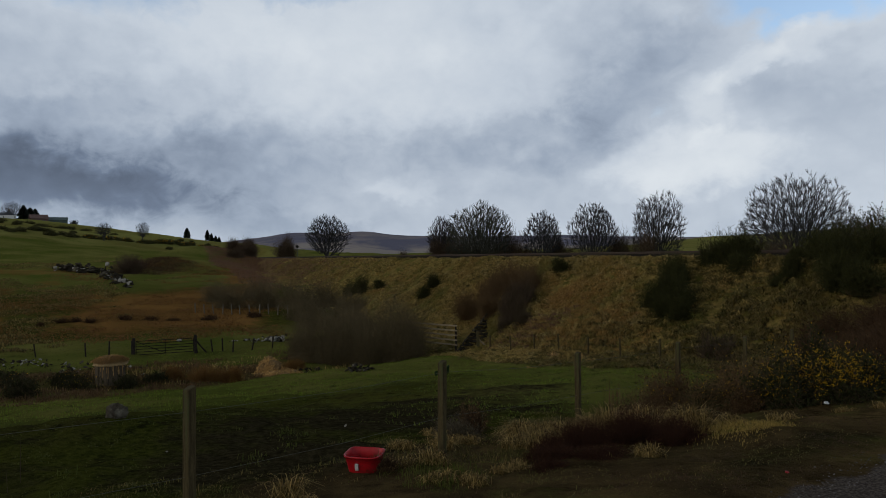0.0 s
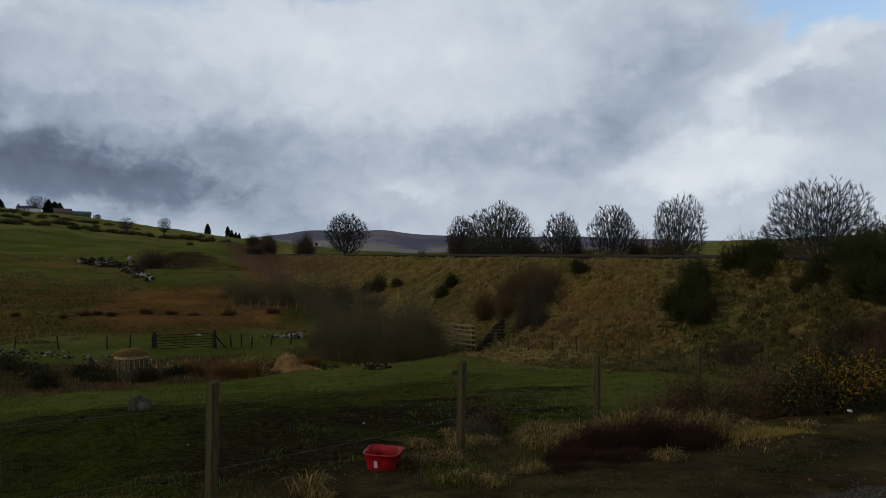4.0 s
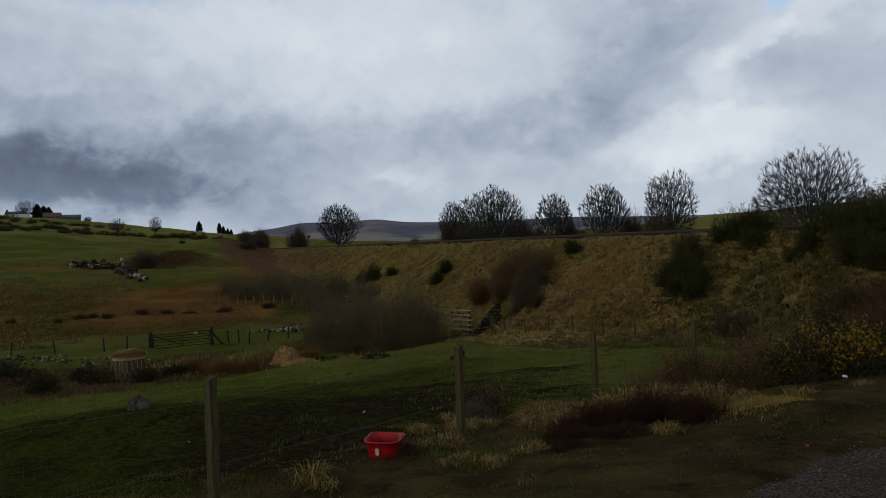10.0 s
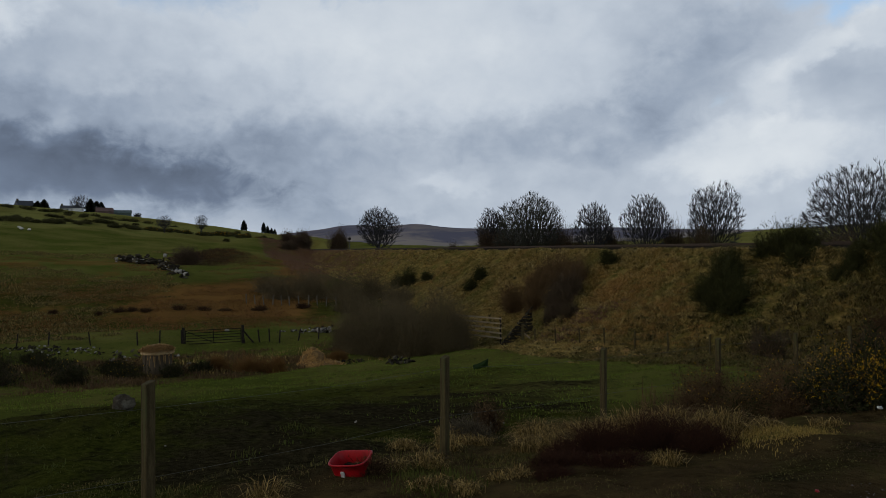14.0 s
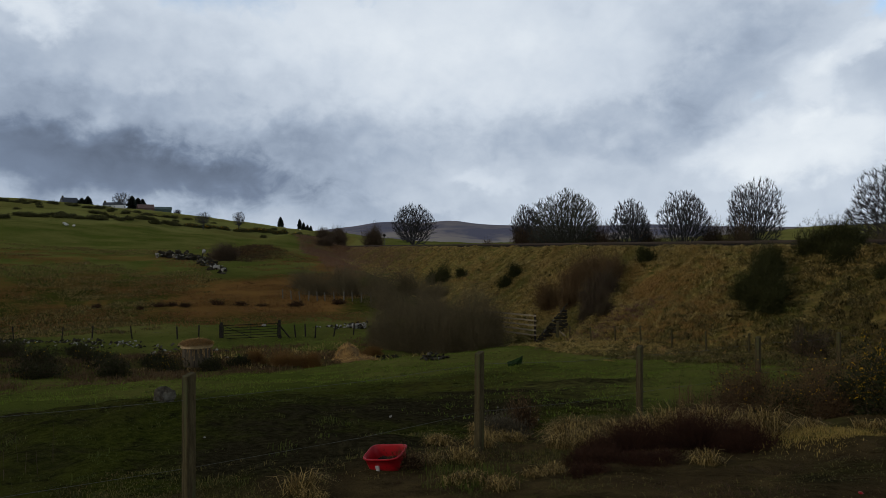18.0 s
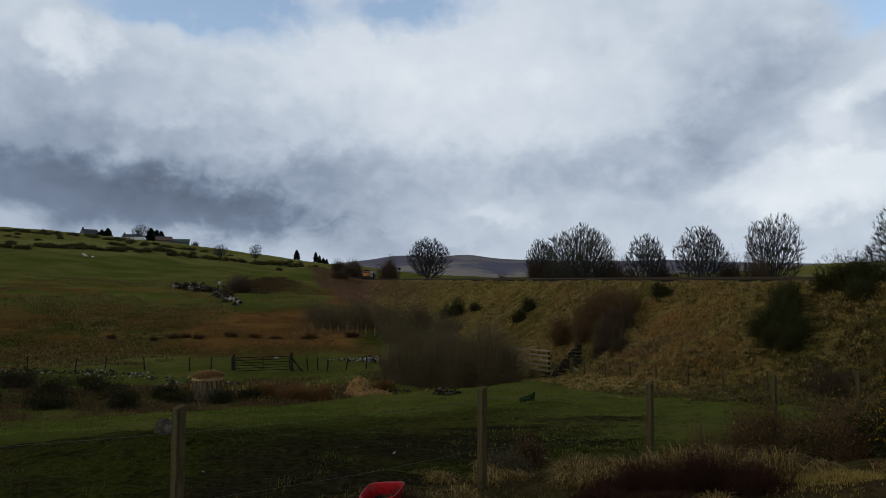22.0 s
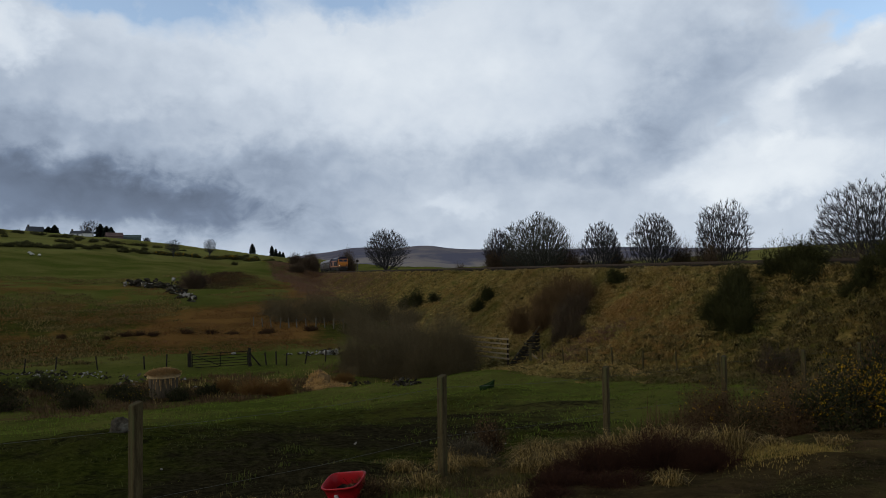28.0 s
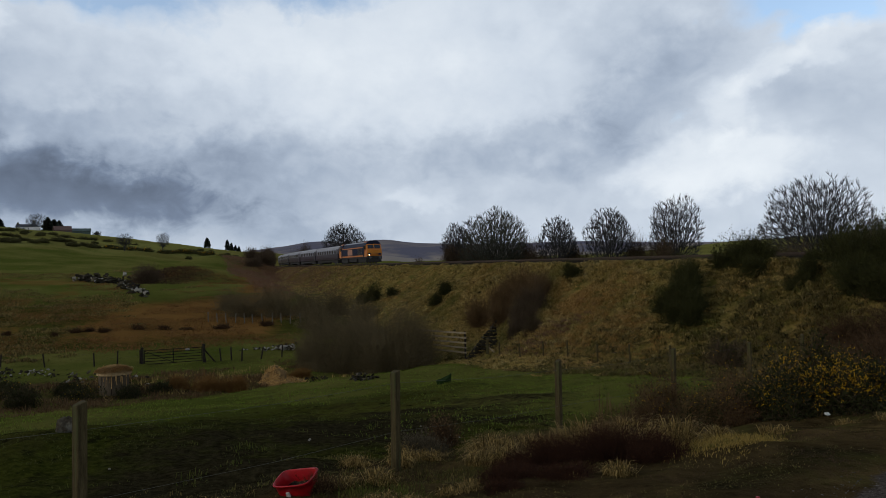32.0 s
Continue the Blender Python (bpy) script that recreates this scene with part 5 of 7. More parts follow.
for cx, cy, n, s, h in ((1.3, 9.95, 6, 0.14, 0.56), (1.75, 10.0, 9, 0.18, 0.64), (2.15, 10.05, 9, 0.18, 0.66), (2.6, 9.95, 7, 0.16, 0.58), (0.95, 9.75, 4, 0.12, 0.32), (0.35, 9.3, 5, 0.12, 0.40), (0.15, 9.2, 2, 0.10, 0.30), (-1.0, 8.0, 2, 0.12, 0.22), (-2.55, 6.75, 1, 0.06, 0.34), (-3.8, 6.0, 1, 0.1, 0.26),
                        (-1.35, 7.75, 2, 0.14, 0.22), (-1.05, 7.1, 2, 0.2, 0.16), (-2.4, 6.5, 1, 0.1, 0.2), (-0.5, 6.8, 3, 0.2, 0.16), (1.62, 8.1, 2, 0.04, 0.22), (-0.05, 7.5, 3, 0.2, 0.16), (3.2, 10.6, 7, 0.4, 0.22), (-1.15, 9.3, 5, 0.25, 0.22), (-4.6, 4.9, 1, 0.1, 0.3), (4.0, 10.4, 6, 0.5, 0.18), (-0.6, 10.7, 5, 0.3, 0.25), (-0.75, 9.9, 4, 0.2, 0.20), (0.30, 10.0, 7, 0.14, 0.46), (2.9, 10.3, 6, 0.25, 0.36), (0.7, 11.2, 4, 0.3, 0.22)):
    tx.append(cx + rng.normal(0, s, n)), ty.append(cy + rng.normal(0, s * 0.6, n)), th.append(rng.uniform(0.75, 1.1, n) * h)
tx, ty, th = np.concatenate(tx), np.concatenate(ty), np.concatenate(th)
tufts("tussock_grass", np.stack([tx, ty, top_z(tx, ty)], 1), th, TUSSOCK, "long bleached drooping grass tussocks by the fence posts", "grass", 170, 0.06, 0.0045, 1.9, 2, (0.0, 0.0, 0.0), 0.35)
# grazed clumps in the paddock
x, y = scatter_xy(1300, -24, 8, 5, 36, lambda x, y: (road_w(x, y) > 7.2) & (road_w(x, y) < 32) & (track_off(x, y) < -12.5) & (value_noise(x, y, 1.8, 64) > -0.1))
tufts("grass_clumps", np.stack([x, y, top_z(x, y)], 1), rng.uniform(0.05, 0.13, len(x)), GREEN, "ungrazed green and straw clumps in the paddock", "grass", 30, 0.09, 0.006, 1.8, 2)
x, y = scatter_xy(80000, -26, 10, 4, 34, lambda x, y: (road_w(x, y) > 7.0) & (road_w(x, y) < 24) & (value_noise(x, y, 2.2, 6) + 0.7 * value_noise(x, y, 6.0, 7) < rng.uniform(-0.9, 1.1, len(x)) - 0.9 * np.exp(-((road_w(x, y) - 17.0) / 3.0) ** 2)) & (x < 6.5) & (rng.uniform(0, 1, len(x)) > 0.95 * bare_mud(x, y)) & (value_noise(x, y, 0.7, 61) + rng.normal(0, 0.35, len(x)) > -0.1))
tufts("field_grass", np.stack([x, y, top_z(x, y)], 1), rng.uniform(0.02, 0.055, len(x)) * (1 + 0.7 * (value_noise(x, y, 0.7, 61) > 0.3)), GREEN, "short grazed grass in the muddy paddock", "grass", 9, 0.09, 0.006, 1.7, 2, (0.0, 0.0, 0.0), 0.35)
x, y = scatter_xy(36000, -34, 8, 20, 66, lambda x, y: (road_w(x, y) >= 20) & (road_w(x, y) < 52) & (track_off(x, y) < -12.5) & (value_noise(x, y, 0.8, 65) + 0.6 * value_noise(x, y, 0.33, 66) > -0.15))
tufts("pasture_grass", np.stack([x, y, top_z(x, y)], 1), rng.uniform(0.05, 0.12, len(x)), PASTURE, "green pasture grass beyond the paddock", "grass", 5, 0.16, 0.014, 0.8)
x, y = scatter_xy(16000, -4, 9, 12, 33, lambda x, y: (road_w(x, y) > 8) & (road_w(x, y) < 21) & (smooth(-3, 2.5, x) > rng.uniform(0, 1, len(x))) & (track_off(x, y) < -12.5) & (value_noise(x, y, 0.8, 67) + 0.6 * value_noise(x, y, 0.33, 68) > -0.1) & (np.exp(-((x - 1.3) / 2.2) ** 2 - ((y - 21) / 1.6) ** 2) < 0.5))
tufts("pasture_grass", np.stack([x, y, top_z(x, y)], 1), rng.uniform(0.04, 0.09, len(x)), PASTURE, "bright green grass in the corner of the paddock", "grass", 6, 0.12, 0.009, 1.2)
yy = np.concatenate([rng.uniform(4, 75, 36000), rng.uniform(75, 160, 9000)])
oo = -3.0 - rng.uniform(0, 1, len(yy)) * np.where(yy < 62, 13.4, 11.2)
xx = track_x(yy) + oo / 0.92
z = top_z(xx, yy)
k = value_noise(xx, yy, 0.8, 41) + 0.5 * value_noise(xx, yy, 0.35, 42) + rng.normal(0, 0.3, len(xx)) > -0.5
hts = rng.uniform(0.18, 0.42, len(xx)) * (1 + 0.45 * value_noise(xx, yy, 0.8, 41))
# towards the near end the tufts take the colour darkened for shade
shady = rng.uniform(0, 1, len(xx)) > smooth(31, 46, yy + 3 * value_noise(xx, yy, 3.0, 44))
for sel, mt, lab in ((k & ~shady, BANKGRASS, "rank straw-coloured grass tufts on the embankment"), (k & shady, BANKSHADE, "dull olive and brown grass tufts darkened for shade on the embankment")):
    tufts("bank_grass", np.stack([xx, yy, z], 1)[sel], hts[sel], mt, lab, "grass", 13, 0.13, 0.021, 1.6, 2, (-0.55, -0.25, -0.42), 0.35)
yy = rng.uniform(95, 215, 20000)
xx = track_x(yy) + (-3.2 - rng.uniform(0, 1, len(yy)) ** 0.8 * 16) / 0.92
k = rng.uniform(0, 1, len(xx)) < smooth(95, 150, yy)
tufts("dead_bracken_cover", np.stack([xx, yy, top_z(xx, yy)], 1)[k], rng.uniform(0.15, 0.36, k.sum()), BRACKEN, "dead brown bracken over the end of the embankment", "bracken", 5, 0.7, 0.05, 1.8, 2, (-0.3, -0.1, -0.25), 0.4)
x, y = rng.normal(8.6, 2.0, 1500), rng.normal(43.0, 3.2, 1500)
k = (track_off(x, y) < -6.5) & (value_noise(x, y, 1.1, 43) > -0.2)
tufts("rusty_grass", np.stack([x, y, top_z(x, y)], 1)[k], rng.uniform(0.2, 0.45, k.sum()), RUSTGRASS, "rusty orange winter grass low on the embankment", "grass", 22, 0.16, 0.014, 1.7, 2, (-0.5, -0.25, -0.4), 0.35)
x, y = rng.normal(4.6, 1.6, 260), rng.normal(46.0, 1.5, 260)
tufts("bracken_patch", np.stack([x, y, top_z(x, y)], 1), rng.uniform(0.2, 0.45, 260), BRACKEN, "patch of rusty dead bracken at the bank foot", "bracken", 14, 0.16, 0.016, 1.8, 2, (-0.4, -0.2, -0.3), 0.3)
az, d = rng.uniform(17, 42, 12000), 66 + 134 * rng.uniform(0, 1, 12000) ** 1.2
x, y = -np.sin(np.radians(az)) * d, np.cos(np.radians(az)) * d
k = (value_noise(x, y, 9, 56) + 0.7 * value_noise(x, y, 3.0, 57) > 0.45 - 0.75 * smooth(26, 34, az) * (1 - smooth(110, 165, d)) + 0.9 * (1 - smooth(23, 27, az)) * (1 - smooth(100, 125, d))) & (track_off(x, y) < -16)
tufts("hill_tussocks", np.stack([x, y, top_z(x, y)], 1)[k], rng.uniform(0.14, 0.42, k.sum()), HILLTUFT, "rough olive and golden tussocks on the hillside", "grass", 9, 0.42, 0.05, 1.5, 2, (0.0, 0.0, 0.0), 0.3)
az, d = rng.uniform(13.5, 41, 15000), rng.uniform(68, 150, 15000)
x, y = -np.sin(np.radians(az)) * d, np.cos(np.radians(az)) * d
k = (value_noise(x, y, 6, 51) + 0.6 * value_noise(x, y, 2.5, 52) > np.where(d < 112, -0.25, 0.35)) & (track_off(x, y) < -14)
tufts("rushes", np.stack([x, y, top_z(x, y)], 1)[k], rng.uniform(0.10, 0.24, k.sum()), REED, "brown rushes in the boggy hollow", "rushes", 9, 0.8, 0.04, 1.8, 2, (0.0, 0.0, 0.0), 0.4)
x, y = scatter_xy(4200, -44, -6, 36, 66, lambda x, y: (road_w(x, y) > 37) & (road_w(x, y) < 46) & (value_noise(x, y, 2.5, 53) > -0.1) & (track_off(x, y) < -13))
tufts("rough_grass", np.stack([x, y, top_z(x, y)], 1), rng.uniform(0.12, 0.4, len(x)), BANKGRASS, "rough tawny grass round the field wall", "grass", 7, 0.2, 0.02, 0.8)


x, y = scatter_xy(11000, -48, -12, 29, 54, lambda x, y: (road_w(x, y) > 37.0 - 4.0 * smooth(14, 22, -x)) & (road_w(x, y) < 47) & (value_noise(x, y, 2.2, 54) + 0.5 * value_noise(x, y, 0.7, 55) > -0.15))
tufts("dead_weeds", np.stack([x, y, top_z(x, y)], 1), rng.uniform(0.12, 0.42, len(x)), RUST, "dark brown dead weeds round the tumbled wall", "weeds", 11, 0.22, 0.014, 1.6, 2)


# ---- gravel on the road ----
def pebbles():
    n = 14000
    a, w = rng.uniform(-1.5, 17, n), rng.uniform(-1.0, 2.3, n)
    x, y = 0.672 * a - 0.74 * w, 0.74 * a + 0.672 * w
    k = w < road_edge(x, y) + rng.normal(0, 0.12, n)
    x, y, w, n = x[k], y[k], w[k], int(k.sum())
    s = rng.uniform(0.003, 0.007, n) * (1 + 0.6 * (w > 1.7))
    z = land_z(x, y) + s * 0.2
    o = np.array([[1, 0, 0], [0, 1, 0], [-1, 0, 0], [0, -1, 0], [0, 0, 0.7], [0, 0, -0.5]])
    f0 = np.array([[0, 1, 4], [1, 2, 4], [2, 3, 4], [3, 0, 4], [1, 0, 5], [2, 1, 5], [3, 2, 5], [0, 3, 5]])
    v = np.stack([x, y, z], 1)[:, None] + o[None] * s[:, None, None] * rng.uniform(0.6, 1.3, (n, 6, 1))
    f = (np.arange(n)[:, None, None] * 6 + f0[None]).reshape(-1, 3)
    m = growth("road_stones", (0.035, 0.031, 0.027), (0.19, 0.17, 0.155), 0.9, through=0.0)
    tagged(new("gravel", mesh_np("gravel", v.reshape(-1, 3), f, m)), "loose grey stones on the gravel road", "gravel", kind="stuff")


pebbles()


# ---- fences ----
def fence_line(name, pts, height, size, wires, label, mat, lean=2.0, wire_r=0.0019, tops=True, category="fence", taller=None):
    """A post and wire fence: posts at the given places, wires from post to post."""
    th = thing(name, Matrix(), label, category)
    feet = []
    for i, (x, y) in enumerate(pts):
        z = float(top_z(np.array([x]), np.array([y]))[0])
        bm = bmesh.new()
        high = height + (taller[i] if taller else 0.0)
        box(bm, -size / 2, size / 2, -size / 2, size / 2, -0.35, high, size * 0.16)
        if tops:
            for v in bm.verts:
                if v.co.z > high - 0.05:
                    v.co.z += 0.35 * v.co.x
        for v in bm.verts:
            v.co.x += 0.006 * math.sin(7 * v.co.z + i)
            v.co.y += 0.006 * math.cos(5 * v.co.z + 2 * i)
        m = pose(x, y, z, rng.normal(0, lean), rng.normal(0, lean), 50 + rng.uniform(-8, 8))
        part("post", bm, mat, th, "", m)
        feet.append(m)
    for wz in wires:
        for a, b in zip(feet[:-1], feet[1:]):
            p, q = a @ Vector((size * 0.52, 0, wz)), b @ Vector((size * 0.52, 0, wz))
            bm = bmesh.new()
            mid = (p + q) / 2 - Vector((0, 0, 0.03))
            tube(bm, p, mid, wire_r, sides=5)
            tube(bm, mid, q, wire_r, sides=5)
            part("wire", bm, WIRE, th)
    return th


fence_line("field_fence", [(-5.55, 2.9), (-3.21, 5.81), (-0.92, 8.75), (1.45, 11.87), (4.14, 14.78), (6.8, 17.7), (9.4, 20.6)], 1.16, 0.090, (1.06, 0.47), "weathered wooden post and wire fence along the paddock", POST, 0.6, taller=(0.1, 0.13, 0.05, 0.06, 0.03, 0, 0))
fence_line("far_fence", [(-46, 50.6), (-40.4, 50.9), (-36.0, 50.4), (-33.4, 50.2), (-30.4, 50.6), (-27.0, 51.0), (-25.5, 51.4), (-23.95, 51.7)], 1.0, 0.085, (0.9, 0.55), "old leaning post and wire fence by the field gate", OLDWOOD, 5.0)
fence_line("gate_side_fence", [(-19.9, 53.8), (-19.0, 54.6), (-18.4, 55.2), (-17.7, 55.5), (-16.6, 57.0), (-15.2, 58.0)], 1.0, 0.09, (0.85, 0.5), "short run of leaning dark fence posts beside the gate", OLDWOOD, 6.0)
fence_line("bank_fence", [(2.0, 47.2), (3.2, 45.0), (4.4, 42.6), (5.5, 40.2), (6.7, 37.8), (7.8, 35.2), (9.0, 32.6)], 1.05, 0.07, (0.95, 0.65, 0.35), "thin post and wire fence at the embankment foot", POST, 2.5)
fence_line("scrub_fence", [(-29.4, 80.5), (-28.3, 80.3), (-27.3, 80.4), (-26.2, 80.2), (-25.2, 80.3), (-24.2, 80.0), (-23.1, 80.1), (-21.9, 79.8), (-20.9, 79.8), (-19.8, 79.4), (-18.6, 79.2), (-17.4, 78.6)], 1.1, 0.10, (1.0, 0.6), "pale stakes of a fence before dark scrub", PALESTAKE, 4.0)


def field_gate():
    a, b = Vector((-23.7, 51.75, 0)), Vector((-20.05, 53.5, 0))
    L = (b - a).length
    z = on_land((a.x + b.x) / 2, (a.y + b.y) / 2)
    g = thing("field_gate", pose(a.x, a.y, z, 0, 0, math.degrees(math.atan2(b.y - a.y, b.x - a.x))), "closed dark steel five-bar field gate across the pasture entrance", "gate")
    for x in (-0.12, L + 0.12):
        part("gate_post", boxed(x - 0.1, x + 0.1, -0.1, 0.1, -0.3, 1.42, bevel=0.02), OLDWOOD, g)
    for k in range(6):
        part("bar", tube(bmesh.new(), (0.02, 0, 0.18 + 0.20 * k), (L - 0.02, 0, 0.18 + 0.20 * k), 0.024, sides=8), GATE, g)
    for x in (0.03, L / 2, L - 0.03):
        part("upright", boxed(x - 0.025, x + 0.025, -0.02, 0.02, 0.15, 1.22), GATE, g)
    part("brace", tube(bmesh.new(), (0.05, 0.03, 1.15), (L / 2, 0.03, 0.2), 0.024, sides=8), GATE, g)
    part("prop", tube(bmesh.new(), (L + 0.15, 0, 1.0), (L + 1.0, 0.3, -0.1), 0.06, sides=7), OLDWOOD, g)
    # pale rag hung over a bar
    bm = bmesh.new()
    bmesh.ops.create_icosphere(bm, subdivisions=2, radius=0.15)
    for v in bm.verts:
        v.co = Vector((v.co.x * 1.3, v.co.y * 0.35, v.co.z * 0.6)) * (1 + 0.25 * math.sin(9 * v.co.x + 5 * v.co.z))
    ob = part("feed_sack", bm, PALE, None, "", pose(a.x + (b.x - a.x) * 0.74, a.y + (b.y - a.y) * 0.74 - 0.1, z + 1.08, 0, 0, 25))
    tagged(ob, "crumpled pale feed sack hung over the gate", "sack")


field_gate()


# ---- the red bucket ----
BX, BY = -1.81, 7.64
def bucket():
    """A flat-backed feed bucket with a rolled rim and a lug."""
    th = thing("feed_bucket", pose(BX, BY, on_land(BX, BY)), "red plastic flat-sided feed bucket standing in mud", "bucket")
    n = 36

    def ring(z, k):
        out = []
        for i in range(n):
            t = 2 * math.pi * i / n
            c, s = math.cos(t), math.sin(t)
            p = 6.0 if s > 0 else 4.0
            r = (abs(c) ** p + abs(s) ** p) ** (-1 / p)
            out.append((0.212 * k * r * c, 0.162 * k * r * s, 0.84 * z))
        return out

    rings = [ring(0.0, 0.76), ring(0.10, 0.83), ring(0.22, 0.92), ring(0.315, 0.985), ring(0.32, 1.05), ring(0.338, 1.06), ring(0.342, 1.0), ring(0.33, 0.955), ring(0.2, 0.88), ring(0.02, 0.75)]
    bm = bmesh.new()
    vs = [[bm.verts.new(p) for p in r] for r in rings]
    for a, b in zip(vs[:-1], vs[1:]):
        for i in range(n):
            bm.faces.new((a[i], a[(i + 1) % n], b[(i + 1) % n], b[i]))
    bm.faces.new(vs[0][::-1])
    bm.faces.new(vs[-1])
    for f in bm.faces:
        f.smooth = True
    body = part("body", bm, RED, th)
    # a dark disc added at mid-height to darken the bucket's interior
    bm = bmesh.new()
    bm.faces.new([bm.verts.new((x, y, 0.150 + 0.012 * math.sin(5 * x * 9))) for x, y, _ in ring(0.2, 0.86)])
    part("dark_inside", bm, OLDWOOD, th, "dark disc added inside the bucket")
    part("lug", boxed(-0.022, 0.022, -0.012, 0.012, -0.04, 0.04, bevel=0.008), METALBIT, th, "pale handle lug", pose(-0.04, -0.154, 0.165))
    return th


bucket_ob = bucket()


# ---- stones, walls and heaps ----
def stone_mesh(seed, sx=1.0, sy=0.8, sz=0.6, mat=None, sub=2):
    """An angular stone: the hull of a few points, its edges worn."""
    g = random.Random(seed)
    bm = bmesh.new()
    if sub > 2:
        bmesh.ops.create_icosphere(bm, subdivisions=sub, radius=1.0)
        o = Vector((g.uniform(-9, 9), g.uniform(-9, 9), g.uniform(-9, 9)))
        for v in bm.verts:
            k = 1 + 0.30 * noise.noise(v.co * 1.1 + o) + 0.18 * noise.noise(v.co * 2.7 + o) + 0.06 * noise.noise(v.co * 7 + o)
            v.co = Vector((v.co.x * sx * k, v.co.y * sy * k, v.co.z * sz * k))
    else:
        for _ in range(13):
            u = Vector((g.gauss(0, 1), g.gauss(0, 1), g.gauss(0, 1))).normalized() * g.uniform(0.75, 1.1)
            bm.verts.new((u.x * sx, u.y * sy, u.z * sz))
        bmesh.ops.convex_hull(bm, input=list(bm.verts))
        bmesh.ops.delete(bm, geom=[v for v in bm.verts if not v.link_faces], context="VERTS")
    me = bpy.data.meshes.new("stone")
    bm.to_mesh(me)
    bm.free()
    me.materials.append(mat or STONE)
    return me


GREYS = [stone_mesh(i, 1, 0.8, 0.62, STONE, 1) for i in range(5)]
PALES = [stone_mesh(20 + i, 1, 0.75, 0.5, PALE, 1) for i in range(3)]
DARKSTONE = surface("dark_mossy_stone", (0.014, 0.011, 0.008), (0.058, 0.048, 0.036), 4, 1.0, bump=0.8, dist=0.03, stain=(0.03, 0.032, 0.012), spec=0.0)
DARKS = [stone_mesh(40 + i, 1, 0.8, 0.6, DARKSTONE, 1) for i in range(4)]


def stones_along(name, a, b, n, spread, size, label, category, pale=0.25, dark=0.4, heap=0.3):
    """Loose stones strewn and heaped along a line; each stone is a part."""
    th = thing(name, Matrix(), label, category)
    for i in range(n):
        t = rng.uniform()
        x = a[0] + (b[0] - a[0]) * t + rng.normal(0, spread)
        y = a[1] + (b[1] - a[1]) * t + rng.normal(0, spread)
        s = size * rng.uniform(0.5, 1.4)
        z = planted(x, y)[2] + s * 0.1 + abs(rng.normal(0, heap))
        u = rng.uniform()
        pool = PALES if u < pale else DARKS if u < pale + dark else GREYS
        ob = part("stone", pool[int(rng.integers(len(pool)))], None, th, "", Matrix.LocRotScale((x, y, z), Euler((rng.normal(0, 0.4), rng.normal(0, 0.4), rng.uniform(0, 6.28))), (s * rng.uniform(0.8, 1.4), s, s * rng.uniform(0.5, 1.0))))
    return th


LICHEN = surface("lichened_boulder", (0.032, 0.026, 0.017), (0.105, 0.088, 0.062), 9, 0.95, bump=1.0, dist=0.04, stain=(0.17, 0.155, 0.115), spec=0.05)
boulder = part("boulder", stone_mesh(3, 0.175, 0.15, 0.18, LICHEN, 4), LICHEN, None, "", pose(-6.40, 11.25, on_land(-6.40, 11.25) + 0.06, 0, 10, 20))
tagged(boulder, "grey brown lichened boulder lying in the paddock", "boulder")
stones_along("ruined_stone_wall", (-41, 49.2), (-20.8, 43.4), 230, 1.0, 0.15, "tumbled drystone wall with some pale stones", "wall", 0.34, 0.54, 0.10)
stones_along("rubble_pile", (-16.8, 62.2), (-15.3, 62.0), 70, 0.26, 0.26, "heap of pale and dark rubble by the fence", "rubble", 0.62, 0.3, 0.18)
stones_along("loose_stones", (-19.6, 61.6), (-17.2, 62.2), 26, 0.25, 0.15, "pale loose stones beside the rubble heap", "stones", 0.6, 0.3, 0.05)
stones_along("stone_pile", (-6.3, 38.4), (-5.1, 38.5), 30, 0.12, 0.17, "small pile of field stones on the grass", "stones", 0.22, 0.6, 0.12)
stones_along("ditch_stones", (-10.6, 44.8), (-9.2, 46.0), 22, 0.3, 0.16, "mossy stones by the ditch", "stones", 0.02, 0.9, 0.12)
stones_along("ruined_stone_heap", (-71.5, 130.5), (-60.0, 122.0), 210, 0.9, 0.52, "collapsed stone ruin on the hillside with pale slabs", "rubble", 0.16, 0.66, 0.45)
stones_along("ruined_stone_tail", (-59.5, 121.5), (-47.0, 104.5), 90, 0.7, 0.48, "scattered pale and dark stones below the ruin", "rubble", 0.30, 0.58, 0.22)
stones_along("paddock_stones", (-9, 14), (-1, 12), 10, 2.2, 0.035, "small pale stones scattered on muddy ground", "stones", 0.6, 0.1, 0.01)


def culvert():
    """The stone wing wall of a culvert under the railway."""
    th = thing("culvert_wall", Matrix(), "dark stone wing wall of a culvert under the railway", "wall")
    for i in range(14):
        for k in range(11):
            t = i / 13
            top = -6.6 + 2.3 * t
            z = -6.95 + 0.24 * k
            if z > top:
                continue
            x, y = -0.1 + 1.9 * t, 49.6 + 0.25 * t
            ob = part("stone", DARKS[int(rng.integers(4))], None, th, "", Matrix.LocRotScale((x + rng.normal(0, 0.03), y + rng.normal(0, 0.05), z), Euler((rng.uniform(-0.4, 0.4), rng.uniform(-0.4, 0.4), rng.uniform(-0.6, 0.6))), (0.21, 0.25, 0.22)))
    for i in range(12):
        t = i / 11
        part("coping_stone", DARKS[i % 4] if i % 3 else GREYS[i % 5], None, th, "", Matrix.LocRotScale((-0.1 + 2.0 * t, 49.5 + 0.25 * t, -6.5 + 2.35 * t), Euler((0, -0.85, 0)), (0.17, 0.2, 0.12)))


culvert()


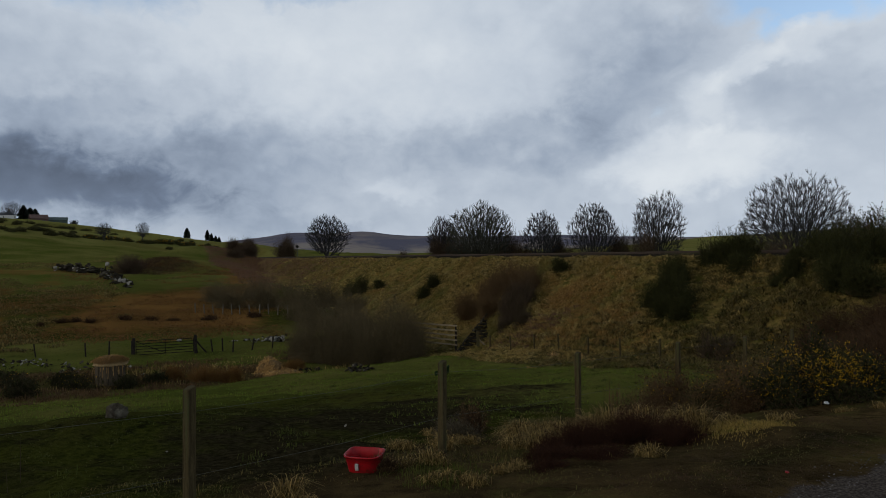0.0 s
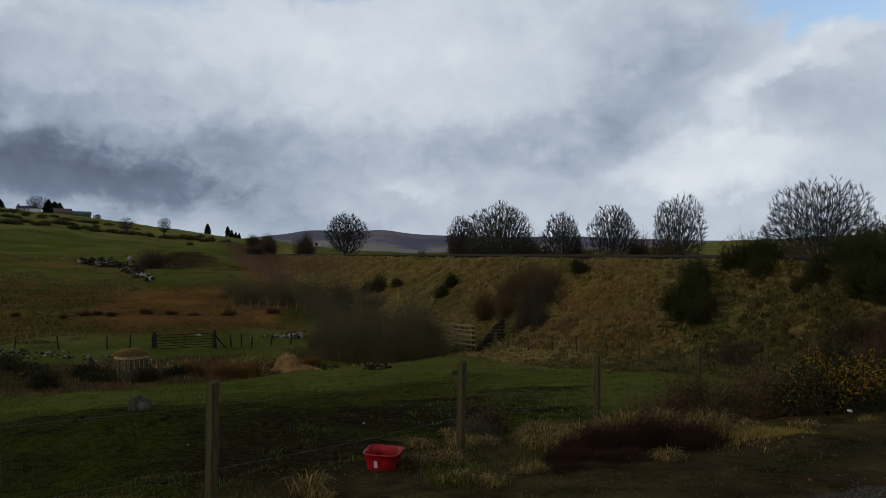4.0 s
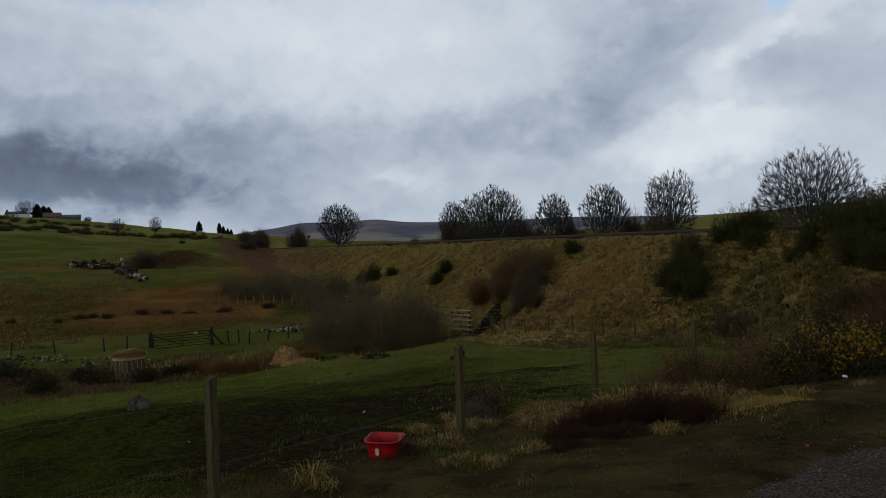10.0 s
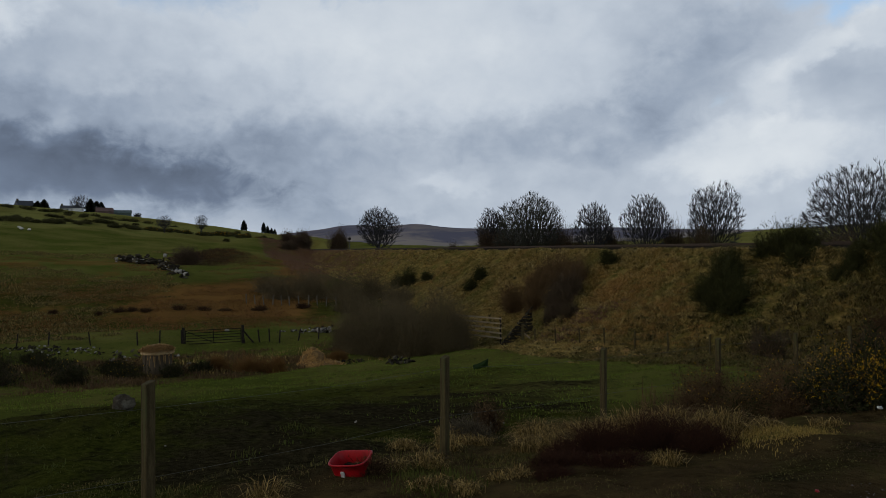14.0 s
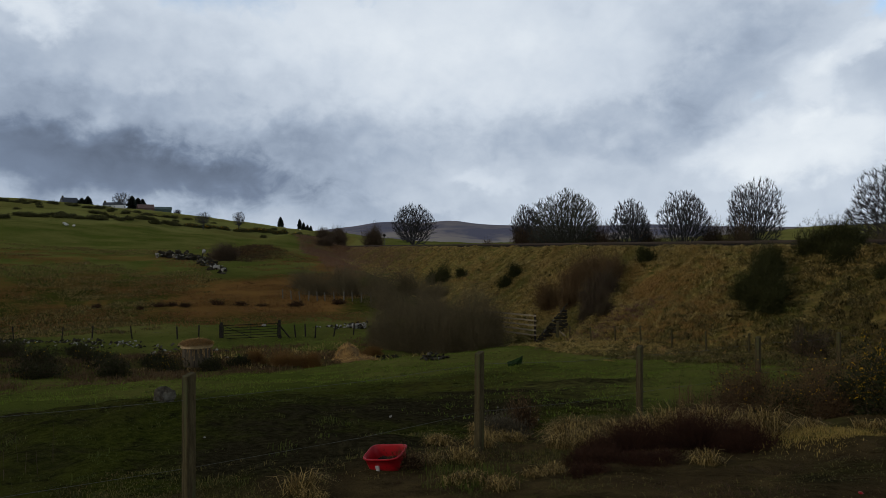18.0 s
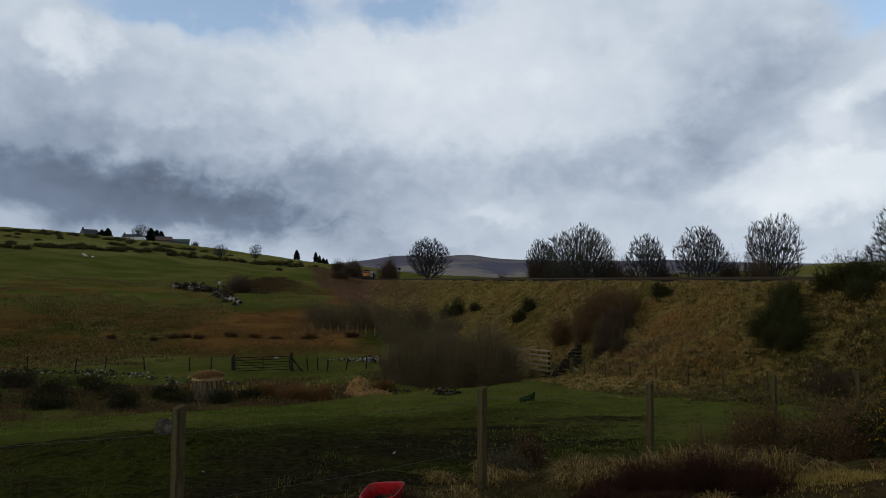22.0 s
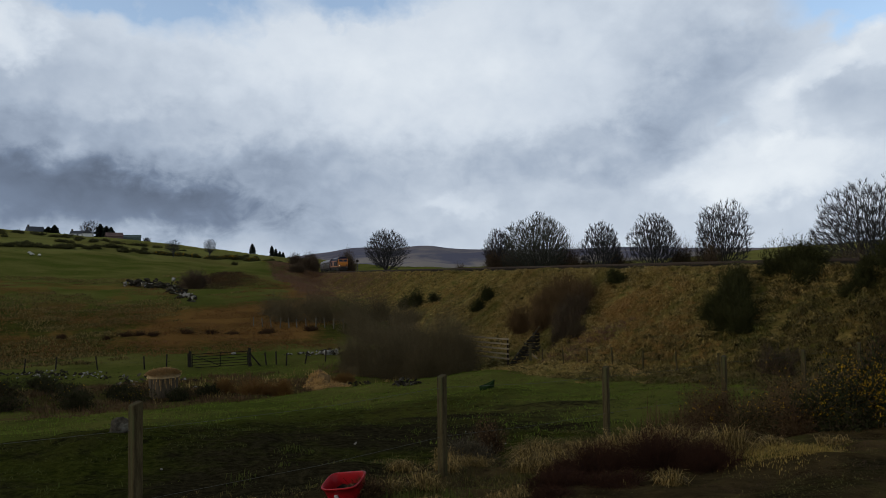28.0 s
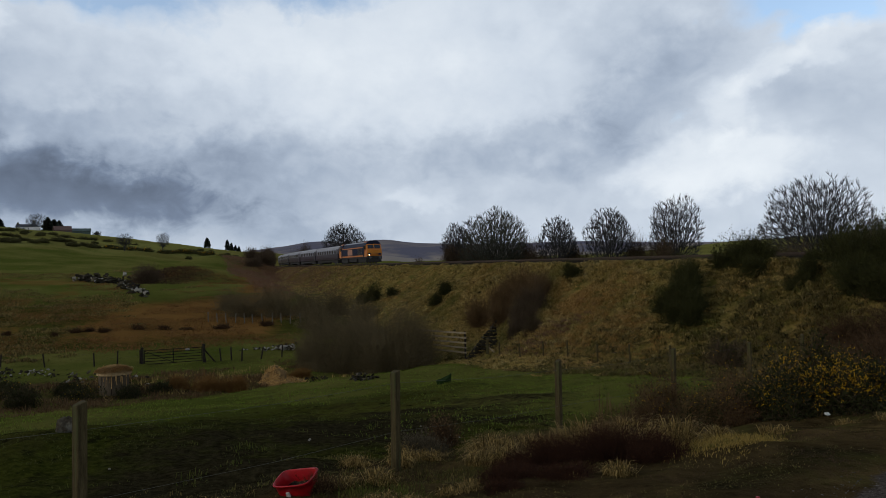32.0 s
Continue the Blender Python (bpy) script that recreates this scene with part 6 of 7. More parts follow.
def timber_rails():
    th = thing("timber_hurdle", Matrix(), "pale timber rail fence beside the culvert", "fence")
    for k in range(5):
        z = -4.95 - 0.34 * k
        a, b = Vector((-3.9 + 0.2 * k, 51.9, z + 0.16)), Vector((-0.15, 50.2, z))
        m = Matrix.Translation((a + b) / 2) @ (b - a).to_track_quat("X", "Z").to_matrix().to_4x4()
        part("rail", boxed(-(b - a).length / 2, (b - a).length / 2, -0.025, 0.025, -0.055, 0.055, bevel=0.01), TIMBER, th, "", m)
    for x, y in ((-3.7, 51.9), (-0.25, 50.3)):
        part("post", boxed(x - 0.06, x + 0.06, y, y + 0.12, -7.3, -4.85, bevel=0.012), OLDWOOD, th)
    st = thing("strainer_post", pose(1.25, 48.6, -6.6), "wooden strainer post with a diagonal prop", "post")
    part("post", boxed(-0.10, 0.10, -0.1, 0.1, -0.3, 1.45, bevel=0.02), POST, st)
    part("prop", tube(bmesh.new(), (0.05, 0, 0.85), (1.15, -0.25, -0.05), 0.05, sides=8), TIMBER, st, "pale new prop")


timber_rails()


def hay(name, x, y, sx, sy, h, n, label, category, blade=0.30):
    """A loose heap of straw over a rounded core."""
    z = planted(x, y)[2]
    th = thing(name, pose(x, y, z), label, category)
    bm = bmesh.new()
    bmesh.ops.create_icosphere(bm, subdivisions=3, radius=1.0)
    for v in bm.verts:
        k = 1 + 0.42 * noise.noise(v.co * 2.1 + Vector((x, y, 0)))
        v.co = Vector((v.co.x * sx * k, v.co.y * sy * k, max(v.co.z, -0.1) * h * 0.9 * k))
    part("core", bm, STRAWCORE, th)
    u = unit(rng.normal(0, 1, (n, 3)))
    u[:, 2] = np.abs(u[:, 2])
    c = u * np.array([sx, sy, h * 0.92]) * rng.uniform(0.85, 1.06, (n, 1))
    d = unit(rng.normal(0, 1, (n, 3)) + u * 0.3) * blade * rng.uniform(0.4, 1.5, (n, 1))
    w = unit(np.cross(d, u)) * 0.013
    v = np.stack([c - d / 2 - w, c - d / 2 + w, c + d / 2 + w, c + d / 2 - w], 1).reshape(-1, 3)
    part("straw", mesh_np("straw", v, np.arange(4 * n).reshape(-1, 4), STRAW), STRAW, th)
    return th


STRAWCORE = surface("matted_straw", (0.10, 0.055, 0.02), (0.32, 0.20, 0.075), 6, 0.9, bump=1.0, dist=0.05)
CAPSTRAW = surface("bleached_straw", (0.22, 0.145, 0.065), (0.56, 0.40, 0.20), 9, 0.9, bump=1.0, dist=0.04)
NETTING = surface("wrapped_bale_side", (0.045, 0.034, 0.021), (0.13, 0.095, 0.055), 5, 0.85, bump=0.8, dist=0.04, stretch=(3, 3, 0.6))
hay("straw_heap", -12.0, 44.2, 0.78, 0.65, 1.10, 3200, "tall heap of loose golden straw on the pasture", "straw heap")
hay("straw_heap", -11.5, 43.9, 1.5, 0.9, 0.40, 2600, "low spread of loose straw around a heap", "straw heap")
hay("straw_wisp", 5.0, 38.6, 0.3, 0.25, 0.14, 60, "tuft of pale straw at the embankment foot", "straw heap")
hay("straw_wisp", 6.2, 37.2, 0.26, 0.25, 0.12, 50, "tuft of pale straw at the embankment foot", "straw heap")


def hay_feeder(x, y):
    z = planted(x, y)[2]
    th = thing("hay_feeder", pose(x, y, z), "round hay bale in a ring feeder topped with loose straw", "hay bale")
    bm = bmesh.new()
    bmesh.ops.create_cone(bm, cap_ends=True, segments=28, radius1=0.76, radius2=0.80, depth=1.15)
    for v in bm.verts:
        v.co *= 1 + 0.06 * noise.noise(v.co * 3)
        v.co.z += 0.57
    part("bale", bm, NETTING, th, "dark weathered bale")
    bm = bmesh.new()
    bmesh.ops.create_icosphere(bm, subdivisions=3, radius=1.0)
    for v in bm.verts:
        k = 1 + 0.10 * noise.noise(v.co * 2.6)
        v.co = Vector((v.co.x * 0.92 * k, v.co.y * 0.92 * k, 1.13 + (v.co.z * 0.46 if v.co.z > 0 else v.co.z * 0.10) * k))
    part("straw_cap", bm, CAPSTRAW, th, "matted golden straw over the top")
    n = 2600
    r, a = np.sqrt(rng.uniform(0, 1, n)) * 0.97, rng.uniform(0, 2 * np.pi, n)
    c = np.stack([np.cos(a) * r, np.sin(a) * r, 1.17 + 0.42 * np.sqrt(np.clip(1 - (r / 1.0) ** 2, 0, 1)) + rng.normal(0, 0.02, n)], 1)
    d = unit(rng.normal(0, 1, (n, 3)) * np.array([1, 1, 0.08])) * rng.uniform(0.12, 0.36, (n, 1))
    w = unit(np.cross(d, np.array([0.1, 0.2, 1.0]))) * 0.014
    v1 = np.stack([c - d / 2 - w, c - d / 2 + w, c + d / 2 + w, c + d / 2 - w], 1)
    m = 60
    a = rng.uniform(0, 2 * np.pi, m)
    c = np.stack([np.cos(a) * 0.90, np.sin(a) * 0.90, rng.uniform(1.0, 1.25, m)], 1)
    e = c + np.stack([np.cos(a) * 0.05, np.sin(a) * 0.05, -rng.uniform(0.15, 0.75, m)], 1)
    w = np.stack([-np.sin(a), np.cos(a), 0 * a], 1) * 0.012
    v2 = np.stack([c - w, c + w, e + w, e - w], 1)
    v = np.concatenate([v1, v2]).reshape(-1, 3)
    part("draped_straw", mesh_np("draped_straw", v, np.arange(len(v)).reshape(-1, 4), STRAW), STRAW, th, "golden straw draped over the top")
    for k in range(10):
        a = 2 * math.pi * k / 10
        part("bar", tube(bmesh.new(), (0.88 * math.cos(a), 0.88 * math.sin(a), -0.05), (0.88 * math.cos(a), 0.88 * math.sin(a), 1.12), 0.010, sides=6), GATE, th)
    return th


hay_feeder(-19.9, 39.7)


def tub(x, y):
    z = planted(x, y)[2]
    bm = bmesh.new()
    bmesh.ops.create_cone(bm, cap_ends=True, segments=20, radius1=0.30, radius2=0.34, depth=0.36)
    for v in bm.verts:
        if v.co.z > 0:
            v.co.z = 0.02 + 0.15 * max(0.0, v.co.x / 0.34 + 0.25) + 0.10 * (v.co.x > 0.26)
    bmesh.ops.bevel(bm, geom=list(bm.edges), offset=0.02, segments=1, affect="EDGES")
    ob = part("feed_tub", bm, surface("dark_green_plastic", (0.010, 0.020, 0.005), (0.020, 0.038, 0.010), 5, 0.95, bump=0.1, spec=0.05), None, "", pose(x, y, z + 0.17))
    tagged(ob, "dark green plastic scoop-shaped feed tub on the pasture", "tub")


tub(-1.10, 30.8)


# ---- railway signs ----
def sign_post(name, x, y, h, kind, label):
    z = planted(x, y)[2]
    th = thing(name, pose(x, y, z, 0, 0, 23), label, "sign")
    part("pole", tube(bmesh.new(), (0, 0, -0.4), (0, 0, h), 0.05, sides=10), STEEL, th)
    if kind == "oval":
        bm = bmesh.new()
        bmesh.ops.create_cone(bm, cap_ends=True, segments=32, radius1=0.17, radius2=0.17, depth=0.05)
        bmesh.ops.transform(bm, matrix=Matrix.Diagonal((1, 1, 1, 1)) @ pose(0, 0, 0, 90), verts=bm.verts)
        for v in bm.verts:
            v.co.z += 0.22 if v.co.z > 0 else -0.22
        part("board", bm, OLDWOOD, th, "dark rounded back board", pose(0, -0.06, h - 0.35))
        bm = bmesh.new()
        bmesh.ops.create_cone(bm, cap_ends=True, segments=32, radius1=0.125, radius2=0.125, depth=0.02)
        bmesh.ops.transform(bm, matrix=pose(0, 0, 0, 90), verts=bm.verts)
        for v in bm.verts:
            v.co.z += 0.20 if v.co.z > 0 else -0.20
        part("face", bm, STEEL, th, "grey sign face", pose(0, -0.105, h - 0.35))
    else:
        bm = bmesh.new()
        bmesh.ops.create_cone(bm, cap_ends=True, segments=28, radius1=0.42, radius2=0.42, depth=0.10)
        bmesh.ops.transform(bm, matrix=pose(0, 0, 0, 90), verts=bm.verts)
        part("disc", bm, OLDWOOD, th, "round black disc", pose(0, -0.08, h - 0.35))
    return th


sign_post("whistle_board", 24.6, 38.0, 3.25, "oval", "tall oval grey sign on a pole beside the railway")
sign_post("signal_disc", -44.5, 209.0, 5.2, "disc", "small round black signal on a pole by the line")


# ---- hilltop farm ----
def house(az, d, w, dp, h, roof, wallmat, roofmat, label, turn, chimneys=1, windows=3):
    x, y = bearing(az, d)
    z = planted(x, y)[2]
    th = thing("farmhouse" if windows else "barn", pose(x, y, z, 0, 0, turn), label, "house" if windows else "barn")
    part("wall", boxed(-w / 2, w / 2, -dp / 2, dp / 2, -1.0, h), wallmat, th)
    bm = bmesh.new()
    e = 0.3
    v = [bm.verts.new(p) for p in ((-w / 2 - e, -dp / 2 - e, h), (w / 2 + e, -dp / 2 - e, h), (w / 2 + e, dp / 2 + e, h), (-w / 2 - e, dp / 2 + e, h), (-w / 2 - e, 0, h + roof), (w / 2 + e, 0, h + roof))]
    for f in ((0, 1, 5, 4), (2, 3, 4, 5), (1, 2, 5), (3, 0, 4), (3, 2, 1, 0)):
        bm.faces.new([v[i] for i in f])
    r = part("roof", bm, roofmat, th)
    for k in range(chimneys):
        cx = (-w / 2 + 0.6) if k == 0 else (w / 2 - 0.6)
        part("chimney", boxed(cx - 0.45, cx + 0.45, -0.4, 0.4, h + roof - 0.8, h + roof + 1.0, bevel=0.03), STONE, r)
    for k in range(windows):
        wx = -w / 2 + w * (k + 0.5) / windows
        wn = part("window", boxed(wx - 0.5, wx + 0.5, -dp / 2 - 0.06, -dp / 2 + 0.02, h * 0.38, h * 0.38 + 1.2), PALE, th, "white framed window")
        part("pane", boxed(wx - 0.42, wx + 0.42, -dp / 2 - 0.09, -dp / 2 - 0.065, h * 0.38 + 0.08, h * 0.38 + 1.12), SLATE, wn, "dark pane")
    return th


SLATE = surface("slate", (0.035, 0.037, 0.042), (0.085, 0.088, 0.095), 3, 0.7, bump=0.3)
WHITEWALL = surface("white_render", (0.55, 0.54, 0.51), (0.74, 0.73, 0.70), 2, 0.9, bump=0.2)
REDROOF = surface("brown_red_brick", (0.10, 0.060, 0.05), (0.17, 0.11, 0.09), 2, 0.9, bump=0.3)
GREENTIN = surface("green_tin", (0.05, 0.075, 0.06), (0.09, 0.12, 0.10), 1, 0.6, bump=0.2)
house(34.8, 484, 8.5, 6.5, 2.6, 3.2, SLATE, SLATE, "dark gabled cottage on the skyline", 55, 1, 2)
house(32.1, 476, 8, 5, 2.4, 1.8, WHITEWALL, SLATE, "low white farmhouse below a bare tree", 20, 1, 3)
house(31.5, 470, 5, 5, 2.8, 2.6, WHITEWALL, SLATE, "small white gabled house at the farm", 110, 1, 2)
house(29.8, 474, 9, 6, 3.2, 2.4, REDROOF, REDROOF, "reddish brick farm building on the hilltop", 40, 0, 2)
house(28.8, 480, 13, 8, 3.4, 1.8, GREENTIN, GREENTIN, "long green tin barn on the hilltop", 30, 0, 0)


# ---- sheep on the hill ----
WOOL = surface("grey_white_wool", (0.45, 0.43, 0.38), (0.68, 0.66, 0.60), 6, 0.95, bump=0.9, dist=0.05)


def sheep(x, y, turn, label):
    z = planted(x, y)[2]
    th = thing("sheep", pose(x, y, z, 0, 0, turn), label, "sheep", "sheep on the hill")
    bm = bmesh.new()
    bmesh.ops.create_icosphere(bm, subdivisions=3, radius=1.0)
    for v in bm.verts:
        k = 1 + 0.08 * noise.noise(v.co * 4)
        v.co = Vector((v.co.x * 0.55 * k, v.co.y * 0.27 * k, v.co.z * 0.30 * k + 0.62))
    part("body", bm, WOOL, th)
    bm = bmesh.new()
    bmesh.ops.create_icosphere(bm, subdivisions=2, radius=1.0)
    for v in bm.verts:
        v.co = Vector((v.co.x * 0.17 + 0.66, v.co.y * 0.09, v.co.z * 0.10 + 0.52 - 0.3 * (v.co.x * 0.17)))
    part("head", bm, WOOL, th)
    for px in (-0.32, 0.32):
        for py in (-0.13, 0.13):
            part("leg", tube(bmesh.new(), (px, py, -0.02), (px, py, 0.45), 0.035, 0.05, 7), DARKSTONE, th)


for x, y, tn in ((-133.5, 190.5, 10), (-130.8, 190.0, 160), (-138.0, 196.0, 60)):
    sheep(x, y, tn, "white sheep grazing on the green hillside")


# ---- litter ----
def scrap(name, x, y, s, mat, label, lift=0.03):
    bm = bmesh.new()
    bmesh.ops.create_icosphere(bm, subdivisions=2, radius=s)
    for v in bm.verts:
        k = 1 + 0.5 * noise.noise(v.co * (1.6 / s))
        v.co = Vector((v.co.x * k, v.co.y * 0.8 * k, v.co.z * 0.5 * k))
    tagged(part(name, bm, mat, None, "", pose(x, y, planted(x, y)[2] + lift, 10, 5, 30)), label, "litter")


scrap("plastic_scrap", 2.3, 5.9, 0.02, RED, "small red plastic scrap on the verge")
scrap("white_litter", 5.4, 11.1, 0.045, WHITEWALL, "crumpled white litter under the gorse bush", 0.06)


# ---- the train ----
BLUE = surface("navy_paint", (0.008, 0.011, 0.028), (0.015, 0.020, 0.044), 2, 0.6, bump=0.05, stain=(0.018, 0.017, 0.022), spec=0.1)
ORANGE = surface("orange_paint", (0.44, 0.13, 0.009), (0.54, 0.175, 0.014), 2, 0.45, bump=0.05, stain=(0.45, 0.17, 0.03), spec=0.5)
YELLOW = surface("warning_yellow", (0.46, 0.155, 0.010), (0.56, 0.20, 0.014), 2, 0.5, bump=0.05, stain=(0.38, 0.15, 0.02))
GLASS = surface("dark_cab_glass", (0.012, 0.014, 0.018), (0.02, 0.024, 0.03), 2, 0.08, bump=0.0, spec=0.8)
GREYROOF = surface("grey_roof", (0.20, 0.19, 0.20), (0.33, 0.32, 0.33), 1.5, 0.6, bump=0.1, stain=(0.18, 0.17, 0.17))
PINKISH = surface("faded_orange_panel", (0.30, 0.15, 0.09), (0.42, 0.22, 0.13), 2, 0.5, bump=0.05)
SILVER = surface("silver_grey_paint", (0.105, 0.095, 0.105), (0.17, 0.155, 0.17), 1.5, 0.4, bump=0.05, stain=(0.15, 0.14, 0.15), spec=0.5)
PLUM = surface("dark_maroon_paint", (0.022, 0.012, 0.016), (0.04, 0.022, 0.028), 1.5, 0.4, bump=0.05, spec=0.5)
PANE = surface("carriage_glass", (0.035, 0.03, 0.037), (0.06, 0.055, 0.063), 2, 0.25, bump=0.0, spec=0.3)
GRIME = surface("underframe_grime", (0.012, 0.011, 0.010), (0.04, 0.036, 0.032), 4, 0.85, bump=0.5)
WHEEL = surface("wheel_steel", (0.04, 0.037, 0.035), (0.10, 0.095, 0.09), 6, 0.5, 0.5)


def lamp_material():
    m, n, bsdf = material("headlamp")
    bsdf.inputs["Base Color"].default_value = (0.9, 0.85, 0.7, 1)
    bsdf.inputs["Emission Color"].default_value = (1.0, 0.86, 0.55, 1)
    bsdf.inputs["Emission Strength"].default_value = 6.0
    return m


LAMP = lamp_material()


def hull(y0, y1, prof):
    """A body with one cross-section from y0 to y1."""
    bm = bmesh.new()
    rings = [[bm.verts.new((x, y, z)) for x, z in prof] for y in (y0, y1)]
    n = len(prof)
    for i in range(n):
        bm.faces.new((rings[0][i], rings[0][(i + 1) % n], rings[1][(i + 1) % n], rings[1][i]))
    bm.faces.new(rings[0][::-1])
    bm.faces.new(rings[1])
    bmesh.ops.recalc_face_normals(bm, faces=bm.faces)
    return bm


def bogie(parent, y, axles, wb):
    fr = boxed(-1.15, 1.15, y - wb - 0.7, y + wb + 0.7, 0.22, 0.97, bevel=0.06)
    b = part("bogie", fr, GRIME, parent)
    for k in range(axles):
        yy = y - wb + 2 * wb * k / (axles - 1)
        for sx in (-0.82, 0.82):
            part("wheel", tube(bmesh.new(), (sx - 0.07, yy, 0.5), (sx + 0.07, yy, 0.5), 0.5, sides=20), WHEEL, b)
    return b


def locomotive():
    """A heavy diesel locomotive in navy and orange, its cab at +y."""
    lo = thing("locomotive", Matrix(), "navy and orange diesel locomotive with a lit headlight on the railway", "locomotive")
    side = [(-1.32, 1.15), (-1.32, 2.95), (-0.95, 3.62), (-0.45, 3.86), (0.45, 3.86), (0.95, 3.62), (1.32, 2.95), (1.32, 1.15)]
    part("body", hull(-7.9, 7.9, side), BLUE, lo)
    part("roof", hull(-7.7, 7.7, [(-0.99, 3.63), (-0.5, 3.90), (0.5, 3.90), (0.99, 3.63)]), GREYROOF, lo)
    part("underframe", boxed(-1.3, 1.3, -10.3, 10.3, 0.95, 1.2, bevel=0.04), GRIME, lo)
    part("fuel_tank", boxed(-1.2, 1.2, -2.9, 2.9, 0.35, 0.98, bevel=0.1), GRIME, lo)
    for s in (-1, 1):
        bogie(lo, 6.6 * s, 3, 2.0)
        # cab
        bm = bmesh.new()
        prof = [(7.9, 1.15), (10.45, 1.15), (10.6, 1.75), (10.55, 2.35), (10.0, 3.35), (9.5, 3.80), (7.9, 3.86)]
        rings = []
        for x, k in ((-1.32, 1), (1.32, 1)):
            rings.append([bm.verts.new((x * (0.80 if z > 3.5 else 1.0), s * y, z)) for y, z in prof])
        n = len(prof)
        for i in range(n):
            bm.faces.new((rings[0][i], rings[0][(i + 1) % n], rings[1][(i + 1) % n], rings[1][i]))
        bm.faces.new(rings[0][::-1])
        bm.faces.new(rings[1])
        bmesh.ops.recalc_face_normals(bm, faces=bm.faces)
        bmesh.ops.bevel(bm, geom=list(bm.edges), offset=0.07, segments=2, affect="EDGES")
        cab = part("cab", bm, ORANGE, lo, "orange driving cab")
        part("cab_roof", hull(s * 7.8, s * 9.95, [(-1.35, 3.22), (-1.13, 3.66), (-0.6, 3.97), (0.6, 3.97), (1.13, 3.66), (1.35, 3.22)]), BLUE, cab, "navy cab roof")
        tilt = math.degrees(math.atan2(0.55, 1.0))
        for x in (-0.60, 0.60):
            part("windscreen", boxed(-0.52, 0.52, -0.03, 0.03, -0.36, 0.36, bevel=0.02), GLASS, cab, "dark windscreen", pose(x, s * 10.26, 2.92, s * tilt))
        part("front_band", boxed(-1.26, 1.26, -0.02, 0.02, -0.30, 0.30, bevel=0.015), YELLOW, cab, "yellow nose panel", pose(0, s * 10.62, 2.02, 0))
        part("lower_nose", boxed(-1.3, 1.3, -0.16, 0.16, -0.28, 0.28, bevel=0.05), GRIME, cab, "dark buffer beam", pose(0, s * 10.52, 1.05))
        part("plough", boxed(-1.2, 1.2, -0.1, 0.1, -0.22, 0.22, bevel=0.04), GRIME, cab, "", pose(0, s * 10.6, 0.5, s * 12))
        for x in (-0.86, 0.86):
            bf = part("buffer", tube(bmesh.new(), (x, s * 10.5, 1.06), (x, s * 10.95, 1.06), 0.10, sides=12), GRIME, cab)
            part("buffer_head", tube(bmesh.new(), (x, s * 10.95, 1.06), (x, s * 11.0, 1.06), 0.24, sides=16), STEEL, bf)
        for x in (-0.93, 0.93):
            part("lamp_housing", boxed(-0.24, 0.24, -0.05, 0.05, -0.15, 0.15, bevel=0.03), BLUE, cab, "", pose(x, s * 10.66, 1.66))
        if s > 0:
            part("headlight", tube(bmesh.new(), (0.99, 10.70, 1.50), (0.99, 10.76, 1.50), 0.08, sides=16), LAMP, cab, "lit headlight")
            part("marker_light", tube(bmesh.new(), (-0.99, 10.70, 1.68), (-0.99, 10.76, 1.68), 0.05, sides=12), STEEL, cab, "unlit marker light")
        for sx in (-1, 1):
            part("side_window", boxed(-0.02, 0.02, -0.36, 0.36, -0.34, 0.34, bevel=0.015), GLASS, cab, "dark side window", pose(sx * 1.325, s * 9.15, 2.82))
            part("cab_door", boxed(-0.015, 0.015, -0.34, 0.34, -0.95, 0.95, bevel=0.01), BLUE, cab, "navy cab door", pose(sx * 1.325, s * 8.25, 2.2))
            part("handrail", tube(bmesh.new(), (sx * 1.38, s * 8.68, 1.4), (sx * 1.38, s * 8.68, 2.9), 0.018, sides=6), STEEL, cab)
    for sx in (-1, 1):
        part("side_band", boxed(-0.012, 0.012, -7.85, 7.85, -0.13, 0.13), ORANGE, lo, "orange stripe", pose(sx * 1.326, 0, 1.36))
        part("upper_band", boxed(-0.012, 0.012, -7.85, 7.85, -0.09, 0.09), ORANGE, lo, "orange stripe", pose(sx * 1.326, 0, 2.84))
        for a, b in ((-6.9, -3.9), (-3.4, 0.2), (0.8, 3.6)):
            part("door_panel", boxed(-0.012, 0.012, a, b, -0.52, 0.52, bevel=0.008), PINKISH if a > -3.5 and a < 0 else BLUE, lo, "equipment door panel", pose(sx * 1.326, 0, 2.12))
        for a, b in ((4.2, 5.8), (6.1, 7.4)):
            g = part("grille", boxed(-0.02, 0.02, a, b, -0.55, 0.55, bevel=0.008), GRIME, lo, "dark louvred grille", pose(sx * 1.328, 0, 2.12))
            for k in range(7):
                part("slat", boxed(-0.02, 0.02, a + 0.05, b - 0.05, -0.02, 0.02), STEEL, g, "", pose(sx * 0.02, 0, -0.45 + 0.15 * k))
    for y in (-4.5, -1.5, 4.2):
        part("roof_fan", tube(bmesh.new(), (0, y, 3.88), (0, y, 3.99), 0.55, 0.5, sides=20), GRIME, lo)
    part("exhaust", boxed(-0.3, 0.3, 1.2, 2.2, 3.88, 4.0, bevel=0.03), GRIME, lo)
    return lo


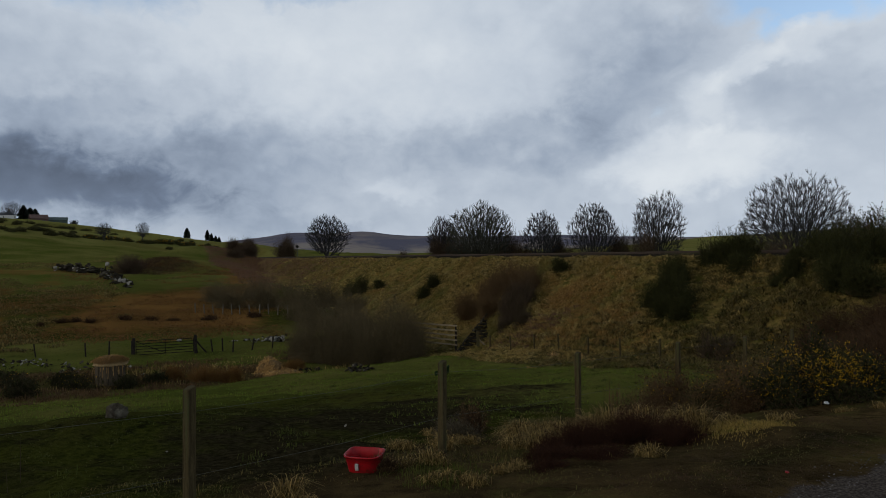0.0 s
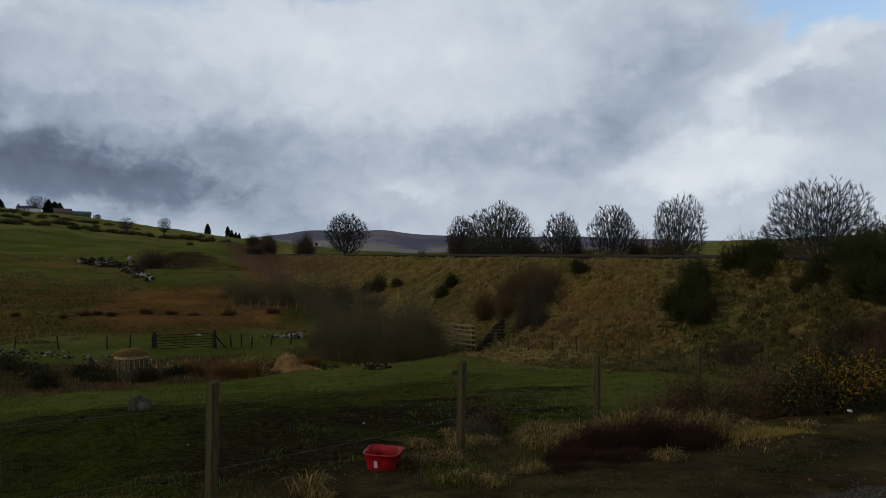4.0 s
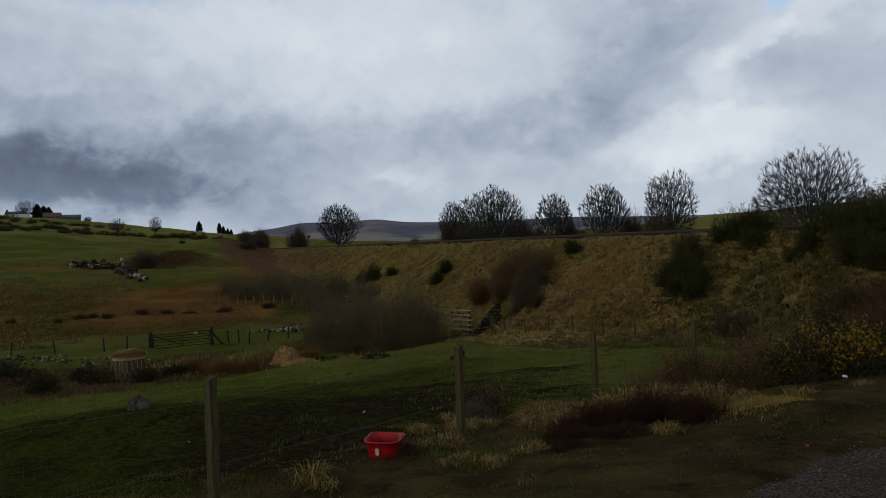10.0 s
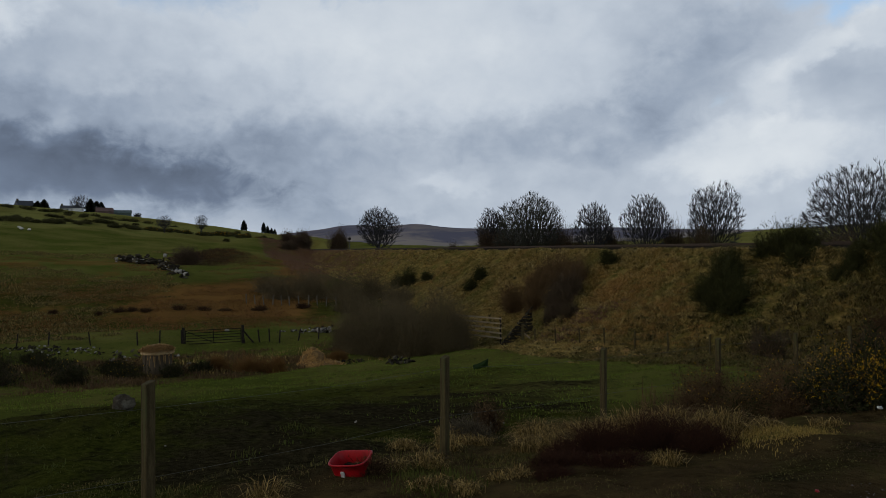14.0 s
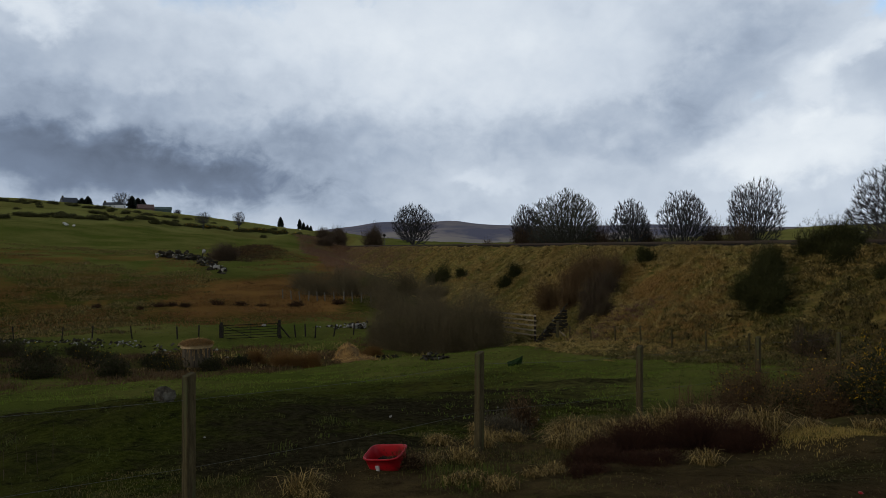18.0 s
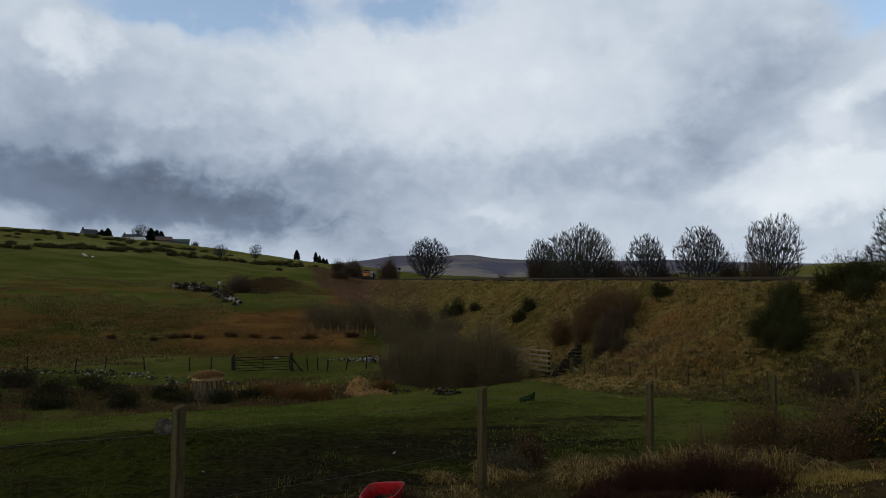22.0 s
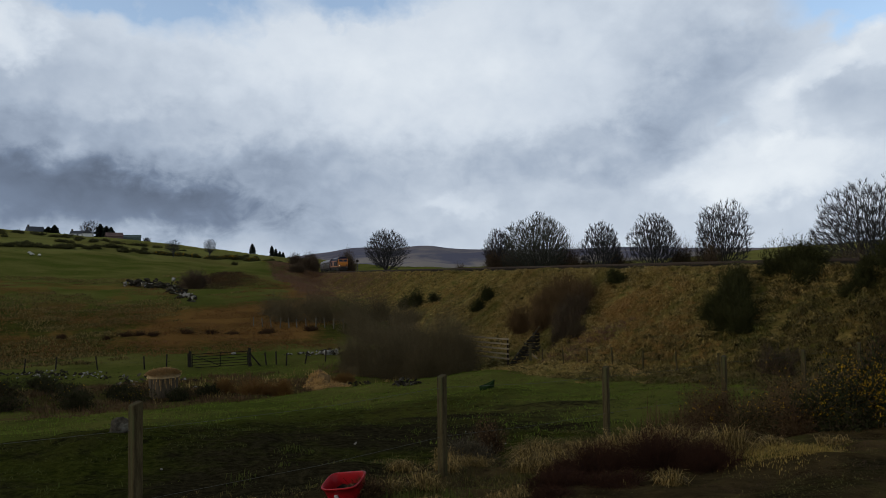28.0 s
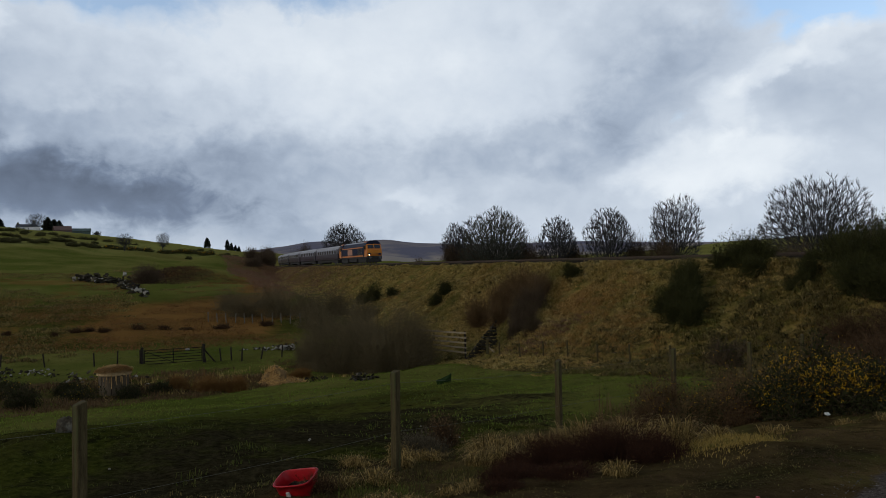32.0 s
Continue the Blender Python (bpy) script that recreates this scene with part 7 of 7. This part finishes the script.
def coach(lead):
    """A passenger carriage: dark lower side, silver upper side, a row of windows."""
    c = thing("railway_carriage", Matrix(), "dark maroon and silver railway carriage behind the locomotive" if lead else "dark maroon and silver railway carriage in the train", "carriage", "carriages of the train")
    low = [(-1.36, 1.0), (-1.39, 1.6), (-1.38, 2.1), (1.38, 2.1), (1.39, 1.6), (1.36, 1.0)]
    up = [(-1.38, 2.1), (-1.36, 2.95), (-1.25, 3.15), (1.25, 3.15), (1.36, 2.95), (1.38, 2.1)]
    roof = [(-1.27, 3.15), (-1.0, 3.5), (-0.5, 3.74), (0, 3.80), (0.5, 3.74), (1.0, 3.5), (1.27, 3.15)]
    part("lower_body", hull(-11.2, 11.2, low), PLUM, c)
    part("upper_body", hull(-11.2, 11.2, up), SILVER, c, "silver grey upper side")
    part("roof", hull(-11.2, 11.2, roof), GREYROOF, c)
    part("underframe", boxed(-1.2, 1.2, -6.0, 6.0, 0.45, 1.0, bevel=0.05), GRIME, c)
    for s in (-1, 1):
        bogie(c, 8.0 * s, 2, 1.3)
        part("gangway", boxed(-0.5, 0.5, 11.2 * s - 0.3, 11.2 * s + 0.3, 1.1, 3.2, bevel=0.04), GRIME, c)
        for k in range(8):
            y = -8.4 + 2.4 * k
            w = part("window", boxed(-0.02, 0.02, -0.62, 0.62, -0.34, 0.34, bevel=0.02), PANE, c, "dark carriage window", pose(s * 1.372, y, 2.52))
            part("window_frame", boxed(-0.008, 0.008, -0.68, 0.68, 0.33, 0.39), SILVER, w, "", pose(s * 0.006, 0, 0))
        for y in (-10.4, 10.4):
            part("door", boxed(-0.015, 0.015, -0.4, 0.4, -1.0, 1.0, bevel=0.01), PLUM, c, "maroon carriage door", pose(s * 1.392, y, 2.1))
    return c


TRACK_Y = np.arange(1000.0, -60.0, -1.0)
TRACK_S = np.concatenate([[0.0], np.cumsum(np.hypot(np.diff(track_x(TRACK_Y)), 1.0))])


def on_track(s, half):
    """The pose of a vehicle whose middle has come s metres along the track."""
    def spot(q):
        y = float(np.interp(q, TRACK_S, TRACK_Y))
        return np.array([float(track_x(y)), y])
    a, b = spot(s - half), spot(s + half)
    m, d = (a + b) / 2, b - a
    return pose(m[0], m[1], 0.15, 0, 0, math.degrees(math.atan2(-d[0], d[1])))


loco = locomotive()
first = coach(True)
cars = [first] + [copy_thing(first, Matrix()) for _ in range(4)]
for c in cars[1:]:
    c["label"] = "dark maroon and silver railway carriage in the train"
S_END = float(np.interp(-123.0, -TRACK_Y, TRACK_S))   # the locomotive's nose at 32 s
SPEED = 18.9


def run_train():
    for k, veh in enumerate([loco] + cars):
        back = 10.7 if k == 0 else 21.7 + 11.6 + 23.1 * (k - 1)
        walk(veh, [(float(t), on_track(S_END + SPEED * (t - 32.0) - back, 7.0)) for t in range(33)])


def motions():
    """Everything that moves: the train on its track, the bucket rocked by the wind."""
    run_train()
    b = bucket_ob.matrix_basis.translation.copy()
    walk(bucket_ob, [(t, pose(b.x, b.y, b.z - 0.08 + up, tilt, roll, -14)) for t, tilt, roll, up in ((0.0, 6, 0, 0.0), (10.5, 6, 0, 0.0), (12.5, 12, -5, -0.03), (17.5, 14, -6, -0.03), (22.0, 16, -8, -0.03), (32.0, 16, -8, -0.03))])


motions()
